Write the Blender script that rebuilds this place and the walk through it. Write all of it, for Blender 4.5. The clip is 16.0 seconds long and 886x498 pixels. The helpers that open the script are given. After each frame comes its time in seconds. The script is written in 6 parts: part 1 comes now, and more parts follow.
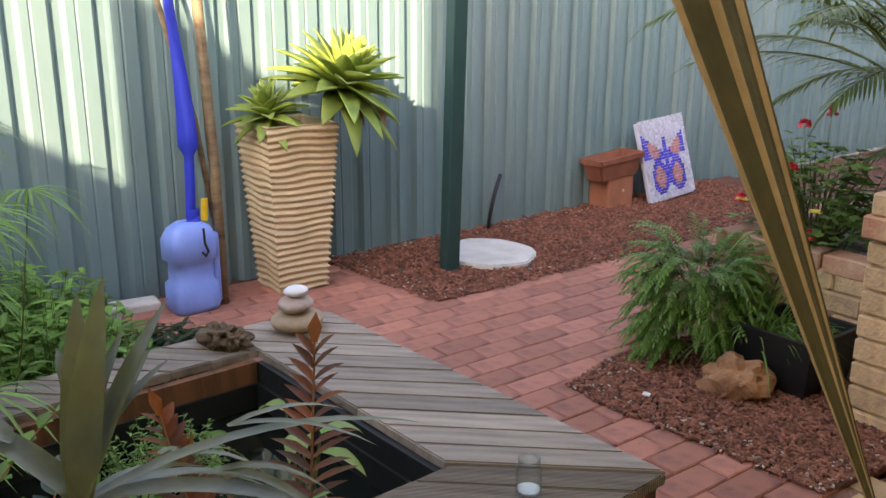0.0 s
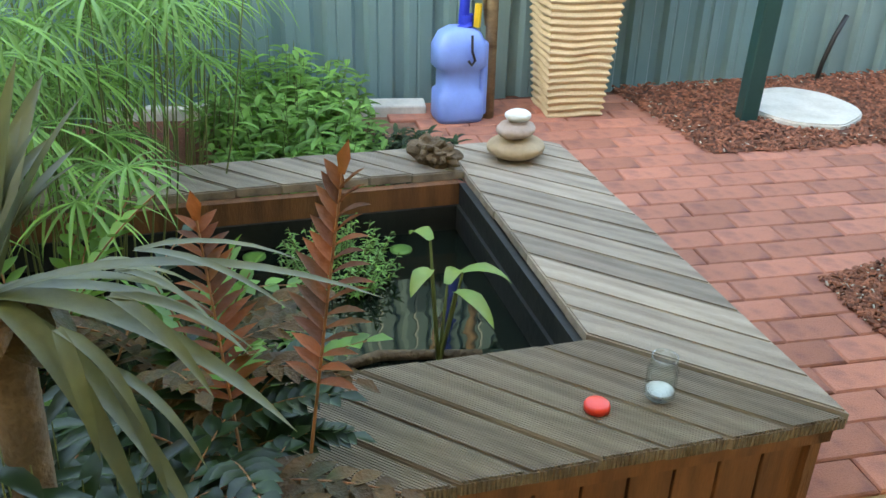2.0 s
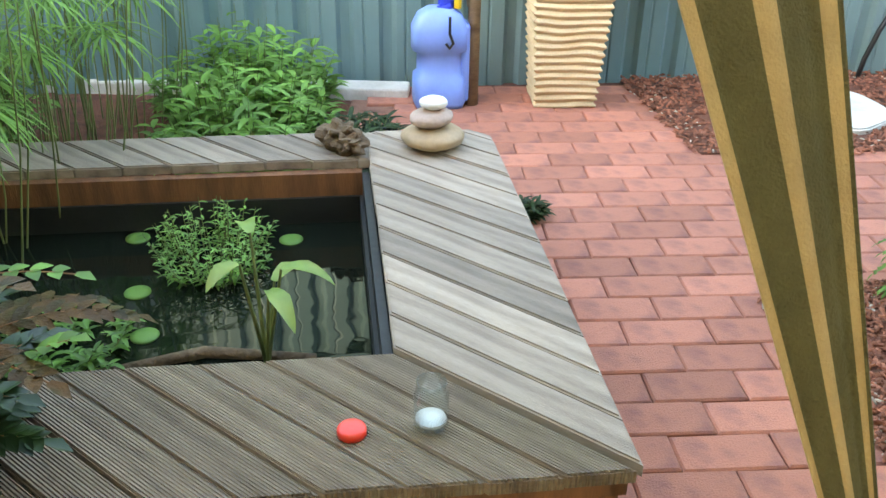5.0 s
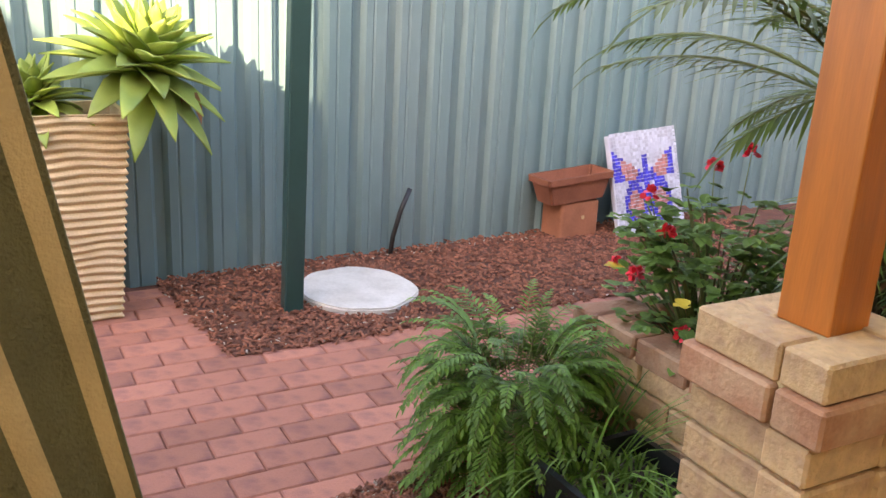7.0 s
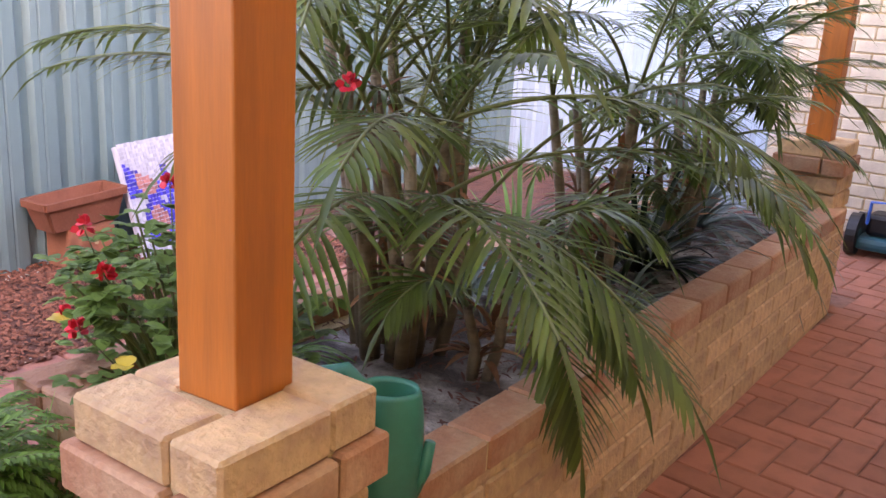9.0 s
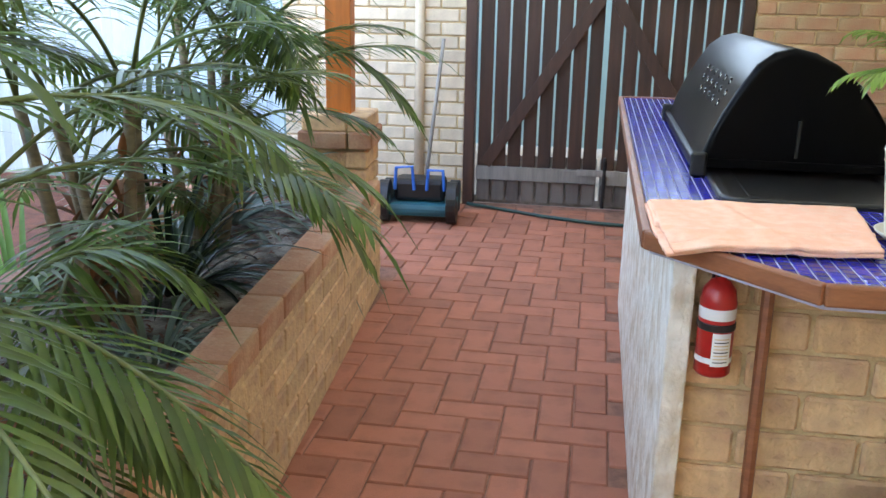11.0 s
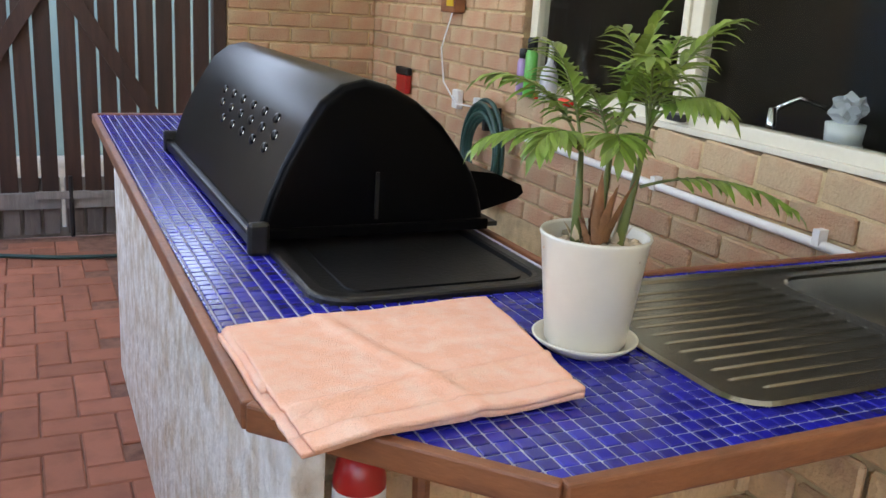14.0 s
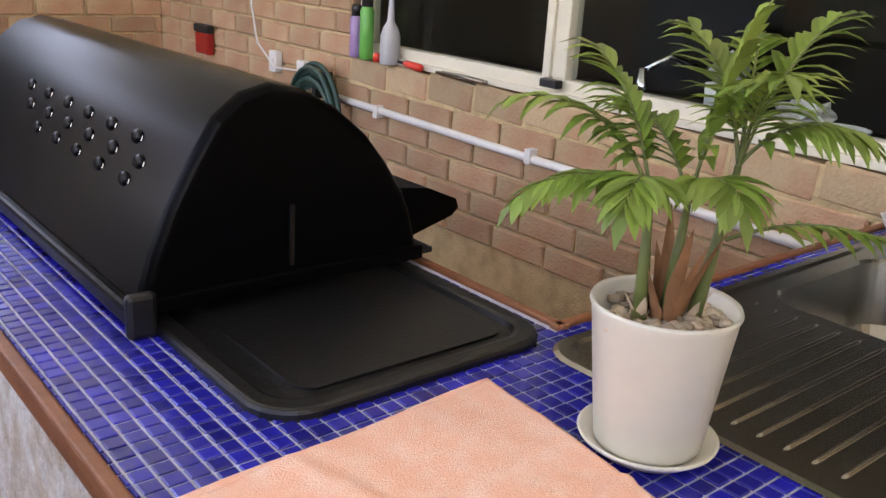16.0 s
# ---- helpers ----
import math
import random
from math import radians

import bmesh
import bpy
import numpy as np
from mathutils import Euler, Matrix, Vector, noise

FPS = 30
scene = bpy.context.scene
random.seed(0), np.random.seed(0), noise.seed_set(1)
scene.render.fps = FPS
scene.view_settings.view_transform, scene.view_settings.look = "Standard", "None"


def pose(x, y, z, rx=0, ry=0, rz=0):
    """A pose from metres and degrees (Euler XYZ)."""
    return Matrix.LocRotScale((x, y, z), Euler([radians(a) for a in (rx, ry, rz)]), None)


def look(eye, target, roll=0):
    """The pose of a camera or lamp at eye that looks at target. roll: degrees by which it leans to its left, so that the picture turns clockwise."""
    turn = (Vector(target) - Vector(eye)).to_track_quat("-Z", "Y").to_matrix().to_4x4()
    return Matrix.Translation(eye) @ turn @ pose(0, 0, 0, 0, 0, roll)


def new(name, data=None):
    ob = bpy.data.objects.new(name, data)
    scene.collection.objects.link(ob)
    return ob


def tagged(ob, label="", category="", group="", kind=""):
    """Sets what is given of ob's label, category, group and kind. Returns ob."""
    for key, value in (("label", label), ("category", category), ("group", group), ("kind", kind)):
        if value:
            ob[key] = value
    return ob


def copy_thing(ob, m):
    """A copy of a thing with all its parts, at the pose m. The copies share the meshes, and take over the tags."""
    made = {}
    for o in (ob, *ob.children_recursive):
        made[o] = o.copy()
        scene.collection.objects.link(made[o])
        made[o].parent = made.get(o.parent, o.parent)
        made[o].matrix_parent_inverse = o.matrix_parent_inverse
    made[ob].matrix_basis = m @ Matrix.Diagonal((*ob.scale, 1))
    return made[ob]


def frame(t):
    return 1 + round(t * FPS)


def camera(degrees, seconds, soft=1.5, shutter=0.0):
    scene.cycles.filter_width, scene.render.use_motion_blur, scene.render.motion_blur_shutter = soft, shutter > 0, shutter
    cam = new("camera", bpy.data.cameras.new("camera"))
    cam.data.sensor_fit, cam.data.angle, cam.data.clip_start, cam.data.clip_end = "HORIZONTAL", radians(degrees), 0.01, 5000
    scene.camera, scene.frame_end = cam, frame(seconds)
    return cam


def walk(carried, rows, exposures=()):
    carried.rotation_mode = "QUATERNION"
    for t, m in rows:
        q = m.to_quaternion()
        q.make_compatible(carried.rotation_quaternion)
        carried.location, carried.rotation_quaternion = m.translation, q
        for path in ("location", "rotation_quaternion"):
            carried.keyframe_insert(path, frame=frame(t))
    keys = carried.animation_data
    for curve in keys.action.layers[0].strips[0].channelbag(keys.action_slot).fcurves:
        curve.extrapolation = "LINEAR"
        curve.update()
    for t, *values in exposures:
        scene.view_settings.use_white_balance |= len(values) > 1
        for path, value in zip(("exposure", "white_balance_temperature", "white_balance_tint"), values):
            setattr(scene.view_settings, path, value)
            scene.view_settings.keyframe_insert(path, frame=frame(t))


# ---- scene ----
cam = camera(53.0, 16.0)
PATH = [
    (0, (-0.015, -0.069, 1.444), (-1.657, 0.933, 0.897), 0.3),
    (0.5, (-0.02, 0.078, 1.417), (-1.707, 0.92, 0.753), 0.9),
    (1, (-0.035, 0.209, 1.418), (-1.761, 0.861, 0.645), 1.9),
    (1.5, (-0.1, 0.313, 1.412), (-1.842, 0.771, 0.543), 2.9),
    (2, (-0.114, 0.448, 1.391), (-1.871, 0.671, 0.463), 1.6),
    (2.5, (-0.114, 0.579, 1.377), (-1.854, 0.596, 0.391), 0.7),
    (3, (-0.12, 0.665, 1.37), (-1.837, 0.557, 0.351), 0.8),
    (5.5, (-0.285, 1.227, 1.337), (-2.065, 1.258, 0.425), 1.4),
    (6, (-0.308, 1.334, 1.332), (-2.128, 1.602, 0.549), 2.3),
    (6.5, (-0.394, 1.391, 1.403), (-2.191, 1.926, 0.707), 3.3),
    (7, (-0.425, 1.48, 1.425), (-2.17, 2.256, 0.832), 3.1),
    (7.5, (-0.484, 1.63, 1.404), (-2.149, 2.598, 0.867), 2.5),
    (8, (-0.49, 1.78, 1.408), (-2.04, 2.923, 0.865), 2.2),
    (8.5, (-0.504, 1.914, 1.399), (-1.914, 3.224, 0.857), 3.0),
    (9, (-0.577, 2.039, 1.404), (-1.806, 3.519, 0.857), 3.4),
    (9.5, (-0.629, 2.137, 1.411), (-1.649, 3.769, 0.865), 4.3),
    (10, (-0.674, 2.272, 1.351), (-1.491, 4.023, 0.834), 2.86),
    (12.5, (-0.954, 2.906, 1.39), (-0.524, 4.773, 0.814), 3.4),
    (13, (-0.935, 3.028, 1.386), (-0.343, 4.856, 0.829), 4.0),
    (13.5, (-0.903, 3.145, 1.394), (-0.193, 4.934, 0.851), 3.9),
    (14, (-0.911, 3.254, 1.409), (-0.08, 4.991, 0.869), 3.7),
    (14.5, (-0.981, 3.374, 1.443), (0.019, 5.011, 0.878), 3.8),
    (15, (-0.984, 3.49, 1.438), (0.107, 5.064, 0.86), 3.8),
    (15.5, (-0.978, 3.627, 1.44), (0.186, 5.131, 0.823), 4.0),
    (16, (-0.938, 3.736, 1.441), (0.294, 5.177, 0.805), 3.5),
]
EXPOSURES = [(0, 3.0, 8600, 26), (1, 3.48, 8500, 25), (1.5, 3.62, 8400, 12), (2.5, 3.85, 8300, 5), (5.5, 4.12, 8300, 10), (6.5, 3.75, 8700, 24), (7, 3.5, 9000, 28), (7.5, 3.52, 9400, 46), (8.5, 3.65, 8600, 50), (9, 3.75, 8500, 44), (9.5, 3.7, 8300, 28), (10, 3.85, 7600, 17), (12.5, 4.1, 7500, 22), (13.5, 3.78, 7800, 25), (14.5, 3.6, 8000, 27), (15, 3.62, 8200, 31), (16, 3.6, 8500, 35)]
walk(cam, [(t, look(eye, target, roll)) for t, eye, target, roll in PATH], EXPOSURES)

# ---- light ----
world = bpy.data.worlds.new("sky")
scene.world = world
world.use_nodes = True
wn = world.node_tree
sky = wn.nodes.new("ShaderNodeTexSky")
sky.sky_type, sky.sun_disc = "NISHITA", False
sky.sun_elevation, sky.sun_rotation = radians(23.5), radians(131)
bg = wn.nodes["Background"]
bg.inputs["Strength"].default_value = 0.15
wn.links.new(sky.outputs["Color"], bg.inputs["Color"])
sun_data = bpy.data.lights.new("sun", "SUN")
sun_data.energy, sun_data.angle, sun_data.color = 2.0, radians(0.6), (1.0, 0.9, 0.72)
sun = new("sun", sun_data)
sun.matrix_world = look((6.95, -6.12, 4.03), (0, 0, 0))


# ---- materials ----
def mat(name, color, rough=0.6, metal=0.0, var=0.15, scale=8.0, bump=0.2, grain=60.0, rand=0.0, color2=None, island=0.0,
        stretch=(1, 1, 1), spec=0.5, sub=0.0, coords="Object", wave=None):
    m = bpy.data.materials.new(name)
    m.use_nodes = True
    nt = m.node_tree
    b = nt.nodes["Principled BSDF"]
    b.inputs["Roughness"].default_value = rough
    b.inputs["Metallic"].default_value = metal
    b.inputs["Specular IOR Level"].default_value = spec
    tc = nt.nodes.new("ShaderNodeTexCoord")
    mp = nt.nodes.new("ShaderNodeMapping")
    mp.inputs["Scale"].default_value = stretch
    nt.links.new(tc.outputs[coords], mp.inputs["Vector"])
    n1 = nt.nodes.new("ShaderNodeTexNoise")
    n1.inputs["Scale"].default_value = scale
    n1.inputs["Detail"].default_value = 6
    n2 = nt.nodes.new("ShaderNodeTexNoise")
    n2.inputs["Scale"].default_value = grain
    n2.inputs["Detail"].default_value = 4
    for n in (n1, n2):
        nt.links.new(mp.outputs["Vector"], n.inputs["Vector"])
    c2 = color2 or tuple(c * 0.55 for c in color)
    ramp = nt.nodes.new("ShaderNodeMix")
    ramp.data_type = "RGBA"
    ramp.inputs["A"].default_value = (*color, 1)
    ramp.inputs["B"].default_value = (*c2, 1)
    f1 = nt.nodes.new("ShaderNodeMapRange")
    f1.inputs["From Min"].default_value, f1.inputs["From Max"].default_value = 0.42, 0.75
    f1.inputs["To Max"].default_value = min(1.0, var * 4)
    nt.links.new(n1.outputs["Fac"], f1.inputs["Value"])
    nt.links.new(f1.outputs["Result"], ramp.inputs["Factor"])
    last = ramp.outputs["Result"]
    hsv = nt.nodes.new("ShaderNodeHueSaturation")
    val = nt.nodes.new("ShaderNodeMath")
    val.operation = "MULTIPLY_ADD"
    val.inputs[1].default_value, val.inputs[2].default_value = var * 1.6, 1 - var * 0.8
    nt.links.new(n2.outputs["Fac"], val.inputs[0])
    lastv = val.outputs["Value"]
    for amount, node, sock in ((rand, "ShaderNodeObjectInfo", "Random"), (island, "ShaderNodeNewGeometry", "Random Per Island")):
        if amount:
            oi = nt.nodes.new(node)
            ad = nt.nodes.new("ShaderNodeMath")
            ad.operation = "MULTIPLY_ADD"
            ad.inputs[1].default_value, ad.inputs[2].default_value = amount * 2, 1 - amount
            nt.links.new(oi.outputs[sock], ad.inputs[0])
            mu = nt.nodes.new("ShaderNodeMath")
            mu.operation = "MULTIPLY"
            nt.links.new(ad.outputs["Value"], mu.inputs[0])
            nt.links.new(lastv, mu.inputs[1])
            lastv = mu.outputs["Value"]
    nt.links.new(lastv, hsv.inputs["Value"])
    nt.links.new(last, hsv.inputs["Color"])
    nt.links.new(hsv.outputs["Color"], b.inputs["Base Color"])
    bp = nt.nodes.new("ShaderNodeBump")
    bp.inputs["Strength"].default_value = bump
    bp.inputs["Distance"].default_value = 0.01
    src = n2.outputs["Fac"]
    if wave:
        w = nt.nodes.new("ShaderNodeTexWave")
        w.bands_direction = wave[0]
        w.inputs["Scale"].default_value = wave[1]
        nt.links.new(tc.outputs[coords], w.inputs["Vector"])
        src = w.outputs["Color"]
    nt.links.new(src, bp.inputs["Height"])
    nt.links.new(bp.outputs["Normal"], b.inputs["Normal"])
    if sub:
        b.inputs["Subsurface Weight"].default_value = sub
        b.inputs["Subsurface Radius"].default_value = (0.01, 0.012, 0.004)
    return m


def glass(name, tint=(1, 1, 1), ior=1.45):
    """Thin glass: clear, with a mirror gloss that grows at grazing angles."""
    m = bpy.data.materials.new(name)
    m.use_nodes = True
    nt = m.node_tree
    tr_ = nt.nodes.new("ShaderNodeBsdfTransparent")
    tr_.inputs["Color"].default_value = (*tint, 1)
    gl = nt.nodes.new("ShaderNodeBsdfGlossy")
    gl.inputs["Roughness"].default_value = 0.02
    fr = nt.nodes.new("ShaderNodeMapRange")
    lw = nt.nodes.new("ShaderNodeLayerWeight")
    fr.inputs["From Min"].default_value, fr.inputs["From Max"].default_value = 0.3, 1.0
    fr.inputs["To Min"].default_value, fr.inputs["To Max"].default_value = ((ior - 1) / (ior + 1)) ** 2, ior - 1
    nt.links.new(lw.outputs["Facing"], fr.inputs["Value"])
    mx = nt.nodes.new("ShaderNodeMixShader")
    nt.links.new(fr.outputs[0], mx.inputs[0])
    nt.links.new(tr_.outputs[0], mx.inputs[1])
    nt.links.new(gl.outputs[0], mx.inputs[2])
    nt.links.new(mx.outputs[0], nt.nodes["Material Output"].inputs["Surface"])
    return m


M = {}
M["steel_fence"] = mat("steel_fence", (0.14, 0.245, 0.255), 0.42, 0.0, 0.10, 1.6, 0.05, 30, stretch=(1, 1, 0.25), color2=(0.27, 0.33, 0.31))
M["green_post"] = mat("green_post", (0.018, 0.065, 0.062), 0.4, 0, 0.1, 5, 0.05, 50)
M["path_paver"] = mat("path_paver", (0.45, 0.175, 0.115), 0.85, 0, 0.28, 9, 0.35, 120, rand=0.22, color2=(0.24, 0.10, 0.085), coords="Generated", stretch=(0.4, 0.2, 0.2))
M["patio_paver"] = mat("patio_paver", (0.42, 0.155, 0.095), 0.8, 0, 0.16, 6, 0.3, 130, rand=0.16, coords="Generated", stretch=(0.4, 0.2, 0.2))
M["cream_paver"] = mat("cream_paver", (0.52, 0.33, 0.17), 0.85, 0, 0.15, 6, 0.3, 130, rand=0.14)
M["joint_sand"] = mat("joint_sand", (0.31, 0.15, 0.105), 0.95, 0, 0.3, 20, 0.6, 200)
M["mulch_bed"] = mat("mulch_bed", (0.17, 0.062, 0.036), 0.95, 0, 0.4, 14, 1.0, 90, color2=(0.07, 0.028, 0.02))
M["chip"] = mat("wood_chip", (0.27, 0.10, 0.058), 0.9, 0, 0.2, 40, 0.4, 200, island=0.5)
M["pale_stone"] = mat("pale_stone", (0.52, 0.45, 0.36), 0.9, 0, 0.2, 30, 0.4, 200, island=0.25)
M["soil"] = mat("soil", (0.07, 0.05, 0.038), 0.95, 0, 0.5, 7, 1.0, 80, color2=(0.52, 0.47, 0.41))
M["ground"] = mat("ground", (0.22, 0.17, 0.12), 0.95, 0, 0.3, 3, 0.8, 50)
M["cream_brick"] = mat("cream_brick", (0.66, 0.43, 0.225), 0.88, 0, 0.28, 19, 0.7, 75, rand=0.14, color2=(0.44, 0.26, 0.16), coords="Object")
M["cap_brick"] = mat("cap_brick", (0.41, 0.19, 0.105), 0.85, 0, 0.25, 10, 0.45, 90, rand=0.25, color2=(0.52, 0.33, 0.2))
M["house_brick"] = mat("house_brick", (0.47, 0.335, 0.20), 0.88, 0, 0.18, 6, 0.6, 110, rand=0.17, color2=(0.44, 0.17, 0.10))
M["pale_brick"] = mat("pale_brick", (0.66, 0.56, 0.42), 0.85, 0, 0.14, 8, 0.4, 90, rand=0.1)
M["mortar"] = mat("mortar", (0.60, 0.44, 0.24), 0.95, 0, 0.2, 14, 0.5, 150)
M["rough_render"] = mat("rough_render", (0.74, 0.70, 0.62), 0.92, 0, 0.24, 16, 1.4, 38, color2=(0.50, 0.37, 0.22), stretch=(1, 1, 0.8))
M["timber_post"] = mat("timber_post", (0.58, 0.17, 0.03), 0.42, 0, 0.16, 7, 0.08, 60, color2=(0.33, 0.095, 0.025), stretch=(4, 4, 0.35))
M["deck_board"] = mat("deck_board", (0.33, 0.265, 0.205), 0.8, 0, 0.32, 5, 0.3, 90, rand=0.26, color2=(0.17, 0.13, 0.10), stretch=(0.6, 6, 6))
M["deck_groove"] = mat("deck_groove", (0.29, 0.22, 0.155), 0.8, 0, 0.28, 5, 0.9, 90, rand=0.14, color2=(0.14, 0.095, 0.065), stretch=(0.6, 6, 6), wave=("Y", 52.0))
M["deck_side"] = mat("deck_side", (0.24, 0.10, 0.042), 0.6, 0, 0.3, 6, 0.3, 70, rand=0.2, color2=(0.10, 0.04, 0.02), stretch=(4, 4, 0.5))
M["pond_liner"] = mat("pond_liner", (0.012, 0.013, 0.012), 0.6, 0, 0.2, 6, 0.2, 40)
M["planter_pot"] = mat("planter_pot", (0.62, 0.50, 0.32), 0.8, 0, 0.18, 9, 0.35, 120, color2=(0.48, 0.35, 0.2))
M["agave"] = mat("agave", (0.40, 0.53, 0.12), 0.45, 0, 0.2, 5, 0.1, 40, island=0.2, color2=(0.18, 0.30, 0.09), sub=0.15)
M["fern_leaf"] = mat("fern_leaf", (0.13, 0.28, 0.045), 0.5, 0, 0.2, 6, 0.1, 40, island=0.35)
M["soft_leaf"] = mat("soft_leaf", (0.18, 0.36, 0.075), 0.5, 0, 0.2, 4, 0.1, 40, island=0.35)
# dark glossy green, lowered further to hold the deep shade by the pond
M["shade_dark_leaf"] = mat("shade_dark_leaf", (0.016, 0.036, 0.010), 0.34, 0, 0.3, 9, 0.1, 40, island=0.45, spec=0.25)
M["rust_leaf"] = mat("rust_leaf", (0.26, 0.07, 0.016), 0.55, 0, 0.3, 12, 0.3, 80, island=0.45, color2=(0.10, 0.06, 0.016), spec=0.25)
M["brown_fern"] = mat("brown_fern", (0.085, 0.042, 0.012), 0.5, 0, 0.3, 14, 0.4, 120, island=0.4, color2=(0.03, 0.04, 0.012), spec=0.2)
M["stag_leaf"] = mat("stag_leaf", (0.12, 0.125, 0.04), 0.42, 0, 0.3, 9, 0.15, 40, island=0.3, color2=(0.07, 0.085, 0.045))
M["palm_leaf"] = mat("palm_leaf", (0.085, 0.155, 0.024), 0.4, 0, 0.2, 3, 0.1, 30, island=0.35, color2=(0.17, 0.19, 0.05))
M["parlor_leaf"] = mat("parlor_leaf", (0.20, 0.33, 0.06), 0.42, 0, 0.2, 8, 0.1, 40, island=0.3, color2=(0.34, 0.36, 0.10))
M["geranium_leaf"] = mat("geranium_leaf", (0.15, 0.28, 0.06), 0.6, 0, 0.2, 10, 0.2, 60, island=0.35)
M["grey_leaf"] = mat("grey_leaf", (0.20, 0.27, 0.22), 0.5, 0, 0.2, 5, 0.1, 40, island=0.3)
M["petal"] = mat("petal", (0.75, 0.035, 0.05), 0.5, 0, 0.1, 20, 0.1, 60, island=0.25, color2=(0.7, 0.05, 0.16))
M["yellow_leaf"] = mat("yellow_leaf", (0.65, 0.46, 0.05), 0.5, 0, 0.1, 20, 0.1, 60)
M["stem"] = mat("stem", (0.14, 0.17, 0.05), 0.5, 0, 0.2, 10, 0.2, 40)
M["cane"] = mat("palm_cane", (0.25, 0.19, 0.11), 0.6, 0, 0.3, 8, 0.5, 40, stretch=(1, 1, 3), color2=(0.12, 0.075, 0.04))
M["dry_husk"] = mat("dry_husk", (0.30, 0.13, 0.055), 0.7, 0, 0.3, 12, 0.4, 60, island=0.3)
M["terracotta"] = mat("terracotta", (0.29, 0.10, 0.055), 0.8, 0, 0.15, 9, 0.2, 80)
M["terracotta_block"] = mat("terracotta_block", (0.43, 0.165, 0.09), 0.85, 0, 0.15, 8, 0.3, 80)
M["concrete"] = mat("concrete", (0.62, 0.60, 0.55), 0.9, 0, 0.16, 9, 0.5, 60, color2=(0.4, 0.38, 0.33))
M["pebble_tan"] = mat("pebble_tan", (0.42, 0.30, 0.18), 0.6, 0, 0.2, 14, 0.15, 90, color2=(0.3, 0.21, 0.13))
M["pebble_pink"] = mat("pebble_pink", (0.42, 0.30, 0.24), 0.6, 0, 0.2, 14, 0.15, 90)
M["pebble_white"] = mat("pebble_white", (0.74, 0.73, 0.70), 0.6, 0, 0.08, 14, 0.1, 90)
M["bark_wood"] = mat("bark_wood", (0.14, 0.09, 0.05), 0.9, 0, 0.4, 16, 1.0, 60)
M["rock"] = mat("rock", (0.42, 0.20, 0.09), 0.9, 0, 0.4, 12, 1.0, 40, color2=(0.18, 0.08, 0.045))
M["blue_plastic"] = mat("blue_plastic", (0.20, 0.34, 0.80), 0.4, 0, 0.1, 5, 0.05, 60, sub=0.1)
M["blue_strap"] = mat("blue_strap", (0.01, 0.04, 0.52), 0.6, 0, 0.1, 20, 0.2, 200)
M["black_plastic"] = mat("black_plastic", (0.012, 0.013, 0.014), 0.45, 0, 0.2, 8, 0.1, 60)
M["yellow_plastic"] = mat("yellow_plastic", (0.72, 0.48, 0.03), 0.4, 0, 0.1, 8, 0.05, 60)
M["green_plastic"] = mat("green_plastic", (0.012, 0.22, 0.16), 0.35, 0, 0.12, 6, 0.05, 60)
M["teal_plastic"] = mat("teal_plastic", (0.012, 0.11, 0.14), 0.4, 0, 0.12, 6, 0.05, 60)
M["red_plastic"] = mat("red_plastic", (0.80, 0.045, 0.025), 0.35, 0, 0.06, 8, 0.03, 60)
M["red_paint"] = mat("red_paint", (0.42, 0.018, 0.016), 0.3, 0, 0.08, 8, 0.03, 60)
M["white_plastic"] = mat("white_plastic", (0.74, 0.74, 0.72), 0.45, 0, 0.06, 8, 0.03, 60)
M["white_paint"] = mat("white_paint", (0.78, 0.76, 0.71), 0.5, 0, 0.08, 4, 0.06, 60)
M["canvas"] = mat("canvas", (0.115, 0.10, 0.042), 0.85, 0, 0.15, 12, 0.5, 260)
M["canvas_stripe"] = mat("canvas_stripe", (0.52, 0.36, 0.18), 0.85, 0, 0.12, 12, 0.4, 260)
M["gate_wood"] = mat("gate_wood", (0.05, 0.02, 0.012), 0.6, 0, 0.3, 5, 0.3, 60, rand=0.25, stretch=(5, 5, 0.4))
M["worn_wood"] = mat("worn_wood", (0.13, 0.11, 0.10), 0.8, 0, 0.3, 6, 0.3, 60, rand=0.2, stretch=(5, 5, 0.4))
# fence steel lightened: the bright daylight behind the palms is in this colour
M["lit_fence"] = mat("lit_fence", (0.42, 0.56, 0.66), 0.4, 0, 0.1, 1.6, 0.05, 30, stretch=(1, 1, 0.25))
M["grey_wood"] = mat("grey_wood", (0.26, 0.24, 0.22), 0.8, 0, 0.25, 5, 0.3, 60, rand=0.2, stretch=(5, 5, 0.4))
M["trim_wood"] = mat("trim_wood", (0.27, 0.095, 0.04), 0.45, 0, 0.25, 8, 0.15, 60, color2=(0.15, 0.05, 0.025), stretch=(1, 1, 4))
M["tile"] = mat("blue_tile", (0.012, 0.015, 0.30), 0.16, 0, 0.2, 8, 0.03, 60, island=0.35, spec=0.6)
M["tile_one"] = mat("blue_tile_single", (0.012, 0.015, 0.30), 0.16, 0, 0.2, 8, 0.03, 60, rand=0.35, spec=0.6)
M["grout"] = mat("grout", (0.50, 0.52, 0.64), 0.9, 0, 0.15, 14, 0.3, 150)
M["hood"] = mat("black_enamel", (0.0016, 0.0016, 0.002), 0.28, 0, 0.2, 12, 0.03, 160, spec=0.07)
M["plate"] = mat("cast_plate", (0.005, 0.005, 0.005), 0.42, 0, 0.3, 9, 0.1, 120)
M["steel"] = mat("steel", (0.34, 0.325, 0.285), 0.27, 1.0, 0.1, 6, 0.03, 120)
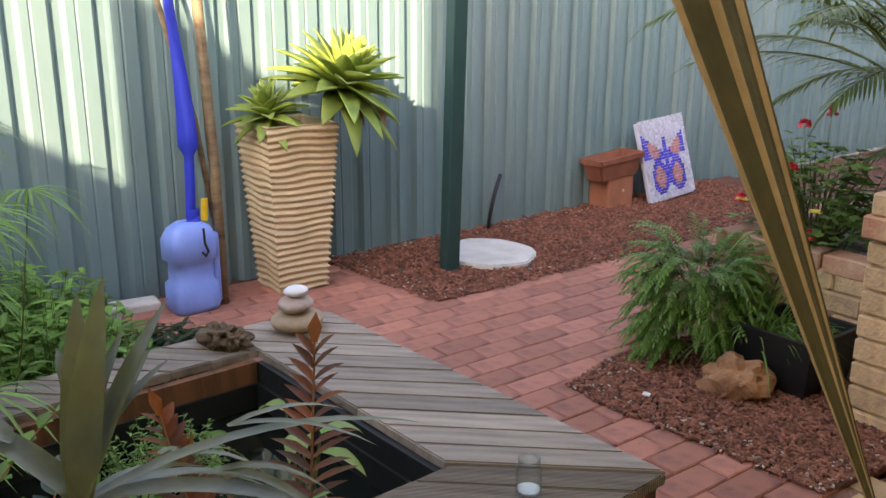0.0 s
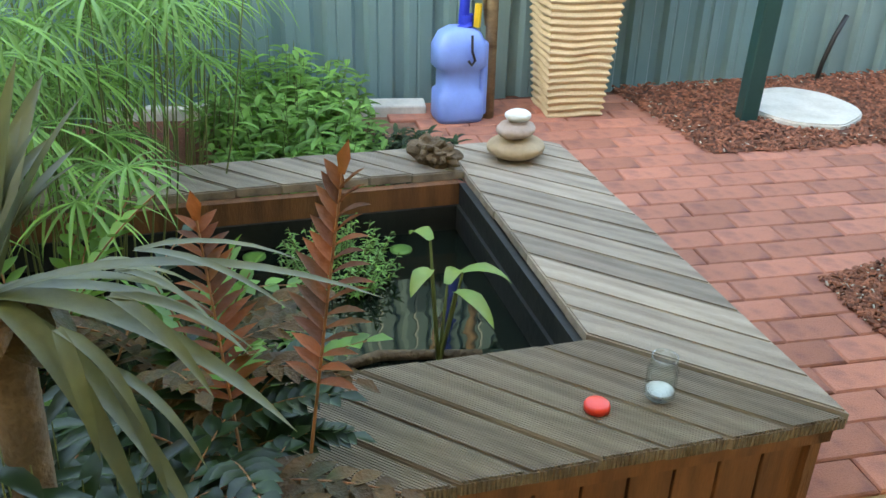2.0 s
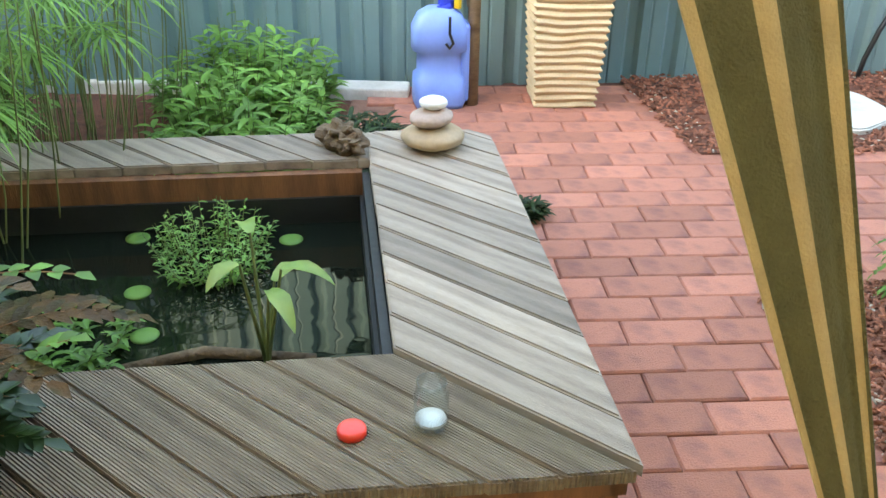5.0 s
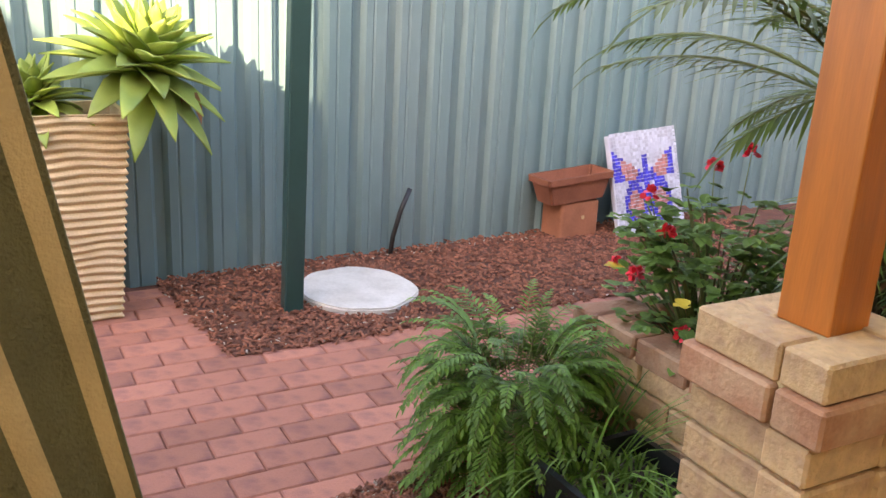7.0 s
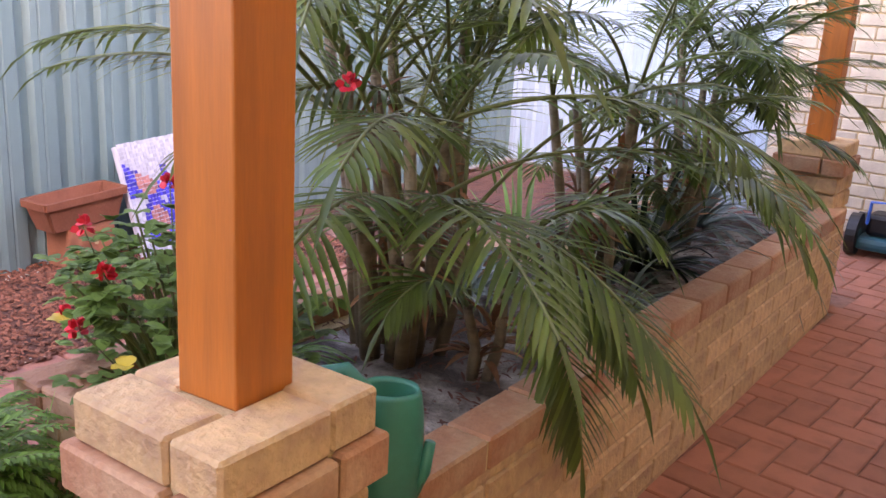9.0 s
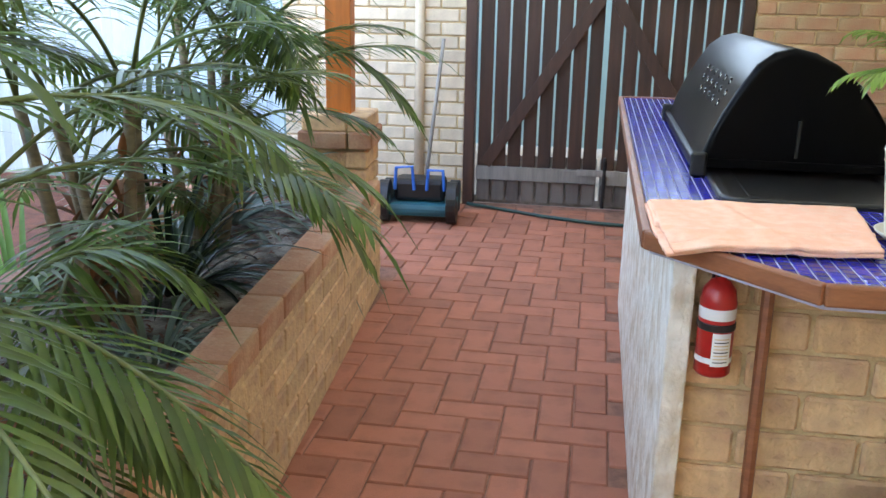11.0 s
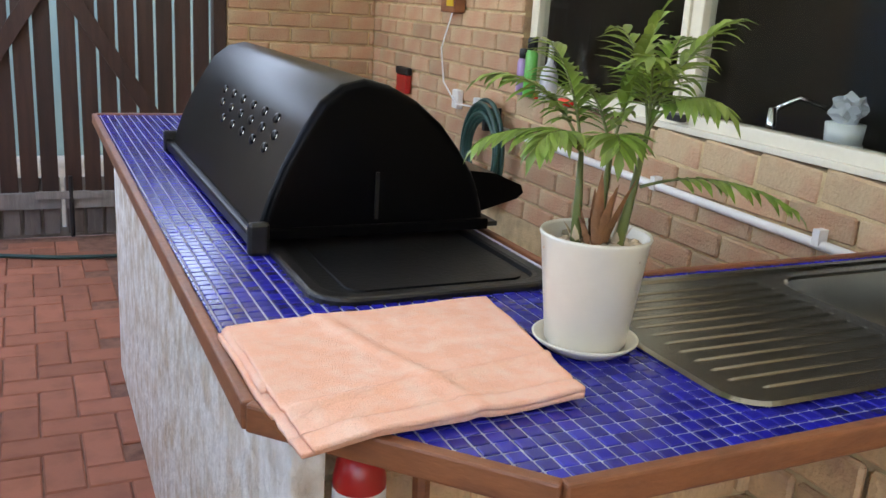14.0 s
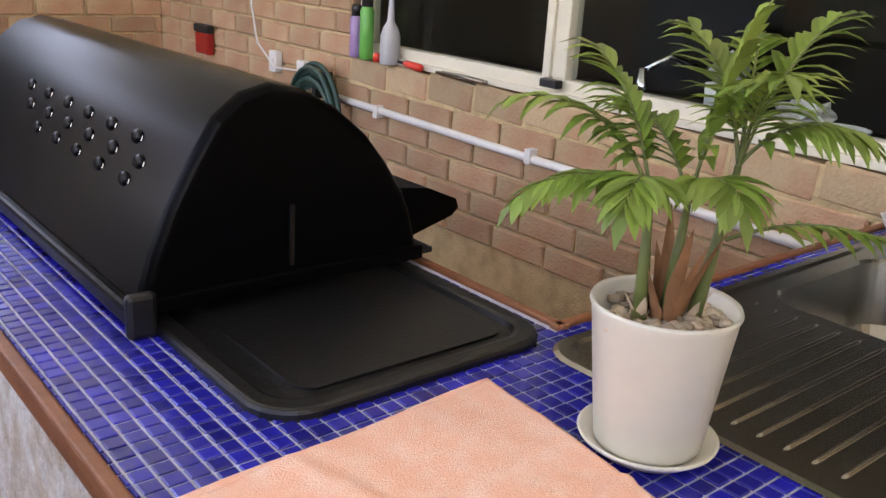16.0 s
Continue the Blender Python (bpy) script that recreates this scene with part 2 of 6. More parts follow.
M["chrome"] = mat("chrome", (0.7, 0.7, 0.72), 0.12, 1.0, 0.05, 6, 0.02, 60)
M["towel"] = mat("towel", (0.97, 0.52, 0.36), 0.95, 0, 0.16, 30, 0.45, 520, color2=(0.97, 0.72, 0.58), spec=0.1)
M["ceramic"] = mat("ceramic", (0.68, 0.64, 0.52), 0.3, 0, 0.06, 6, 0.03, 50)
M["gravel"] = mat("gravel", (0.56, 0.43, 0.29), 0.7, 0, 0.15, 30, 0.2, 120, island=0.4)
M["alu_frame"] = mat("alu_frame", (0.66, 0.62, 0.50), 0.4, 0, 0.06, 5, 0.03, 60)
# indoor surfaces coloured dark so that the kitchen reads as dim
M["dim_room_wall"] = mat("dim_room_wall", (0.11, 0.09, 0.07), 0.8, 0, 0.1, 2, 0.05, 40)
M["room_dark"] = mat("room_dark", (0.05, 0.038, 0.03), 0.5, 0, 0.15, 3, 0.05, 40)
cm = bpy.data.materials.new("ceiling_sheet")
cm.use_nodes = True
cn = cm.node_tree
cb = cn.nodes["Principled BSDF"]
cb.inputs["Base Color"].default_value, cb.inputs["Roughness"].default_value = (0.74, 0.68, 0.56, 1), 0.5
ctr = cn.nodes.new("ShaderNodeBsdfTranslucent")
ctr.inputs["Color"].default_value = (0.84, 0.78, 0.64, 1)
cmx = cn.nodes.new("ShaderNodeMixShader")
cmx.inputs[0].default_value = 0.7
cn.links.new(cb.outputs[0], cmx.inputs[1])
cn.links.new(ctr.outputs[0], cmx.inputs[2])
cn.links.new(cmx.outputs[0], cn.nodes["Material Output"].inputs["Surface"])
M["ceiling"] = cm
M["hose"] = mat("hose", (0.012, 0.06, 0.05), 0.4, 0, 0.15, 10, 0.1, 60)
M["grey_plastic"] = mat("grey_plastic", (0.42, 0.43, 0.45), 0.35, 0, 0.06, 8, 0.03, 60)
M["blue_handle"] = mat("blue_handle", (0.02, 0.16, 0.62), 0.35, 0, 0.06, 8, 0.03, 60)
M["label_paper"] = mat("label_paper", (0.72, 0.72, 0.70), 0.5, 0, 0.05, 8, 0.02, 60)
M["green_can"] = mat("green_can", (0.08, 0.40, 0.08), 0.35, 0, 0.1, 8, 0.02, 60)
M["purple_can"] = mat("purple_can", (0.35, 0.22, 0.45), 0.35, 0, 0.1, 8, 0.02, 60)
M["mosaic_white"] = mat("mosaic_white", (0.58, 0.60, 0.68), 0.35, 0, 0.1, 8, 0.1, 60, island=0.2)
M["mosaic_blue"] = mat("mosaic_blue", (0.07, 0.07, 0.55), 0.3, 0, 0.1, 8, 0.1, 60, island=0.4)
M["mosaic_pink"] = mat("mosaic_pink", (0.55, 0.24, 0.22), 0.35, 0, 0.1, 8, 0.1, 60, island=0.35)
M["glass"] = glass("clear_glass", (0.95, 0.98, 0.98), 1.6)
M["pane"] = glass("window_pane", (0.9, 0.93, 0.92), 1.22)
wm = bpy.data.materials.new("pond_water")
wm.use_nodes = True
wb = wm.node_tree.nodes["Principled BSDF"]
wb.inputs["Base Color"].default_value = (0.006, 0.009, 0.006, 1)
wb.inputs["Roughness"].default_value, wb.inputs["IOR"].default_value = 0.03, 1.33
wno = wm.node_tree.nodes.new("ShaderNodeTexNoise")
wno.inputs["Scale"].default_value = 7
wbp = wm.node_tree.nodes.new("ShaderNodeBump")
wbp.inputs["Strength"].default_value, wbp.inputs["Distance"].default_value = 0.10, 0.02
wm.node_tree.links.new(wno.outputs["Fac"], wbp.inputs["Height"])
wm.node_tree.links.new(wbp.outputs["Normal"], wb.inputs["Normal"])
M["water"] = wm
for key in ("agave", "fern_leaf", "soft_leaf", "palm_leaf", "parlor_leaf", "geranium_leaf", "grey_leaf", "stag_leaf", "rust_leaf"):
    lt = M[key].node_tree
    lb_ = lt.nodes["Principled BSDF"]
    tl = lt.nodes.new("ShaderNodeBsdfTranslucent")
    lt.links.new(lb_.inputs["Base Color"].links[0].from_socket, tl.inputs["Color"])
    lx = lt.nodes.new("ShaderNodeMixShader")
    lx.inputs[0].default_value = 0.35
    lt.links.new(lb_.outputs[0], lx.inputs[1])
    lt.links.new(tl.outputs[0], lx.inputs[2])
    lt.links.new(lx.outputs[0], lt.nodes["Material Output"].inputs["Surface"])


# ---- mesh helpers ----
def part(name, bm, material, parent=None, label="", smooth=False):
    me = bpy.data.meshes.new(name)
    bm.to_mesh(me)
    bm.free()
    for mm in (material if isinstance(material, (list, tuple)) else [material]):
        me.materials.append(mm)
    if smooth:
        for p in me.polygons:
            p.use_smooth = True
    ob = new(name, me)
    if parent is not None:
        ob.parent = parent
    if label:
        ob["label"] = label
    return ob


def thing(name, m, label, category, group="", kind=""):
    ob = new(name)
    ob.matrix_basis = m
    return tagged(ob, label, category, group, kind)


def box(bm, x0, x1, y0, y1, z0, z1, m=None, bev=0.0):
    made = bmesh.ops.create_cube(bm, size=1.0, matrix=Matrix.Translation(((x0 + x1) / 2, (y0 + y1) / 2, (z0 + z1) / 2)) @ Matrix.Diagonal((x1 - x0, y1 - y0, z1 - z0, 1)))
    vs = made["verts"]
    if m is not None:
        bmesh.ops.transform(bm, matrix=m, verts=vs)
    if bev:
        es = list({e for v in vs for e in v.link_edges})
        bmesh.ops.bevel(bm, geom=es, offset=bev, segments=2, affect="EDGES", profile=0.5)
    return bm


def bbox(x0, x1, y0, y1, z0, z1, m=None, bev=0.0):
    return box(bmesh.new(), x0, x1, y0, y1, z0, z1, m, bev)


def lathe(profile, n=32, bm=None, m=None, square=0.0):
    """Turn (radius, height) pairs round z."""
    bm = bm or bmesh.new()
    rings = []
    for r, z in profile:
        ring = []
        for i in range(n):
            a = 2 * math.pi * i / n
            v = Vector((r * math.cos(a), r * math.sin(a), z))
            ring.append(bm.verts.new(m @ v if m is not None else v))
        rings.append(ring)
    for a, b in zip(rings, rings[1:]):
        for i in range(n):
            bm.faces.new((a[i], a[(i + 1) % n], b[(i + 1) % n], b[i]))
    for ring, flip in ((rings[0], True), (rings[-1], False)):
        if profile[0 if flip else -1][0] > 1e-4:
            bm.faces.new(ring[::-1] if flip else ring)
    return bm


def tube(points, radius, n=8, bm=None, cap=True):
    """A round tube along points; radius is one number or one for each point."""
    bm = bm or bmesh.new()
    pts = [Vector(p) for p in points]
    rad = radius if isinstance(radius, (list, tuple)) else [radius] * len(pts)
    rings = []
    side = None
    for i, p in enumerate(pts):
        d = (pts[min(i + 1, len(pts) - 1)] - pts[max(i - 1, 0)]).normalized()
        if side is None:
            side = d.orthogonal().normalized()
        side = (side - d * side.dot(d)).normalized()
        up = d.cross(side)
        rings.append([bm.verts.new(p + rad[i] * (math.cos(2 * math.pi * k / n) * side + math.sin(2 * math.pi * k / n) * up)) for k in range(n)])
    for a, b in zip(rings, rings[1:]):
        for k in range(n):
            bm.faces.new((a[k], a[(k + 1) % n], b[(k + 1) % n], b[k]))
    if cap:
        bm.faces.new(rings[0][::-1])
        bm.faces.new(rings[-1])
    return bm


def prism(poly, z0, z1, bm=None):
    bm = bm or bmesh.new()
    lo = [bm.verts.new((x, y, z0)) for x, y in poly]
    hi = [bm.verts.new((x, y, z1)) for x, y in poly]
    bm.faces.new(lo[::-1])
    bm.faces.new(hi)
    n = len(poly)
    for i in range(n):
        bm.faces.new((lo[i], lo[(i + 1) % n], hi[(i + 1) % n], hi[i]))
    bmesh.ops.recalc_face_normals(bm, faces=bm.faces)
    return bm


def clip(poly, a, b, c):
    """Keep the side a x + b y <= c of a convex polygon."""
    out = []
    for i, p in enumerate(poly):
        q = poly[(i + 1) % len(poly)]
        dp, dq = a * p[0] + b * p[1] - c, a * q[0] + b * q[1] - c
        if dp <= 0:
            out.append(p)
        if dp * dq < 0:
            t = dp / (dp - dq)
            out.append((p[0] + t * (q[0] - p[0]), p[1] + t * (q[1] - p[1])))
    return out


def shrink(poly, d):
    """Move every side of a convex anticlockwise polygon inwards."""
    out = poly
    for i, p in enumerate(poly):
        q = poly[(i + 1) % len(poly)]
        ex, ey = q[0] - p[0], q[1] - p[1]
        ln = math.hypot(ex, ey)
        if ln > 1e-6:
            nx, ny = ey / ln, -ex / ln
            out = clip(out, nx, ny, nx * p[0] + ny * p[1] - d)
    return out


def raw(name, verts, faces, material, parent=None, label="", smooth=True):
    me = bpy.data.meshes.new(name)
    me.from_pydata(verts, [], faces)
    me.materials.append(material)
    if smooth:
        me.polygons.foreach_set("use_smooth", [True] * len(me.polygons))
    ob = new(name, me)
    if parent is not None:
        ob.parent = parent
    if label:
        ob["label"] = label
    return ob


rng = random.Random(7)
UP = Vector((0, 0, 1))


def blade(V, F, base, d, length, width, droop=0.3, seg=4, fold=0.25, shape="lance", twist=0.0, lift=None):
    """A leaf blade from base along d, bending towards the ground; V-folded along its midrib."""
    d = Vector(d).normalized()
    p = Vector(base)
    side = d.cross(UP)
    side = side.normalized() if side.length > 1e-3 else Vector((1, 0, 0))
    if twist:
        side = Matrix.Rotation(twist, 3, d) @ side
    step = length / seg
    first = len(V)
    for i in range(seg + 1):
        t = i / seg
        if shape == "lance":
            w = width * (0.35 + 2.2 * t) * (1 - t) ** 0.8 if t < 0.35 else width * (1 - t) ** 0.75 * 1.35
        elif shape == "strap":
            w = width * min(1, 0.6 + t * 2) * (1 - t ** 3)
        else:
            w = width * math.sin(math.pi * (0.12 + 0.86 * t)) ** 0.8
        nrm = side.cross(d)
        V.append(p - side * w * 0.5 + nrm * w * fold)
        V.append(p)
        V.append(p + side * w * 0.5 + nrm * w * fold)
        d = (d + Vector((0, 0, -droop / seg))).normalized()
        side = (side - d * side.dot(d)).normalized()
        p = p + d * step
    for i in range(seg):
        a = first + 3 * i
        F.append((a, a + 1, a + 4, a + 3))
        F.append((a + 1, a + 2, a + 5, a + 4))


def frond(V, F, base, d, length, n=16, leaf=0.12, width=0.014, droop=0.8, angle=55, hang=0.4, start=0.2, stemV=None, stemF=None, stem=0.004, shape="lance", taper=0.5, seg=2):
    """A feather leaf: a bending midrib with a row of leaflets on both sides."""
    d = Vector(d).normalized()
    p = Vector(base)
    pts = [p.copy()]
    steps = n
    for i in range(steps):
        t = i / steps
        side = d.cross(UP)
        side = side.normalized() if side.length > 1e-3 else Vector((1, 0, 0))
        if t >= start:
            u = (t - start) / (1 - start)
            ll = leaf * (1 - taper * abs(2 * u - 0.7)) * rng.uniform(0.85, 1.1)
            a = radians(angle * (1 - 0.45 * u))
            for s in (-1, 1):
                ld = d * math.cos(a) + side * s * math.sin(a) + UP * rng.uniform(0.0, 0.2)
                blade(V, F, p, ld, ll, width, hang * rng.uniform(0.6, 1.4), seg, 0.15, shape)
        d = (d + Vector((0, 0, -droop / steps))).normalized()
        p = p + d * (length / steps)
        pts.append(p.copy())
    blade(V, F, p, d, leaf * 0.6, width, hang, 2, 0.15, shape)
    if stemV is not None:
        rod(stemV, stemF, pts, stem)
    return pts


def rod(V, F, pts, r0, n=5, r1=None):
    r1 = r0 * 0.5 if r1 is None else r1
    first = len(V)
    side = None
    for i, p in enumerate(pts):
        d = (pts[min(i + 1, len(pts) - 1)] - pts[max(i - 1, 0)])
        d = d.normalized() if d.length > 0 else UP
        side = d.orthogonal().normalized() if side is None else (side - d * side.dot(d)).normalized()
        up = d.cross(side)
        r = r0 + (r1 - r0) * i / max(1, len(pts) - 1)
        for k in range(n):
            a = 2 * math.pi * k / n
            V.append(p + r * (math.cos(a) * side + math.sin(a) * up))
    for i in range(len(pts) - 1):
        for k in range(n):
            a, b = first + i * n + k, first + i * n + (k + 1) % n
            F.append((a, b, b + n, a + n))


def pebble(bm, x, y, z, sx, sy, sz, rz=0, sub=3, rough=0.0):
    m = pose(x, y, z, 0, 0, rz) @ Matrix.Diagonal((sx, sy, sz, 1))
    made = bmesh.ops.create_icosphere(bm, subdivisions=sub, radius=1.0)
    for v in made["verts"]:
        if rough:
            v.co *= 1 + rough * noise.noise(v.co * 2.1 + Vector((x * 9, y * 9, 0)))
        v.co = m @ v.co
    return bm


def circle_dir(az, el):
    return Vector((math.cos(az) * math.cos(el), math.sin(az) * math.cos(el), math.sin(el)))

# ---- ground and setting ----
def fence_x(y):
    return -4.125 - 0.145 * y


FA = math.degrees(math.atan(0.145))
tagged(part("ground", bbox(-60, 60, -60, 60, -0.12, -0.06), M["ground"]), "sandy brown bare garden ground", "ground", kind="structure")
bed = tagged(part("mulch_bed", prism([(-4.05, -2.2), (-1.42, -2.2), (-1.42, 2.78), (-1.58, 2.95), (-1.86, 6.6), (-2.5, 6.7), (-2.9, 8.4), (-5.25, 8.55)], -0.06, 0.012), M["mulch_bed"]), "red-brown wood chip mulch bed along the fence", "garden bed", kind="structure")

# house, patio roof and end walls
tagged(part("wall_house", bbox(1.012, 1.11, -3.2, 8.6, 0.0, 0.93), M["mortar"]), "cream brick house wall under the kitchen window", "wall", kind="structure")
part("wall_house_far", bbox(1.012, 1.11, 6.62, 8.6, 0.93, 2.45), M["mortar"])
part("wall_house_near", bbox(1.012, 1.11, -3.2, 3.3, 0.93, 2.45), M["mortar"])
part("wall_house_top", bbox(1.012, 1.11, 3.3, 6.62, 2.05, 2.45), M["mortar"])
part("wall_gate_right", bbox(0.13, 1.0, 8.412, 8.52, 0.0, 2.45), M["mortar"])
part("wall_gate_left", bbox(-2.9, -1.66, 8.412, 8.52, 0.0, 2.45), M["mortar"])
for o in bpy.data.objects:
    if o.name.startswith("wall_"):
        tagged(o, "cream clay brick wall with sandy mortar", "wall", kind="structure")
part("ceiling", bbox(-1.66, 1.11, -1.35, 8.6, 2.45, 2.475), M["ceiling"])
tagged(bpy.data.objects["ceiling"], "off-white patio roof sheeting", "ceiling", kind="structure")
rf = thing("house_roof", pose(0, 0, 0), "dark tiled hip roof over the house with an added unseen sun blocker", "roof", kind="structure")
part("roof_slope", prism([(1.11, -3.2), (9.0, -3.2), (9.0, 8.6), (1.11, 8.6)], 2.6, 2.75), M["room_dark"], rf)
# unseen wall, added and stepped to set where sunlight reaches the garden fence
part("wall_back", prism([(-1.6, -3.4), (0.5, -3.4), (0.5, -3.25), (-1.6, -3.25)], 0, 3.24, prism([(0.5, -3.4), (6.0, -3.4), (6.0, -3.25), (0.5, -3.25)], 0, 4.2)), M["pale_brick"])
# unseen block, added to keep sun off the right part of the fence
part("upper_storey", bbox(2.5, 8.0, -3.6, 8.6, 2.75, 6.2), M["pale_brick"], rf)
tagged(bpy.data.objects["wall_back"], "added unseen brick wall behind the patio that shades the garden", "wall", kind="structure")

# kitchen behind the window; its dimness is put into the dark surface colours
kit = thing("kitchen_room", pose(0, 0, 0), "kitchen seen through the window, its dimness in the wall colours", "room", kind="structure")
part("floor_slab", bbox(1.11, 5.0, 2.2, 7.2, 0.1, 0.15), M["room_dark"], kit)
part("back_wall", bbox(4.9, 5.0, 2.2, 7.2, 0.15, 2.55), M["dim_room_wall"], kit)
part("left_wall", bbox(1.11, 4.9, 7.1, 7.2, 0.15, 2.55), M["dim_room_wall"], kit)
part("right_wall", bbox(1.11, 4.9, 2.2, 2.3, 0.15, 2.55), M["dim_room_wall"], kit)
part("room_ceiling", bbox(1.11, 4.9, 2.3, 7.1, 2.42, 2.5), M["dim_room_wall"], kit)
kc = thing("kitchen_cabinet", pose(0, 0, 0), "kitchen cabinets along the inner wall, room dimness in their colour", "cabinet")
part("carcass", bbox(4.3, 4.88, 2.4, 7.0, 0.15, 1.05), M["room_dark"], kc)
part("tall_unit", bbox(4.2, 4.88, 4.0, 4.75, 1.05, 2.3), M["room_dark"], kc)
ov = thing("wall_oven", pose(4.19, 4.38, 1.3), "white and black built-in wall oven", "oven")
part("panel", bbox(-0.02, 0.0, -0.3, 0.3, 0.36, 0.5), M["white_plastic"], ov)
part("door", bbox(-0.02, 0.0, -0.3, 0.3, -0.1, 0.34), M["hood"], ov)
bn = thing("kitchen_bench", pose(0, 0, 0), "kitchen bench behind the window, room dimness in its colour", "bench")
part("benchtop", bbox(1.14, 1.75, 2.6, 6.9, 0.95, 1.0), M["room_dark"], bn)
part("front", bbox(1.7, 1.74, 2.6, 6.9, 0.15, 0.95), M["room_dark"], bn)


# ---- bricks ----
def brick_mesh(name, l, w, h, bev=0.006):
    bm = bbox(-l / 2, l / 2, -w / 2, w / 2, -h / 2, h / 2)
    bmesh.ops.bevel(bm, geom=bm.edges[:], offset=bev, segments=1, affect="EDGES")
    me = bpy.data.meshes.new(name)
    bm.to_mesh(me)
    bm.free()
    return me


BRICKS = {}


def one_brick(parent, m, l, w, h, material, name="brick"):
    key = (round(l, 3), round(w, 3), round(h, 3), material.name)
    if key not in BRICKS:
        BRICKS[key] = brick_mesh(name, l, w, h)
        BRICKS[key].materials.append(material)
    ob = new(name, BRICKS[key])
    ob.parent = parent
    ob.matrix_basis = m
    return ob


def brick_run(parent, m, length, z0, courses, material, w=0.11, skip=None, proud=0.0):
    """Stretcher bond along local x from the origin of m; faces towards local -y."""
    for c in range(courses):
        z = z0 + 0.086 * c + 0.038
        x = -0.12 if c % 2 else 0.0
        while x < length - 0.02:
            a, b = max(0, x), min(length, x + 0.23)
            if b - a > 0.03 and not (skip and skip((a + b) / 2, z)):
                jig = pose((a + b) / 2, w / 2 - proud + rng.uniform(-0.0015, 0.0015), z)
                one_brick(parent, m @ jig, b - a, w, 0.076, material)
            x += 0.24


# ---- colour-coated steel fence ----
def fence(p0, p1, name, height=1.8, label="grey-green ribbed steel fence", coat="steel_fence"):
    d = Vector(p1) - Vector(p0)
    ln = d.length
    ang = math.degrees(math.atan2(d.y, d.x))
    th = thing(name, pose(p0[0], p0[1], 0, 0, 0, ang), label, "fence")
    prof = [(0, 0), (0.035, 0), (0.055, 0.028), (0.095, 0.028), (0.115, 0), (0.15, 0.0), (0.158, 0.006), (0.166, 0)]
    period = 0.19
    panel = 2.28
    k = 0
    x = 0.0
    while x < ln - 0.01:
        x1 = min(ln, x + panel)
        V, F = [], []
        xs = []
        q = 0.0
        while q < x1 - x:
            for px, py in prof:
                if q + px < x1 - x:
                    xs.append((x + q + px, py))
            q += period
        xs.append((x1, 0.0))
        for px, py in xs:
            V += [(px, py, 0.0), (px, py, height), (px, py + 0.004, height), (px, py + 0.004, 0)]
        for i in range(len(xs) - 1):
            a = 4 * i
            F += [(a, a + 4, a + 5, a + 1), (a + 1, a + 5, a + 6, a + 2), (a + 2, a + 6, a + 7, a + 3), (a + 3, a + 7, a + 4, a)]
        raw("fence_panel", V, F, M[coat], th, smooth=False)
        part("fence_post", bbox(x - 0.022, x + 0.022, -0.012, 0.04, 0, height + 0.01, bev=0.004), M[coat], th)
        x = x1
    part("top_rail", bbox(0, ln, -0.014, 0.036, height - 0.03, height + 0.03, bev=0.004), M[coat], th)
    return th


fence((fence_x(-2.15), -2.15), (fence_x(8.8), 8.8), "garden_fence")
# end run takes the lighter coat that carries the daylight
fence((fence_x(8.75) + 0.03, 8.7), (-2.95, 8.5), "end_fence", label="ribbed steel fence behind the palms, bright daylight in its pale blue-grey", coat="lit_fence")
fence((-3.7, -2.3), (-1.5, -2.3), "side_fence")

# green clothesline post and drain cover
gp = thing("garden_post", pose(-3.89, 2.335, 0.0, -1.0, 0.8, 0), "dark green painted square steel post in mulch", "post")
part("shaft", bbox(-0.04, 0.04, -0.04, 0.04, 0, 2.6, bev=0.006), M["green_post"], gp)
cv = thing("drain_cover", pose(-4.01, 2.668, 0.03), "round pale concrete drain cover in mulch", "drain cover")
bm = bmesh.new()
ring = [(0.285 * math.cos(a) * (1 + 0.03 * math.sin(7 * a)), 0.262 * math.sin(a) * (1 + 0.03 * math.cos(5 * a))) for a in [i * math.pi / 20 for i in range(40)]]
prism(ring, 0, 0.03, bm)
bmesh.ops.bevel(bm, geom=[e for e in bm.edges if e.verts[0].co.z > 0.02 and e.verts[1].co.z > 0.02], offset=0.008, segments=2, affect="EDGES")
part("slab", bm, M["concrete"], cv)
pp = thing("irrigation_pipe", pose(-4.49, 2.985, 0.0), "short bent black irrigation pipe at the fence", "pipe")
part("pipe", tube([(0, 0, -0.02), (0.0, 0.02, 0.13), (-0.01, 0.06, 0.26), (-0.03, 0.115, 0.37)], 0.013), M["black_plastic"], pp, smooth=True)

# ---- pond deck ----
DECK = Matrix(((-0.9878, 0.1556, 0, -1.385), (-0.1556, -0.9878, 0, 1.42), (0, 0, 1, 0.03), (0, 0, 0, 1)))
dk = thing("pond_deck", DECK, "raised timber pond surround with weathered diagonal boards", "deck")
TOP = 0.297
R2 = math.sqrt(0.5)
zones = [([(0.012, -0.0), (1.5, 0.0), (1.56, 0.06), (1.56, 0.387), (0.395, 0.387)], M["deck_board"]),
         ([(0.0, 0.014), (0.374, 0.39), (0.374, 2.1), (0.0, 2.1)], M["deck_groove"]),
         ([(1.343, 0.387), (1.56, 0.387), (1.56, 2.1), (1.343, 2.1)], M["deck_board"])]


def area(p):
    return 0.5 * sum(p[i][0] * p[(i + 1) % len(p)][1] - p[(i + 1) % len(p)][0] * p[i][1] for i in range(len(p)))


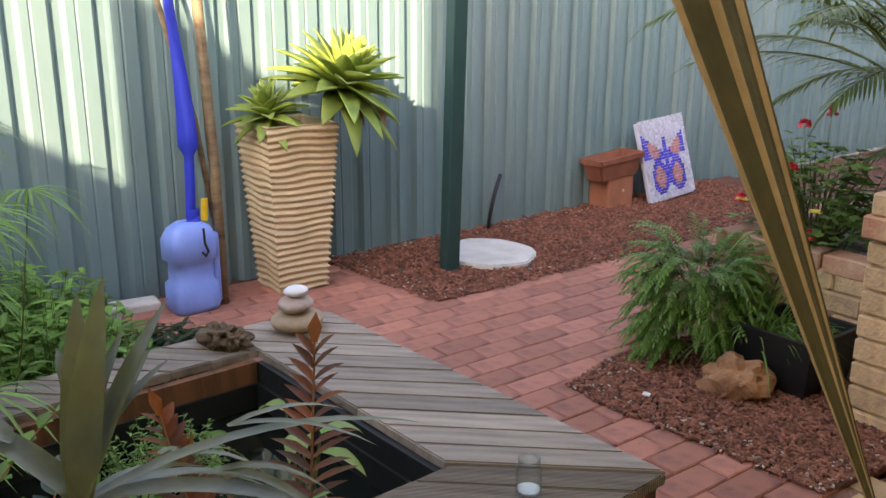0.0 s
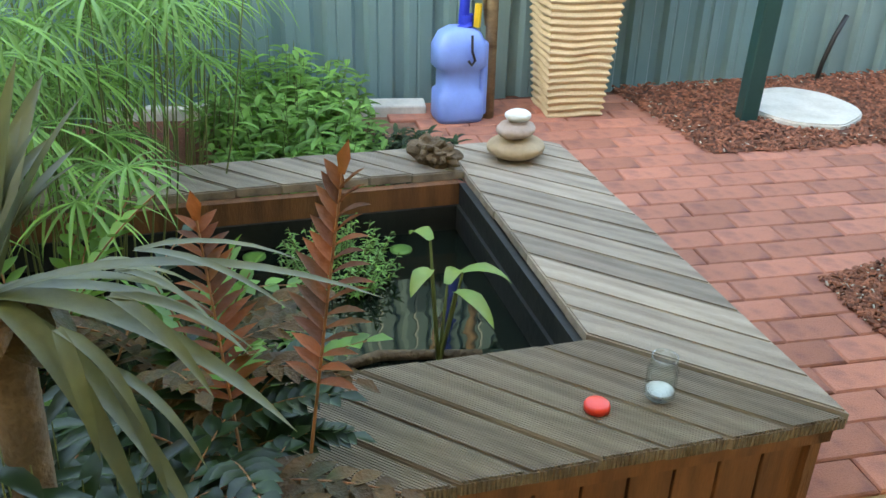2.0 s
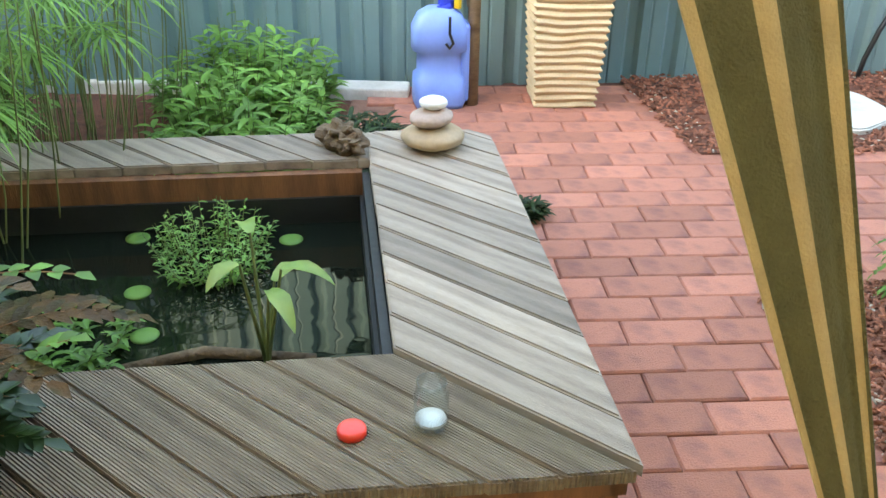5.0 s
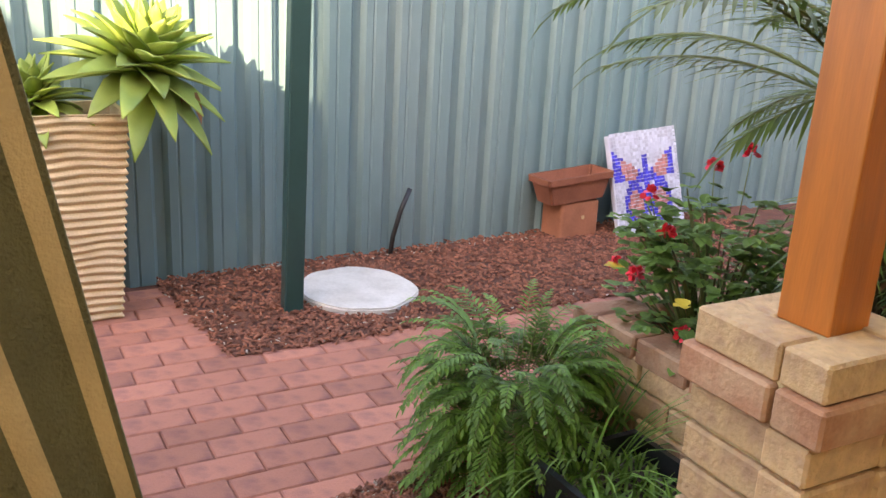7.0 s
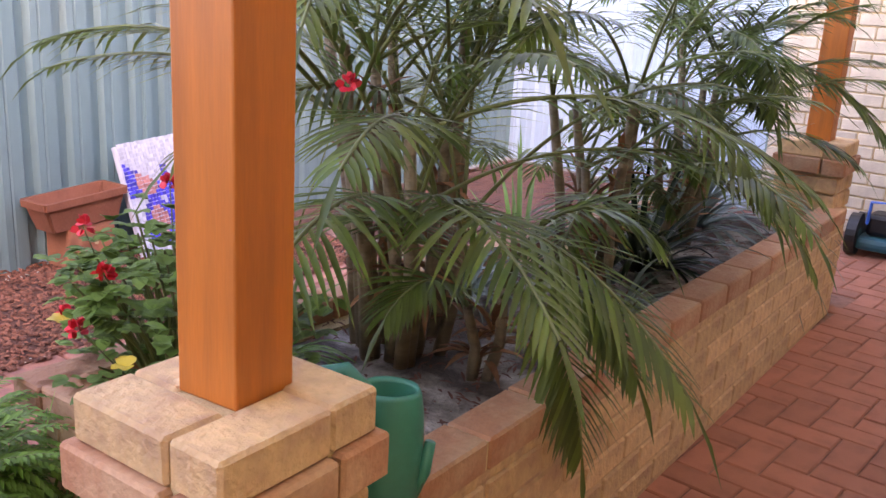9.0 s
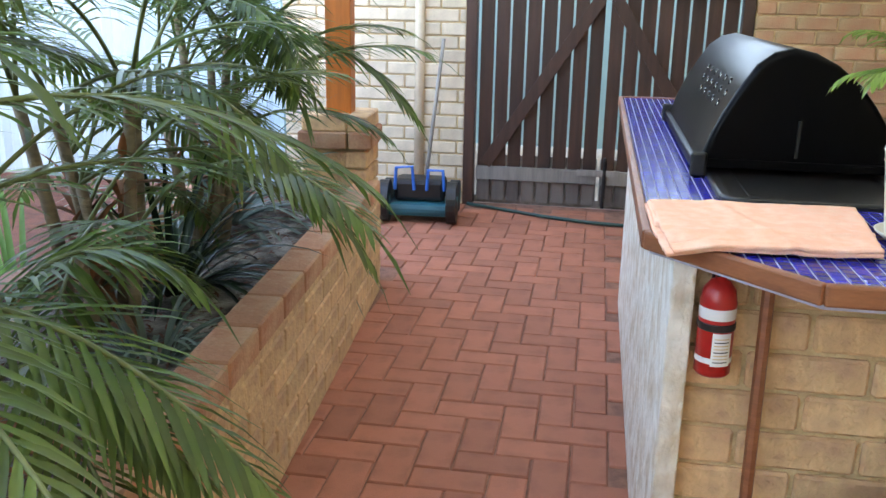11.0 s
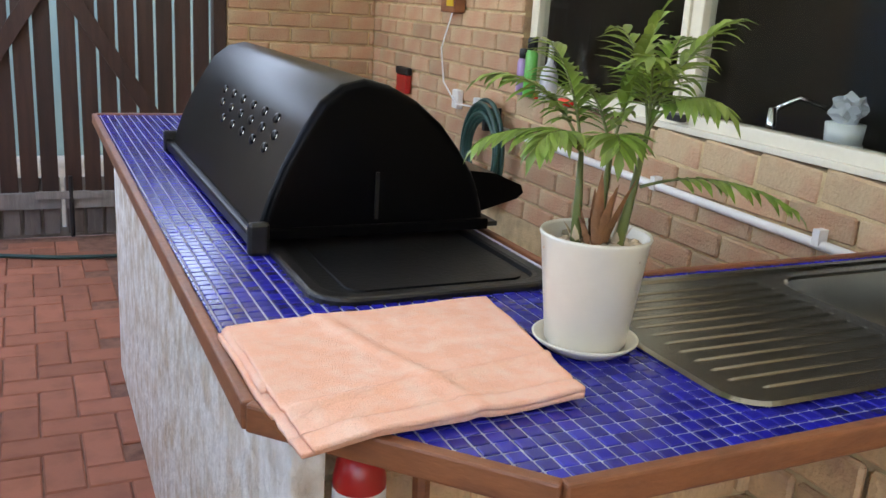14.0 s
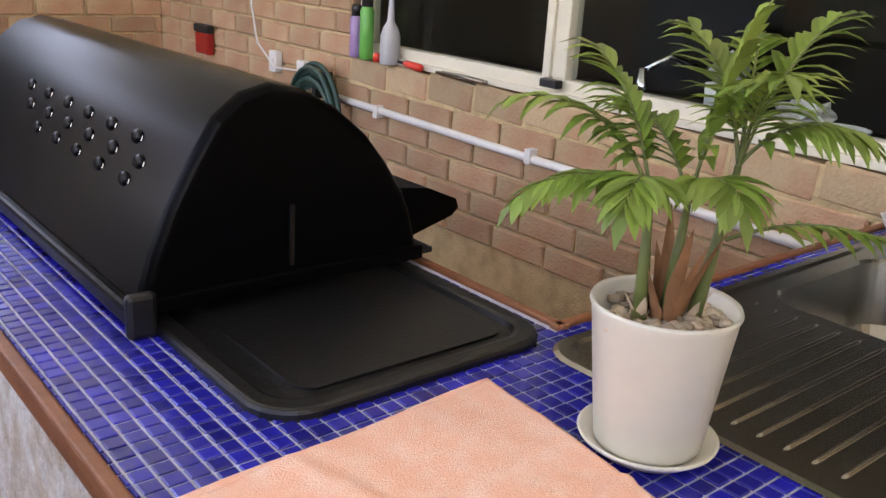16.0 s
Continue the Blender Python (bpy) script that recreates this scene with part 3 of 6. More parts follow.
for zone, wood in zones:
    if area(zone) < 0:
        zone = zone[::-1]
    for k in range(-24, 18):
        s0 = k * 0.0935
        q = clip(clip(zone, R2, -R2, s0 + 0.089), -R2, R2, -s0)
        if len(q) < 3 or abs(area(q)) < 0.0008:
            continue
        bmx = sum(p[0] for p in q) / len(q)
        bmy = sum(p[1] for p in q) / len(q)
        turn = pose(bmx, bmy, TOP + rng.uniform(-0.002, 0.002), rng.uniform(-0.3, 0.3), rng.uniform(-0.3, 0.3), 45)
        inv = turn.inverted()
        loc = [((inv @ Vector((x, y, 0))).x, (inv @ Vector((x, y, 0))).y) for x, y in q]
        bm = prism(loc, -0.028, 0.0)
        bmesh.ops.bevel(bm, geom=[e for e in bm.edges if abs(e.verts[0].co.z) < 1e-4 and abs(e.verts[1].co.z) < 1e-4], offset=0.004, segments=2, affect="EDGES")
        ob = part("deck_board", bm, wood, dk)
        ob.matrix_basis = turn
part("fascia", bbox(0.02, 0.05, 0.02, 2.1, TOP - 0.075, TOP - 0.03), M["deck_side"], dk)
part("fascia_side", bbox(0.02, 1.54, 0.02, 0.05, TOP - 0.075, TOP - 0.03), M["deck_side"], dk)
for i in range(21):
    part("side_slat", bbox(0.05, 0.07, 0.05 + i * 0.098, 0.05 + i * 0.098 + 0.092, -0.03, TOP - 0.03, bev=0.003), M["deck_side"], dk)
for i in range(15):
    part("side_slat", bbox(0.052 + i * 0.098, 0.052 + i * 0.098 + 0.092, 0.05, 0.07, -0.03, TOP - 0.03, bev=0.003), M["deck_side"], dk)
part("corner_post", bbox(0.03, 0.055, 0.03, 0.055, -0.03, TOP - 0.03), M["deck_side"], dk)
for b in ((0.376, 0.4, 0.41, 2.1), (1.31, 1.34, 0.41, 2.1)):
    part("inner_beam", bbox(b[0], b[1], b[2], b[3], TOP - 0.10, TOP - 0.029), M["deck_side"], dk)
part("inner_beam_side", bbox(0.4, 1.31, 0.39, 0.41, TOP - 0.10, TOP - 0.029), M["pond_liner"], dk)
pond = thing("pond", DECK, "dark still pond in a black liner", "pond")
bm = bmesh.new()
box(bm, 0.3, 0.42, 0.3, 2.2, -0.05, TOP - 0.1)
box(bm, 1.3, 1.42, 0.3, 2.2, -0.05, TOP - 0.1)
box(bm, 0.42, 1.3, 0.3, 0.42, -0.05, TOP - 0.1)
box(bm, 0.42, 1.3, 2.1, 2.2, -0.05, TOP - 0.1)
part("liner", bm, M["pond_liner"], pond)
part("water", bbox(0.42, 1.3, 0.42, 2.1, 0.02, 0.115), M["water"], pond)

# ---- planter, piers and posts ----
PA = 5.0
PIER = pose(-1.557, 2.755, 0, 0, 0, PA)


def pier(m, label):
    th = thing("brick_pier", m, label, "pier")
    part("core", bbox(-0.13, 0.13, -0.13, 0.13, 0, 0.82), M["mortar"], th)
    for c in range(8):
        z = 0.04 + c * 0.0855
        for k in range(4):
            q = pose(0, 0, 0, 0, 0, 90 * k + (90 if c % 2 else 0))
            one_brick(th, q @ pose(-0.05, -0.095, z), 0.205, 0.10, 0.076, M["cream_brick"])
    for k in range(4):
        q = pose(0, 0, 0, 0, 0, 90 * k)
        one_brick(th, q @ pose(-0.057, -0.117, 0.727), 0.222, 0.108, 0.076, M["cap_brick"])
        one_brick(th, q @ pose(-0.05, -0.105, 0.803), 0.205, 0.10, 0.074, M["cream_brick"])
    part("mortar_bed", bbox(-0.145, 0.145, -0.145, 0.145, 0.755, 0.775), M["mortar"], th)
    part("cap_joint", bbox(-0.14, 0.14, -0.14, 0.14, 0.772, 0.834), M["mortar"], th)
    return th


pier(PIER, "stepped cream and brown brick pier")
pier(pose(-1.97, 6.55, 0, 0, 0, PA), "cream brick pier at the planter's far end")


def timber_post(m):
    th = thing("timber_post", m, "orange-brown stained square timber post on a brick pier", "post", "verandah posts")
    part("shaft", bbox(-0.058, 0.058, -0.058, 0.058, 0, 1.615, bev=0.004), M["timber_post"], th)
    return th


tp = timber_post(pose(-1.563, 2.772, 0.834, 0, 0, PA + 3))
copy_thing(tp, pose(-1.97, 6.55, 0.834, 0, 0, PA))
copy_thing(tp, pose(-1.25, -1.1, 0.834, 0, 0, PA))
pier(pose(-1.25, -1.1, 0, 0, 0, PA), "cream brick pier at the near end of the patio")
part("roof_beam", bbox(-0.05, 0.05, -3.9, 5.8, 2.3, 2.449, pose(-1.62, 2.75, 0, 0, 0, 4.2)), M["timber_post"])
tagged(bpy.data.objects["roof_beam"], "stained timber beam under the patio roof", "beam", kind="structure")

pw = thing("garden_planter", pose(0, 0, 0), "raised brick garden planter with red-brown capping", "planter")
# long wall towards the patio
W0 = pose(-1.5, 2.9, 0, 0, 0, 90 + 4.3)
part("wall_core", bbox(0, 3.6, 0.012, 0.1, 0, 0.46, W0), M["mortar"], pw)
part("render_face", bbox(0, 3.6, 0.002, 0.02, 0, 0.465, W0), M["cream_brick"], pw)
brick_run(pw, W0, 3.6, 0.02, 5, M["cream_brick"], 0.11, None, 0.004)
for i in range(15):
    one_brick(pw, W0 @ pose(0.12 + 0.24 * i, 0.055, 0.50 + rng.uniform(-0.002, 0.002)), 0.23, 0.115, 0.076, M["cap_brick"])
part("cap_joint", bbox(0, 3.6, 0.004, 0.106, 0.455, 0.53, W0), M["mortar"], pw)
# short wall beside the tub and the garden side
W1 = pose(-2.51, 2.9, 0, 0, 0, 6)
part("wall_core", bbox(0, 0.82, 0.012, 0.1, 0, 0.41, W1), M["mortar"], pw)
brick_run(pw, W1, 0.82, 0.0, 5, M["cream_brick"], 0.11, None, 0.0)
for i in range(4):
    one_brick(pw, W1 @ pose(0.1 + 0.21 * i, 0.055, 0.445), 0.2, 0.12, 0.074, M["cap_brick"])
W2 = pose(-2.51, 6.6, 0, 0, 0, -90 + 3)
part("wall_core", bbox(0, 3.7, 0.012, 0.1, 0, 0.41, pose(-2.62, 6.6, 0, 0, 0, -90 + 1.6)), M["mortar"], pw)
for i in range(15):
    one_brick(pw, pose(-2.53 - 0.0068 * i, 3.0 + 0.24 * i, 0.445, 0, 0, 91.6), 0.23, 0.115, 0.074, M["cap_brick"])
bm = bmesh.new()
N = 40
gv = [[bm.verts.new((-2.58 + 1.02 * i / N - 0.27 * j / N, 2.98 + 3.5 * j / N, 0.40 + 0.02 * noise.noise(Vector((i * 0.15, j * 0.35, 0))) + 0.008 * noise.noise(Vector((i * 0.9, j * 1.9, 3))))) for i in range(N + 1)] for j in range(N + 1)]
for j in range(N):
    for i in range(N):
        bm.faces.new((gv[j][i], gv[j][i + 1], gv[j + 1][i + 1], gv[j + 1][i]))
tagged(part("planter_soil", bm, M["soil"], smooth=True), "grey sandy soil with dark leaf litter", "soil", kind="structure")

# ---- double gate ----
gt = thing("timber_gate", pose(0, 8.45, 0), "dark stained double timber gate with diagonal braces", "gate")
part("gate_post", bbox(-1.66, -1.59, -0.05, 0.05, 0, 2.2, bev=0.004), M["gate_wood"], gt)
part("gate_post", bbox(0.055, 0.125, -0.05, 0.05, 0, 2.2, bev=0.004), M["gate_wood"], gt)
for x0, x1 in ((-1.575, -0.77), (-0.75, 0.045)):
    n = 8
    w = (x1 - x0) / n
    for i in range(n):
        part("gate_board", bbox(x0 + i * w + 0.0075, x0 + (i + 1) * w - 0.0075, 0.0, 0.02, 0.06, 1.95 + rng.uniform(-0.01, 0.01), bev=0.003), M["gate_wood"], gt)
    part("backing_strip", bbox(x0, x1, 0.021, 0.032, 0.058, 0.34), M["grey_wood"], gt)
    for z in (0.22, 1.42):
        part("gate_rail", bbox(x0, x1, -0.035, -0.001, z - 0.045, z + 0.045, bev=0.003), M["grey_wood"] if z < 1 else M["gate_wood"], gt)
    a, b = ((x0 + 0.06, 0.28), (x1 - 0.04, 1.36)) if x0 < -1 else ((x1 - 0.06, 0.28), (x0 + 0.04, 1.36))
    L = math.hypot(b[0] - a[0], b[1] - a[1])
    part("gate_brace", bbox(0, L, -0.036, -0.003, -0.04, 0.04, pose(a[0], 0, a[1], 0, -math.degrees(math.atan2(b[1] - a[1], b[0] - a[0])), 0), 0.003), M["gate_wood"], gt)
    part("strap_hinge", bbox(min(x0, x1) + 0.02 if x0 < -1 else x1 - 0.28, min(x0, x1) + 0.28 if x0 < -1 else x1 - 0.02, -0.045, -0.036, 1.4, 1.44), M["grey_wood"], gt)
    for i in range(n):
        part("kick_board", bbox(x0 + i * w + 0.010, x0 + (i + 1) * w - 0.010, -0.012, -0.001, 0.03, 0.17), M["worn_wood"], gt)
part("drop_bolt", tube([(-0.72, -0.05, 0.02), (-0.72, -0.05, 0.36)], 0.012), M["black_plastic"], gt)
part("latch_plate", bbox(-0.9, -0.62, -0.055, -0.036, 0.235, 0.275), M["grey_wood"], gt)
part("sill_board", bbox(-1.66, 0.125, 0.03, 0.05, 0.0, 0.055), M["grey_wood"], gt)
# neighbouring yard behind the gate
part("gate_backdrop", bbox(-6, 3, 11.0, 11.1, 0, 2.2), M["steel_fence"])
tagged(bpy.data.objects["gate_backdrop"], "blue-grey fence beyond the gate", "wall", kind="structure")
dp = thing("downpipe", pose(-1.96, 8.38, 0), "cream painted downpipe on the brick wall", "pipe")
part("pipe", tube([(0, 0, 0.05), (0, 0, 2.4)], 0.032, 12), M["pale_brick"], dp, smooth=True)

# ---- outdoor kitchen counter ----
ck = thing("counter_base", pose(0, 0, 0), "cream brick counter base with rough rendered side", "counter")
part("render_side", bbox(-0.645, -0.60, 4.2, 6.55, 0, 0.906, bev=0.004), M["rough_render"], ck)
part("core", bbox(-0.60, -0.2, 4.262, 6.55, 0, 0.906), M["mortar"], ck)
part("core_sink", bbox(-0.21, 0.2, 4.27, 4.46, 0, 0.906), M["mortar"], ck)
part("core_return", bbox(0.19, 0.27, 3.99, 4.46, 0, 0.906), M["mortar"], ck)
part("core_low", bbox(0.27, 1.0, 4.0, 4.46, 0, 0.7), M["mortar"], ck)
brick_run(ck, pose(-0.60, 4.25, 0), 0.42, 0.02, 10, M["cream_brick"])
brick_run(ck, pose(-0.2, 4.255, 0), 0.4, 0.02, 10, M["cream_brick"])
brick_run(ck, pose(0.18, 4.28, 0, 0, 0, -90), 0.3, 0.02, 10, M["cream_brick"])
brick_run(ck, pose(0.19, 3.978, 0), 0.8, 0.02, 10, M["cream_brick"])
ctop = thing("countertop", pose(0, 0, 0), "blue mosaic tiled countertop with timber edging", "countertop")
CT = [(-0.69, 4.19), (-0.44, 3.925), (1.0, 3.925), (1.0, 4.5), (-0.06, 4.5), (-0.06, 6.58), (-0.69, 6.58)]
bm = bmesh.new()
for q in ([(-0.69, 4.19), (-0.44, 3.925), (-0.06, 3.925), (-0.06, 6.58), (-0.69, 6.58)], [(-0.06, 3.925), (0.28, 3.925), (0.28, 4.5), (-0.06, 4.5)], [(0.28, 3.925), (1.0, 3.925), (1.0, 4.05), (0.28, 4.05)], [(0.28, 4.43), (1.0, 4.43), (1.0, 4.5), (0.28, 4.5)], [(0.74, 4.05), (1.0, 4.05), (1.0, 4.43), (0.74, 4.43)]):
    prism(q, 0.906, 0.944, bm)
part("slab", bm, M["grout"], ctop)
for a, b in zip(CT, CT[1:] + CT[:1]):
    if a[0] > 0.99 and b[0] > 0.99:
        continue
    d = Vector((b[0] - a[0], b[1] - a[1], 0))
    part("edge_trim", bbox(-0.004, d.length + 0.004, -0.018, 0.0, 0.0, 0.036, pose(a[0], a[1], 0.915, 0, 0, math.degrees(math.atan2(d.y, d.x))), 0.004), M["trim_wood"], ctop)
V, F = [], []
PITCH = 0.0235
conv = [[(-0.69, 4.19), (-0.44, 3.925), (-0.0705, 3.925), (-0.0705, 6.58), (-0.69, 6.58)], [(-0.0705, 3.925), (1.0, 3.925), (1.0, 4.5), (-0.0705, 4.5)]]
tiles = []
for i in range(-30, 44):
    for j in range(166, 282):
        x0, y0 = i * PITCH, j * PITCH
        cx, cy = x0 + PITCH / 2, y0 + PITCH / 2
        zone = conv[0] if cx < -0.0705 else conv[1]
        g = 0.0018
        q = [(x0 + g, y0 + g), (x0 + PITCH - g, y0 + g), (x0 + PITCH - g, y0 + PITCH - g), (x0 + g, y0 + PITCH - g)]
        for a, b in zip(zone, zone[1:] + zone[:1]):
            ex, ey = b[0] - a[0], b[1] - a[1]
            ln = math.hypot(ex, ey)
            nx, ny = ey / ln, -ex / ln
            q = clip(q, nx, ny, nx * a[0] + ny * a[1] - 0.0017)
            if len(q) < 3:
                break
        if len(q) < 3 or abs(area(q)) < 2e-5:
            continue
        if -0.5 < cx < -0.1 and 4.55 < cy < 6.2 or -0.09 < cx < 0.9 and 4.02 < cy < 4.44:
            continue
        tiles.append((cx, cy, q))
tiles.sort(key=lambda r: (r[0] + 0.4) ** 2 + (r[1] - 4.2) ** 2)
TILE = None
for n, (cx, cy, q) in enumerate(tiles):
    full = len(q) == 4 and area(q) > (PITCH - 0.0037) ** 2 * 0.98
    tz = 0.9465 + rng.uniform(-0.0004, 0.0004)
    if n < 300 and full:
        if TILE is None:
            h = PITCH / 2 - 0.0018
            bm = bbox(-h, h, -h, h, -0.006, 0)
            bmesh.ops.bevel(bm, geom=[e for e in bm.edges if e.verts[0].co.z > -1e-5 and e.verts[1].co.z > -1e-5], offset=0.001, segments=1, affect="EDGES")
            TILE = bpy.data.meshes.new("tile")
            bm.to_mesh(TILE)
            bm.free()
            TILE.materials.append(M["tile_one"])
        ob = new("tile", TILE)
        ob.parent = ctop
        ob.matrix_basis = pose(cx, cy, tz, rng.uniform(-0.5, 0.5), rng.uniform(-0.5, 0.5), 0)
        continue
    f0 = len(V)
    k = len(q)
    s = shrink(q, 0.001)
    if len(s) != k:
        s = q
    V += [(x, y, 0.9435) for x, y in q] + [(x, y, tz - 0.001) for x, y in q] + [(x, y, tz) for x, y in s]
    F.append(tuple(range(f0 + 2 * k, f0 + 3 * k)))
    for e in range(k):
        e2 = (e + 1) % k
        F += [(f0 + e, f0 + e2, f0 + k + e2, f0 + k + e), (f0 + k + e, f0 + k + e2, f0 + 2 * k + e2, f0 + 2 * k + e)]
tagged(raw("mosaic_tiles", V, F, M["tile"], ctop, smooth=False), kind="stuff")

# ---- garden things ----
# tall ribbed pot with agaves
pot = thing("tall_planter_pot", pose(-4.098, 1.526, 0.03, 0, 0, 4), "tall square cream pot with wavy horizontal ribs", "plant pot")
bm = bmesh.new()
prev = None
rows = 150
for k in range(rows + 1):
    t = k / rows
    half = 0.13 + 0.056 * t
    ring = []
    for c in range(4):
        for s in range(8):
            u = s / 8
            x, y = ((-1 + 2 * u, -1), (1, -1 + 2 * u), (1 - 2 * u, 1), (-1, 1 - 2 * u))[c]
            wob = 0.35 * math.sin(3.1 * (c + u) * 2 + 2.0 * math.sin(t * 9)) + 0.2 * math.sin(9 * (c + u) + 5 * t)
            rib = 0.0065 * math.sin(2 * math.pi * (t * 25 + 0.35 * wob))
            ring.append(bm.verts.new((x * (half + rib), y * (half + rib), t * 0.83)))
    if prev:
        for i in range(32):
            bm.faces.new((prev[i], prev[(i + 1) % 32], ring[(i + 1) % 32], ring[i]))
    else:
        bm.faces.new(ring[::-1])
    prev = ring
inner = [bm.verts.new((v.co.x * 0.88, v.co.y * 0.88, v.co.z)) for v in prev]
low = [bm.verts.new((v.co.x * 0.86, v.co.y * 0.86, v.co.z - 0.05)) for v in prev]
for a, b in ((prev, inner), (inner, low)):
    for i in range(32):
        bm.faces.new((a[i], a[(i + 1) % 32], b[(i + 1) % 32], b[i]))
part("body", bm, M["planter_pot"], pot, smooth=False)
part("soil_fill", bbox(-0.158, 0.158, -0.158, 0.158, 0.74, 0.775), M["soil"], pot)


def agave(m, n, length, width, label, el0=-0.25, el1=1.45):
    th = thing("agave", m, label, "succulent", "agaves in the tall pot")
    V, F = [], []
    for k in range(n):
        t = k / n
        el = el0 + (el1 - el0) * t
        blade(V, F, (0, 0, 0.02 + 0.05 * t), circle_dir(k * 2.399, el), length * (1.05 - 0.45 * t) * rng.uniform(0.9, 1.1), width, 0.15 + 0.25 * (1 - t), 6, 0.22)
    ob = raw("leaves", V, F, M["agave"], th)
    so = ob.modifiers.new("thick", "SOLIDIFY")
    so.thickness = 0.005
    part("stem", tube([(0, 0, -0.12), (0, 0, 0.06)], [0.03, 0.025]), M["bark_wood"], th)
    return th


agave(pose(-4.04, 1.775, 0.98, -18, 16, 0), 64, 0.38, 0.13, "bright yellow-green sunlit agave leaning out of a pot")
agave(pose(-4.05, 1.42, 0.86, 10, 8, 0), 34, 0.22, 0.075, "small green agave rosette in a pot")
V, F = [], []
for k in range(5):
    blade(V, F, (-4.0, 1.86 + 0.03 * k, 0.93), (0.3, 0.5 * rng.random(), -0.5), 0.13, 0.03, 0.6, 4)
dry = raw("dry_leaf_cluster", V, F, M["dry_husk"])
tagged(dry, "dry brown agave leaves hanging from the pot", "dry leaves")

# sprayer can, strap, stakes
sp = thing("sprayer_can", pose(-3.985, 0.985, 0.03, 0, 0, 10), "lilac-blue plastic garden sprayer with moulded waist", "sprayer")
bm = bmesh.new()
prof = [(0.0, 0.105, 0.085), (0.02, 0.112, 0.09), (0.13, 0.110, 0.09), (0.145, 0.094, 0.075), (0.235, 0.092, 0.075), (0.25, 0.118, 0.085), (0.34, 0.118, 0.085), (0.395, 0.092, 0.06), (0.42, 0.05, 0.04)]
prev = None
for z, a, b in prof:
    ring = []
    for i in range(24):
        ang = 2 * math.pi * i / 24
        cx, sy = math.cos(ang), math.sin(ang)
        e = 0.45
        ring.append(bm.verts.new((b * math.copysign(abs(cx) ** e, cx), a * math.copysign(abs(sy) ** e, sy), z)))
    if prev:
        for i in range(24):
            bm.faces.new((prev[i], prev[(i + 1) % 24], ring[(i + 1) % 24], ring[i]))
    else:
        bm.faces.new(ring[::-1])
    prev = ring
bm.faces.new(prev)
part("tank", bm, M["blue_plastic"], sp, smooth=True)
part("side_tank", bbox(-0.05, 0.06, 0.085, 0.125, 0.02, 0.36, bev=0.015), M["blue_plastic"], sp)
part("neck", tube([(0, 0.03, 0.42), (0, 0.03, 0.47)], 0.03, 14), M["blue_strap"], sp, "dark blue neck")
part("lance", tube([(0.03, 0.07, 0.42), (0.03, 0.075, 0.52)], 0.016, 10), M["yellow_plastic"], sp, "yellow lance grip")
part("hook", tube([(0.095, 0.03, 0.40), (0.1, 0.03, 0.33), (0.1, 0.045, 0.29), (0.1, 0.03, 0.27), (0.1, 0.015, 0.29)], 0.006), M["black_plastic"], sp, "black hook")
st = thing("blue_strap", pose(-3.98, 1.0, 0.0), "long blue webbing strap hanging from a stake", "strap")
bm = bmesh.new()
prev = None
for k in range(31):
    t = k / 30
    z = 0.46 + 1.25 * t
    w = 0.036 + 0.012 * math.sin(t * 7) if t > 0.25 else 0.022
    x, y = 0.012 * math.sin(t * 6), -0.035 * t + 0.02 * math.sin(t * 4)
    tw = 0.7 * math.sin(t * 5)
    ring = [bm.verts.new((x + q * w * math.sin(tw) + o * math.cos(tw), y + q * w * math.cos(tw) - o * math.sin(tw), z)) for q, o in ((-1, -0.002), (1, -0.002), (1, 0.002), (-1, 0.002))]
    if prev:
        for i in range(4):
            bm.faces.new((prev[i], prev[(i + 1) % 4], ring[(i + 1) % 4], ring[i]))
    prev = ring
part("webbing", bm, M["blue_strap"], st, smooth=True)
part("knot", tube([(0.0, -0.02, 0.44), (0.02, 0.03, 0.46), (0.0, 0.05, 0.43), (-0.02, 0.0, 0.45)], 0.014), M["blue_strap"], st, smooth=True)
sk = thing("garden_stake", pose(-4.02, 1.13, 0.0), "weathered grey-brown timber stake at the fence", "stake")
part("pole", tube([(0.03, 0.0, -0.02), (0.02, 0.0, 0.7), (-0.02, -0.02, 1.5), (-0.04, -0.03, 2.2)], [0.028, 0.026, 0.024, 0.022], 9), M["cane"], sk, smooth=True)
part("crossbar", tube([(0.0, -0.2, 1.72), (-0.02, 0.1, 1.74)], 0.014, 7), M["cane"], sk, smooth=True)
part("branch", tube([(0.02, -0.02, 0.45), (0.0, -0.07, 0.9), (-0.02, -0.16, 1.3), (-0.06, -0.3, 1.9)], [0.012, 0.016, 0.014, 0.01], 7), M["cane"], sk, smooth=True)
kb = thing("garden_edging", pose(-4.1, 0.55, 0), "grey concrete garden edging along the fence", "edging")
part("kerb", bbox(-0.06, 0.06, -1.6, 0.3, -0.03, 0.07, bev=0.01), M["concrete"], kb)

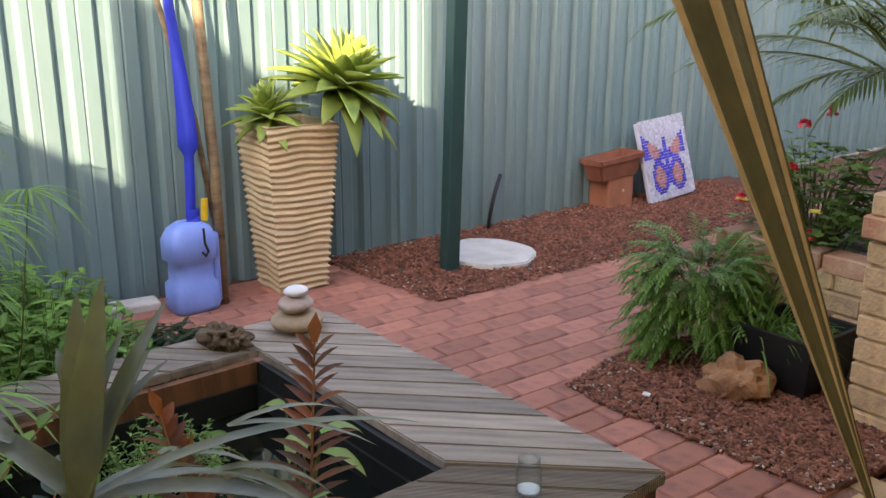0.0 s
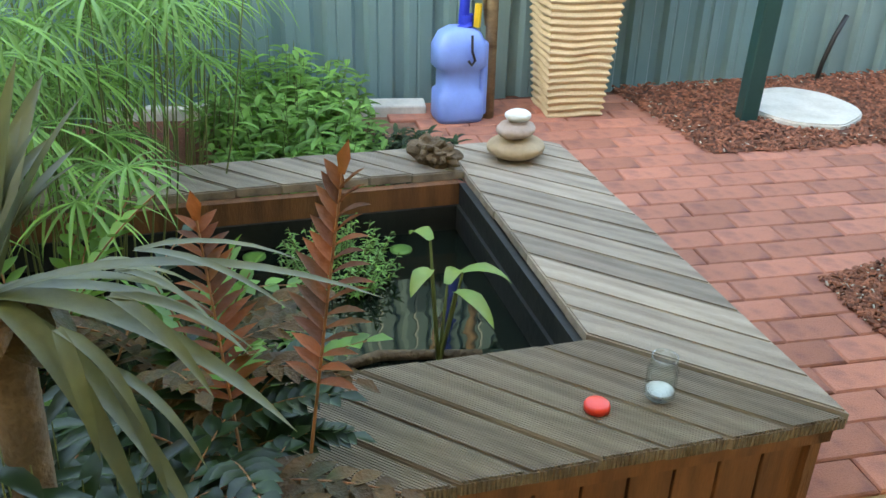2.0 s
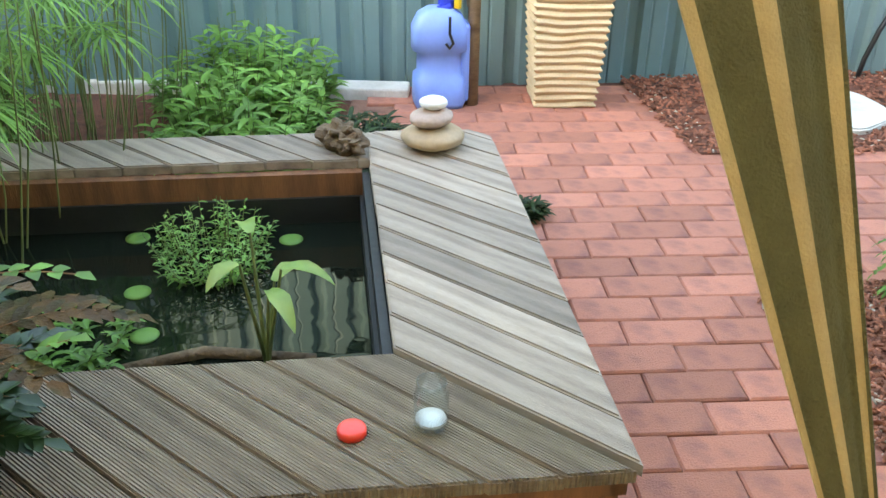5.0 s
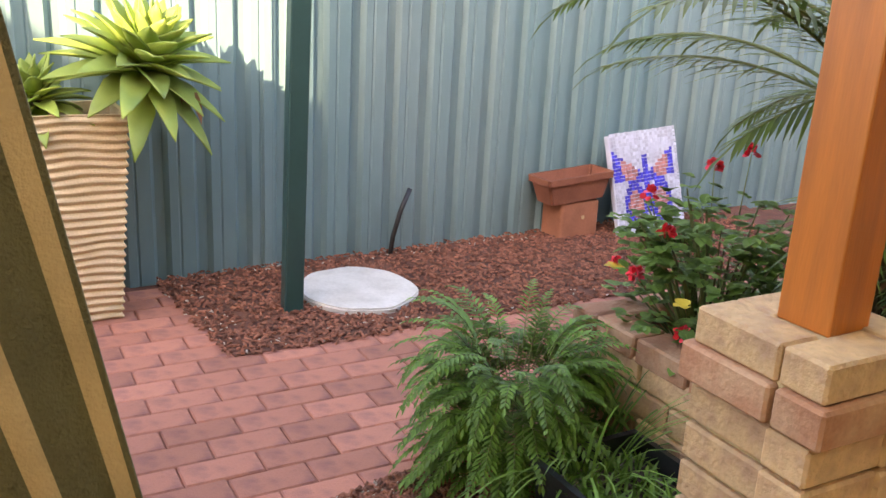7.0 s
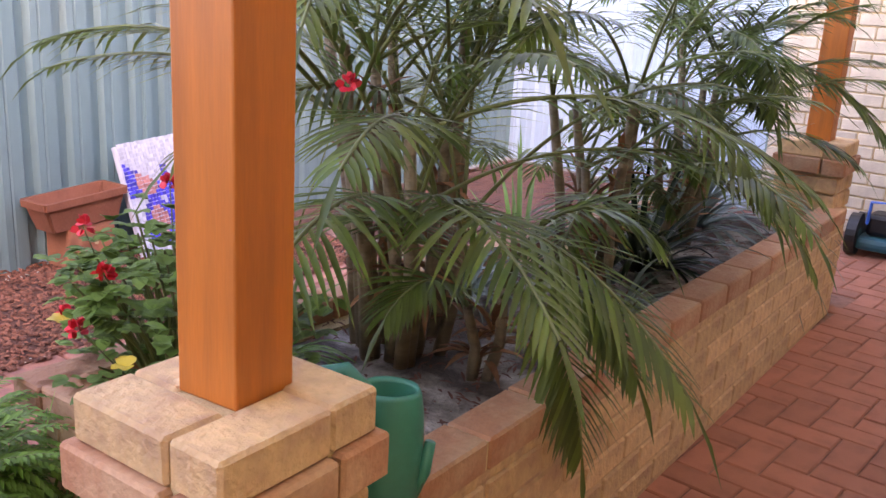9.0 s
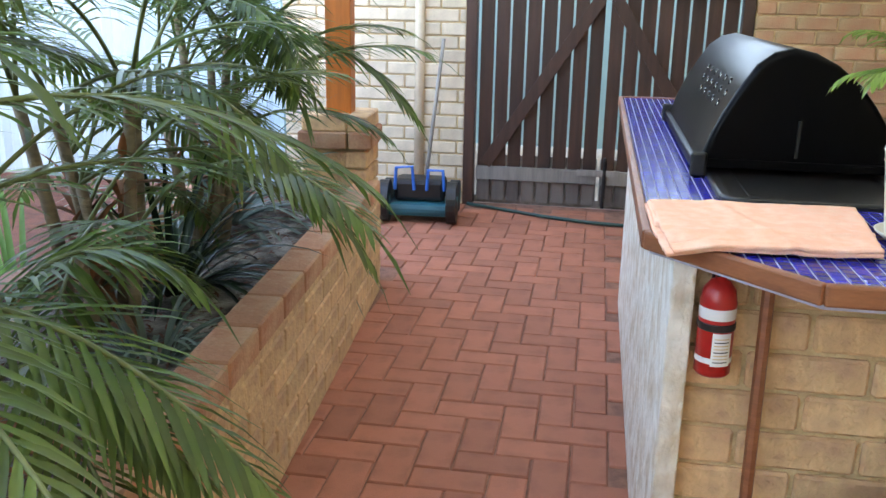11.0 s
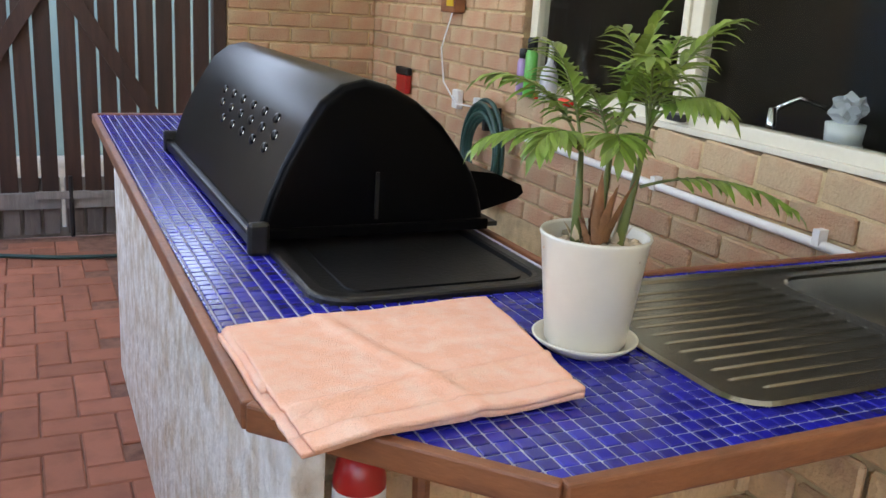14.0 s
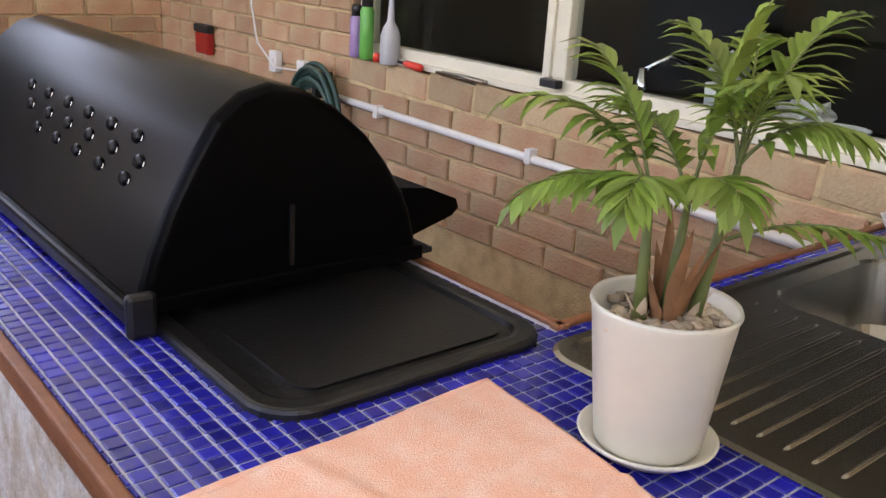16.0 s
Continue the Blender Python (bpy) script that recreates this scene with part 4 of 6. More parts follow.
# terracotta trough on a block, mosaic plaque
blk = thing("terracotta_block", pose(-4.63, 4.13, 0.03, 0, 0, 8), "orange terracotta block on mulch", "block")
part("body", bbox(-0.09, 0.09, -0.135, 0.135, 0, 0.215, bev=0.015), M["terracotta_block"], blk)
part("hole", tube([(0.088, 0.02, 0.12), (0.092, 0.02, 0.12)], 0.012, 10), M["mortar"], blk)
tr = thing("planter_trough", pose(-4.60, 4.105, 0.248, 3.5, 0, 8), "rectangular terracotta planter trough tilted on a block", "plant trough")
bm = bmesh.new()
rings = []
for z, hx, hy in ((0.0, 0.072, 0.185), (0.115, 0.088, 0.217), (0.115, 0.1, 0.23), (0.15, 0.102, 0.232), (0.15, 0.085, 0.214), (0.03, 0.06, 0.17)):
    rings.append([bm.verts.new((sx * hx, sy * hy, z)) for sx, sy in ((-1, -1), (1, -1), (1, 1), (-1, 1))])
for a, b in zip(rings, rings[1:]):
    for i in range(4):
        bm.faces.new((a[i], a[(i + 1) % 4], b[(i + 1) % 4], b[i]))
bm.faces.new(rings[0][::-1])
bm.faces.new(rings[-1])
bmesh.ops.bevel(bm, geom=[e for e in bm.edges if abs(e.verts[0].co.z - e.verts[1].co.z) > 0.02], offset=0.012, segments=2, affect="EDGES")
part("trough", bm, M["terracotta"], tr)
PL = pose(-4.515, 4.63, 0.05, 4, -15, 7)
pl = thing("mosaic_plaque", PL, "white mosaic plaque with a blue and pink butterfly", "garden plaque")
part("board", bbox(-0.035, 0.0, -0.25, 0.25, 0, 0.58, bev=0.005), M["mosaic_white"], pl)
VS = {k: ([], []) for k in ("mosaic_white", "mosaic_blue", "mosaic_pink")}
for i in range(25):
    for j in range(29):
        y, z = -0.24 + 0.02 * i, 0.01 + 0.02 * j
        u, v = (y + 0.01) / 0.25, (z - 0.28) / 0.29
        up = abs(u) - 0.12
        wing = (0.08 < abs(u) < 0.92 and -0.1 + 0.55 * abs(u) > v - 0.25 and v > -0.05 + 0.15 * abs(u) and v < 0.15 + 0.85 * abs(u)) or (0.08 < abs(u) < 0.72 and -0.85 < v < 0.02 and (abs(u) - 0.38) ** 2 / 0.13 + (v + 0.42) ** 2 / 0.18 < 1)
        core = wing and ((abs(u) - 0.45) ** 2 / 0.07 + (v - 0.35) ** 2 / 0.09 < 1 or (abs(u) - 0.38) ** 2 / 0.05 + (v + 0.42) ** 2 / 0.07 < 1)
        body = abs(u) < 0.07 and -0.6 < v < 0.55
        key = "mosaic_pink" if core else "mosaic_blue" if wing or body else "mosaic_white"
        Vk, Fk = VS[key]
        b0 = len(Vk)
        jx = [rng.uniform(-0.0025, 0.0025) for _ in range(8)]
        q = [(y + 0.001 + jx[0], z + 0.001 + jx[1]), (y + 0.018 + jx[2], z + 0.001 + jx[3]), (y + 0.018 + jx[4], z + 0.018 + jx[5]), (y + 0.001 + jx[6], z + 0.018 + jx[7])]
        Vk += [(0.0, a, b) for a, b in q] + [(0.005, a, b) for a, b in q]
        Fk += [(b0 + 4, b0 + 5, b0 + 6, b0 + 7)] + [(b0 + e, b0 + (e + 1) % 4, b0 + 4 + (e + 1) % 4, b0 + 4 + e) for e in range(4)]
for key, (Vk, Fk) in VS.items():
    tagged(raw(key + "_inlay", Vk, Fk, M[key], pl, smooth=False), kind="stuff")

# pebbles, driftwood, jar, lid
ps = thing("pebble_stack", pose(-2.75, 1.01, 0.328), "cairn of three smooth pebbles on the deck", "pebble stack")
part("pebble", pebble(bmesh.new(), 0, 0, 0.036, 0.088, 0.095, 0.037, 20, 4, 0.05), M["pebble_tan"], ps, "tan bottom pebble", smooth=True)
part("pebble", pebble(bmesh.new(), 0, -0.005, 0.095, 0.06, 0.07, 0.028, 50, 4, 0.06), M["pebble_pink"], ps, "pinkish middle pebble", smooth=True)
part("pebble", pebble(bmesh.new(), 0, 0.0, 0.14, 0.038, 0.042, 0.02, 0, 4, 0.05), M["pebble_white"], ps, "white top pebble", smooth=True)
bm = bmesh.new()
pebble(bm, 0, 0, 0.035, 0.075, 0.055, 0.04, 20, 4, 0.7)
pebble(bm, 0.05, 0.03, 0.03, 0.05, 0.035, 0.03, 60, 4, 0.8)
dw = part("driftwood", bm, M["bark_wood"], smooth=False)
dw.matrix_basis = pose(-2.74, 0.735, 0.325)
tagged(dw, "gnarled brown driftwood piece on the deck", "driftwood")
jar = thing("glass_jar", pose(-1.478, 1.06, 0.328) @ Matrix.Diagonal((1.12, 1.12, 1.2, 1)), "small clear open glass jar on the deck", "jar")
part("jar_wall", lathe([(0.0, 0.0), (0.024, 0.0), (0.0275, 0.004), (0.0275, 0.055), (0.0235, 0.064), (0.0235, 0.078), (0.0215, 0.078), (0.0215, 0.064), (0.0255, 0.053), (0.0255, 0.008), (0.0, 0.006)], 28), M["glass"], jar, smooth=True)
part("bottom_fill", lathe([(0.0, 0.0065), (0.0245, 0.0085), (0.0245, 0.013), (0.0, 0.013)], 28), M["pebble_white"], jar, "milky residue")
ld = thing("jar_lid", pose(-1.447, 0.925, 0.328, 0, 0, 0), "bright red plastic jar lid on the deck", "jar lid")
part("lid", lathe([(0.0, 0.014), (0.02, 0.015), (0.0245, 0.013), (0.026, 0.009), (0.026, 0.0)][::-1], 32), M["red_plastic"], ld, smooth=True)

# rock, tub, fern
bm = pebble(bmesh.new(), 0, 0, 0.065, 0.125, 0.105, 0.085, 30, 4, 0.22)
cut = Vector((0.3, 0.2, 0.05))
for v in bm.verts:
    v.co += v.normal * 0.014 * noise.cell(v.co * 22 + cut) + v.normal * 0.02 * noise.noise(v.co * 16)
rk = part("garden_rock", bm, M["rock"], smooth=False)
rk.matrix_basis = pose(-2.03, 2.435, 0.02)
tagged(rk, "rough orange-brown rock on mulch", "rock")
tub = thing("black_tub", pose(-2.01, 2.715, 0.0, 0, 0, 6), "black rectangular plastic tub of soil and weeds", "plant tub")
bm = bmesh.new()
rings = []
for z, hx, hy in ((0.0, 0.14, 0.145), (0.245, 0.16, 0.165), (0.245, 0.168, 0.173), (0.262, 0.17, 0.175), (0.262, 0.152, 0.157), (0.1, 0.14, 0.145)):
    rings.append([bm.verts.new((sx * hx, sy * hy, z)) for sx, sy in ((-1, -1), (1, -1), (1, 1), (-1, 1))])
for a, b in zip(rings, rings[1:]):
    for i in range(4):
        bm.faces.new((a[i], a[(i + 1) % 4], b[(i + 1) % 4], b[i]))
bm.faces.new(rings[0][::-1])
part("tub", bm, M["black_plastic"], tub)
part("soil_fill", bbox(-0.145, 0.145, -0.15, 0.15, 0.12, 0.2), M["soil"], tub)
V, F = [], []
for k in range(260):
    p = (rng.uniform(-0.14, 0.14), rng.uniform(-0.145, 0.145), 0.2)
    blade(V, F, p, circle_dir(rng.random() * 6.3, rng.uniform(0.5, 1.4)), rng.uniform(0.03, 0.08), 0.014, 0.6, 3)
tagged(raw("weeds", V, F, M["fern_leaf"], tub), kind="stuff")

fn = thing("fern_clump", pose(-2.40, 2.60, 0.01), "bushy green fern clump spilling over the path", "fern")
V, F, SV, SF = [], [], [], []
for k in range(300):
    az = k * 2.399
    el = 0.45 + 0.95 * rng.random()
    b = (0.1 * math.cos(az), 0.1 * math.sin(az), 0.08 + 0.34 * rng.random())
    frond(V, F, b, circle_dir(az, el), rng.uniform(0.17, 0.30), 18, 0.046, 0.0135, 2.1, 66, 0.4, 0.15, SV, SF, 0.0016, "lance")
raw("fronds", V, F, M["fern_leaf"], fn)
tagged(raw("stalks", SV, SF, M["stem"], fn), kind="stuff")
V, F = [], []
for k in range(110):
    az = rng.random() * 6.3
    blade(V, F, (0.17 + 0.1 * math.cos(az), 0.12 + 0.08 * math.sin(az), 0.1), circle_dir(az, rng.uniform(0.8, 1.45)), rng.uniform(0.3, 0.46), 0.009, 1.7, 6, 0.2, "strap")
tagged(raw("grass", V, F, M["soft_leaf"], fn), kind="stuff")

# geranium
ge = thing("geranium", pose(-2.33, 3.2, 0.40), "leafy geranium with red and pink flowers", "shrub")
V, F, SV, SF, PV, PF, YV, YF = [], [], [], [], [], [], [], []
for k in range(75):
    az = rng.random() * 6.3
    r = 0.30 * math.sqrt(rng.random())
    top = Vector((r * math.cos(az), r * math.sin(az), 0.08 + 0.47 * rng.random() * (1 - r * 1.3)))
    rod(SV, SF, [Vector((0.06 * math.cos(az), 0.06 * math.sin(az), 0)), top * 0.6, top], 0.005)
    for _ in range(7):
        c = top + Vector((rng.uniform(-0.06, 0.06), rng.uniform(-0.06, 0.06), rng.uniform(-0.07, 0.03)))
        d = circle_dir(rng.random() * 6.3, rng.uniform(-0.2, 0.7))
        for q in (-0.7, 0.0, 0.7):
            e = Matrix.Rotation(q, 3, "Z") @ d
            blade(V, F, c, e, rng.uniform(0.03, 0.048), 0.034, 0.4, 3, 0.1, "oval")
raw("leaves", V, F, M["geranium_leaf"], ge)
tagged(raw("stem", SV, SF, M["stem"], ge), kind="stuff")
for fx, fy, fz in ((-0.1, -0.2, 0.46), (0.02, -0.22, 0.38), (-0.05, -0.25, 0.24), (-0.25, -0.18, 0.2), (0.12, -0.2, 0.12), (-0.14, 0.05, 0.52), (-0.05, 0.1, 0.58), (0.36, 0.17, 0.81)):
    PV, PF, QV, QF = [], [], [], []
    rod(QV, QF, [Vector((0.3 * fx, 0.3 * fy, 0.0)), Vector((fx, fy, fz))], 0.003)
    for _ in range(22):
        d = circle_dir(rng.random() * 6.3, rng.uniform(-0.6, 1.5))
        blade(PV, PF, Vector((fx, fy, fz)) + d * 0.01, d + Vector((0, 0, 0.2)), 0.02, 0.02, 0.3, 3, 0.05, "oval", rng.random() * 3)
    fo = raw("flower_head", PV, PF, M["petal"], ge, "red flower head")
    raw("flower_stalk", QV, QF, M["stem"], fo)
for fx, fy, fz in ((-0.22, -0.2, 0.2), (0.2, -0.28, 0.24)):
    YV, YF = [], []
    for _ in range(6):
        blade(YV, YF, (fx, fy, fz), circle_dir(rng.random() * 6.3, 0.4), 0.04, 0.035, 0.3, 3, 0.1, "oval")
    raw("yellow_leaf", YV, YF, M["yellow_leaf"], ge, "yellowed leaf")


# ---- palms in the planter ----
def palm(x, y, canes, fronds, length, leaf, seed, label, lean=0.5, spread=0.14, droop=1.1, aim=None, z0=0.40, hmax=0.7, cane_r=0.022):
    global rng
    keep, rng = rng, random.Random(seed)
    th = thing("palm", pose(x, y, z0), label, "palm", "golden cane palms")
    tops = []
    for k in range(canes):
        az = rng.random() * 6.3
        b = Vector((spread * rng.random() * math.cos(az), spread * rng.random() * math.sin(az), -0.03))
        h = rng.uniform(0.35, 1.0) * hmax
        t = b + Vector((0.12 * math.cos(az) * h, 0.12 * math.sin(az) * h, h))
        part("cane", tube([b, (b + t) / 2 + Vector((0.015, 0.01, 0)), t], [cane_r, cane_r * 0.85, cane_r * 0.7], 8), M["cane"], th, smooth=True)
        tops.append(t)
    for k in range(fronds):
        t = tops[k % len(tops)]
        az = k * 2.399 + rng.uniform(-0.3, 0.3) if aim is None else aim[k % len(aim)] + rng.uniform(-0.35, 0.35)
        el = rng.uniform(lean, 1.35)
        V, F, SV, SF = [], [], [], []
        frond(V, F, t, circle_dir(az, el), length * rng.uniform(0.75, 1.1), 36, leaf, 0.019, droop * rng.uniform(0.7, 1.3), 52, 0.55, 0.28, SV, SF, 0.007, "lance", 0.55, 3)
        fo = raw("frond", V, F, M["palm_leaf"], th)
        raw("midrib", SV, SF, M["stem"], fo)
    V, F = [], []
    for k in range(canes * 5):
        t = tops[k % len(tops)] * rng.uniform(0.1, 0.8)
        blade(V, F, t, circle_dir(rng.random() * 6.3, rng.uniform(0.4, 1.3)), rng.uniform(0.1, 0.25), 0.03, 1.0, 4, 0.3)
    raw("husk", V, F, M["dry_husk"], th)
    rng = keep
    return th


palm(-2.22, 3.85, 18, 54, 1.2, 0.30, 3, "tall clumping palm with many canes", 0.55, 0.16, 1.3, None, 0.40, 0.95)
palm(-1.93, 3.86, 4, 6, 0.62, 0.24, 12, "young palm with drooping fronds", 0.75, 0.05, 2.3, [-1.2, -0.5, -2.2, 0.2], 0.41, 0.3, 0.018)
palm(-2.15, 4.75, 8, 22, 0.95, 0.28, 5, "palm arching over the planter wall", 0.6, 0.12, 1.6, [-0.6, 1.3, -1.4, 2.0, 2.5, 0.2], 0.40, 0.75)
palm(-2.25, 5.6, 8, 26, 0.85, 0.28, 8, "palm leaning towards the patio post", 0.6, 0.12, 1.6, [-0.5, 0.1, -1.1, 0.7, 3.0], 0.40, 0.9)


def strappy(x, y, z, n, length, width, material, label, seed, name="strap_plant", cat="strap-leaf plant", droop=1.6):
    r = random.Random(seed)
    th = thing(name, pose(x, y, z), label, cat)
    V, F = [], []
    for k in range(n):
        az = r.random() * 6.3
        blade(V, F, (0.05 * math.cos(az), 0.05 * math.sin(az), 0), circle_dir(az, r.uniform(0.5, 1.4)), length * r.uniform(0.6, 1.1), width, droop * r.uniform(0.7, 1.3), 7, 0.2, "strap")
    raw("leaves", V, F, material, th)
    return th


strappy(-2.15, 5.15, 0.40, 70, 0.5, 0.028, M["shade_dark_leaf"], "dark strappy clump in the planter", 1)
strappy(-1.95, 4.62, 0.40, 60, 0.26, 0.018, M["grey_leaf"], "grey-green spider plant on sandy soil", 2)
strappy(-2.4, 4.35, 0.40, 60, 0.32, 0.02, M["grey_leaf"], "grey-green strappy clump in planter soil", 3)
strappy(-2.35, 6.05, 0.40, 90, 0.75, 0.026, M["grey_leaf"], "tall grey-green flax behind the palms", 4)
strappy(-2.75, 5.2, 0.0, 90, 0.95, 0.028, M["soft_leaf"], "tall green strappy plant by the planter", 6)
strappy(-2.4, 3.5, 0.40, 40, 0.28, 0.02, M["fern_leaf"], "low green tuft in planter soil", 9)

# watering can
wc = thing("watering_can", pose(-1.5, 3.02, 0.541, 0, 0, 35) @ Matrix.Diagonal((0.86, 0.86, 0.92, 1)), "dark green plastic watering can on the planter wall", "watering can")
bm = bmesh.new()
prev = None
for z, a, b, ox in ((0, 0.07, 0.052, 0), (0.01, 0.075, 0.056, 0), (0.16, 0.082, 0.062, 0), (0.215, 0.08, 0.06, 0), (0.252, 0.066, 0.052, 0.008), (0.262, 0.058, 0.046, 0.01), (0.252, 0.052, 0.041, 0.01), (0.05, 0.06, 0.045, 0)):
    ring = [bm.verts.new((ox + a * math.cos(2 * math.pi * i / 28), b * math.sin(2 * math.pi * i / 28), z)) for i in range(28)]
    if prev:
        for i in range(28):
            bm.faces.new((prev[i], prev[(i + 1) % 28], ring[(i + 1) % 28], ring[i]))
    else:
        bm.faces.new(ring[::-1])
    prev = ring
bm.faces.new(prev)
part("body", bm, M["green_plastic"], wc, smooth=True)
part("handle", tube([(-0.03, 0, 0.245), (-0.075, 0, 0.285), (-0.125, 0, 0.275), (-0.15, 0, 0.2), (-0.13, 0, 0.1), (-0.072, 0, 0.06)], [0.016, 0.017, 0.016, 0.014, 0.013, 0.012], 12), M["green_plastic"], wc, smooth=True)
part("spout", tube([(0.06, 0, 0.05), (0.085, 0, 0.1), (0.095, 0, 0.16)], [0.018, 0.014, 0.011], 10), M["green_plastic"], wc, smooth=True)

# ---- plants round the pond ----
def papyrus(m, n, h, label, seed, spread=0.3, ray=0.2):
    r = random.Random(seed)
    th = thing("umbrella_sedge", m, label, "sedge", "umbrella sedges by the pond")
    for k in range(n):
        V, F, SV, SF = [], [], [], []
        az = r.random() * 6.3
        q = spread * math.sqrt(r.random())
        b = Vector((q * math.cos(az), q * math.sin(az), 0))
        hh = h * r.uniform(0.55, 1.05)
        t = b * 1.35 + Vector((r.uniform(-0.06, 0.06), r.uniform(-0.06, 0.06), hh))
        rod(SV, SF, [b, (b * 1.1 + t) / 2, t], 0.0035)
        for j in range(18):
            a = j * 0.349 + r.uniform(-0.1, 0.1)
            blade(V, F, t, circle_dir(a, r.uniform(-0.1, 0.5)), ray * r.uniform(0.7, 1.2), 0.0115, 1.3, 4, 0.25)
        st_ = raw("stalk", SV, SF, M["stem"], th)
        raw("leaf_umbel", V, F, M["soft_leaf"], st_)
    return th


papyrus(pose(-2.75, -0.35, 0.0), 46, 0.95, "dense umbrella sedge clump beside the pond", 1, 0.42)
papyrus(pose(-2.15, -0.4, 0.0), 52, 0.95, "umbrella sedge leaning over the pond", 2, 0.36)
papyrus(pose(-3.35, -0.3, 0.0), 40, 1.0, "tall umbrella sedge in front of the fence", 4, 0.42)


def leafy(m, n, r0, h, leaf, material, label, seed, name="ground_cover", cat="shrub"):
    r = random.Random(seed)
    th = thing(name, m, label, cat)
    V, F, SV, SF = [], [], [], []
    for k in range(n):
        az = r.random() * 6.3
        q = r0 * math.sqrt(r.random())
        t = Vector((q * math.cos(az), q * math.sin(az), h * r.uniform(0.3, 1.0) * (1.1 - 0.5 * q / r0)))
        rod(SV, SF, [Vector((0.7 * t.x, 0.7 * t.y, 0)), t], 0.002)
        for j in range(9):
            c = Vector((0.7 * t.x, 0.7 * t.y, 0)).lerp(t, 0.3 + 0.7 * j / 9)
            blade(V, F, c, circle_dir(j * 2.4 + k, r.uniform(0.0, 0.8)), leaf * r.uniform(0.7, 1.2), leaf * 0.3, 0.6, 3, 0.2, "oval")
    tagged(raw("foliage", V, F, material, th), kind="stuff")
    tagged(raw("twig_mass", SV, SF, M["stem"], th), kind="stuff")
    return th


leafy(pose(-3.3, 0.3, 0.0), 150, 0.34, 0.45, 0.085, M["soft_leaf"], "bright green leafy shrub behind the deck", 1)
leafy(pose(-3.35, 0.72, 0.0), 130, 0.27, 0.2, 0.07, M["shade_dark_leaf"], "low dark green ground cover behind the deck", 2)
leafy(pose(-3.75, 0.2, 0.0), 150, 0.4, 0.5, 0.09, M["soft_leaf"], "green leafy shrub at the fence", 5)
leafy(pose(-3.1, -0.9, 0.0), 150, 0.6, 0.9, 0.1, M["soft_leaf"], "tall green shrub at the fence corner", 6)
pf = thing("palm", pose(-3.3, -0.75, 0.2), "yellow-green palm frond arching over the sedge", "palm")
for k in range(5):
    V, F, SV, SF = [], [], [], []
    frond(V, F, (0, 0, 0.5), circle_dir(0.9 + 0.25 * k, 1.0), 1.1, 26, 0.22, 0.016, 1.6, 50, 0.5, 0.3, SV, SF, 0.006, "lance", 0.5, 3)
    fo = raw("frond", V, F, M["parlor_leaf"], pf)
    raw("midrib", SV, SF, M["stem"], fo)
part("cane", tube([(0, 0, -0.22), (0, 0, 0.52)], 0.03), M["cane"], pf, smooth=True)


def deck_at(u, v, z=0.297):
    return DECK @ Vector((u, v, z))


def fishbone(m, n, L, material, label, seed, az0, az1, el0, el1, leaf=0.055, droop=1.0):
    global rng
    keep, rng = rng, random.Random(seed)
    th = thing("fishbone_fern", m, label, "fern", "ferns round the pond")
    for k in range(n):
        V, F, SV, SF = [], [], [], []
        frond(V, F, (rng.uniform(-0.05, 0.05), rng.uniform(-0.05, 0.05), 0.03), circle_dir(rng.uniform(az0, az1), rng.uniform(el0, el1)), L * rng.uniform(0.7, 1.1), 14, leaf, 0.036, droop, 68, 0.3, 0.15, SV, SF, 0.003, "lance", 0.45, 4)
        fo = raw("frond", V, F, material, th)
        raw("midrib", SV, SF, M["dry_husk"], fo)
    rng = keep
    return th


fishbone(pose(-1.22, 0.1, 0.3), 7, 0.62, M["brown_fern"], "brown-green holly fern leaning over the deck", 3, 0.5, 1.5, 0.55, 0.95, 0.085, 1.0)
rf_ = thing("fishbone_fern", pose(-1.10, 0.33, 0.0), "rust-red upright fern fronds beside the pond deck", "fern", "ferns round the pond")
keep_rng, rng = rng, random.Random(15)
for az, el, L in ((2.5, 1.38, 0.93), (3.5, 1.25, 0.84)):
    V, F, SV, SF = [], [], [], []
    frond(V, F, (0, 0, 0), circle_dir(az, el), L, 44, 0.082, 0.030, 0.25, 66, 0.45, 0.64, SV, SF, 0.004, "lance", 0.35, 4)
    raw("midrib", SV, SF, M["dry_husk"], raw("frond", V, F, M["rust_leaf"], rf_))
rng = keep_rng
fishbone(pose(-1.55, 0.16, 0.2), 7, 0.5, M["fern_leaf"], "broad-leaved green holly fern by the pond edge", 41, 0, 6.2, 0.9, 1.4, 0.085, 0.7)
# dark holly ferns whose leaf colour also carries the shade round the deck
fishbone(pose(-1.05, -0.08, 0.15), 16, 0.55, M["shade_dark_leaf"], "dark glossy holly fern in front of the deck", 6, -0.6, 2.2, 0.4, 1.2, 0.085, 1.3)
fishbone(pose(-1.45, 0.02, 0.2), 18, 0.52, M["shade_dark_leaf"], "dark glossy holly fern at the deck side", 8, 0, 6.2, 0.5, 1.3, 0.08, 1.3)
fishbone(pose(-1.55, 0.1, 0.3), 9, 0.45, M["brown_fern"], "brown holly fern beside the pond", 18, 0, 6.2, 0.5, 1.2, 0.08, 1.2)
fishbone(pose(-1.0, 0.16, 0.2), 14, 0.42, M["shade_dark_leaf"], "dark glossy holly fern against the deck side", 28, 0.2, 3.0, 0.5, 1.2, 0.085, 1.3)
fishbone(pose(-1.32, 0.2, 0.3), 12, 0.4, M["shade_dark_leaf"], "dark holly fern spilling over the deck corner", 29, 0, 6.2, 0.3, 1.1, 0.085, 1.2)
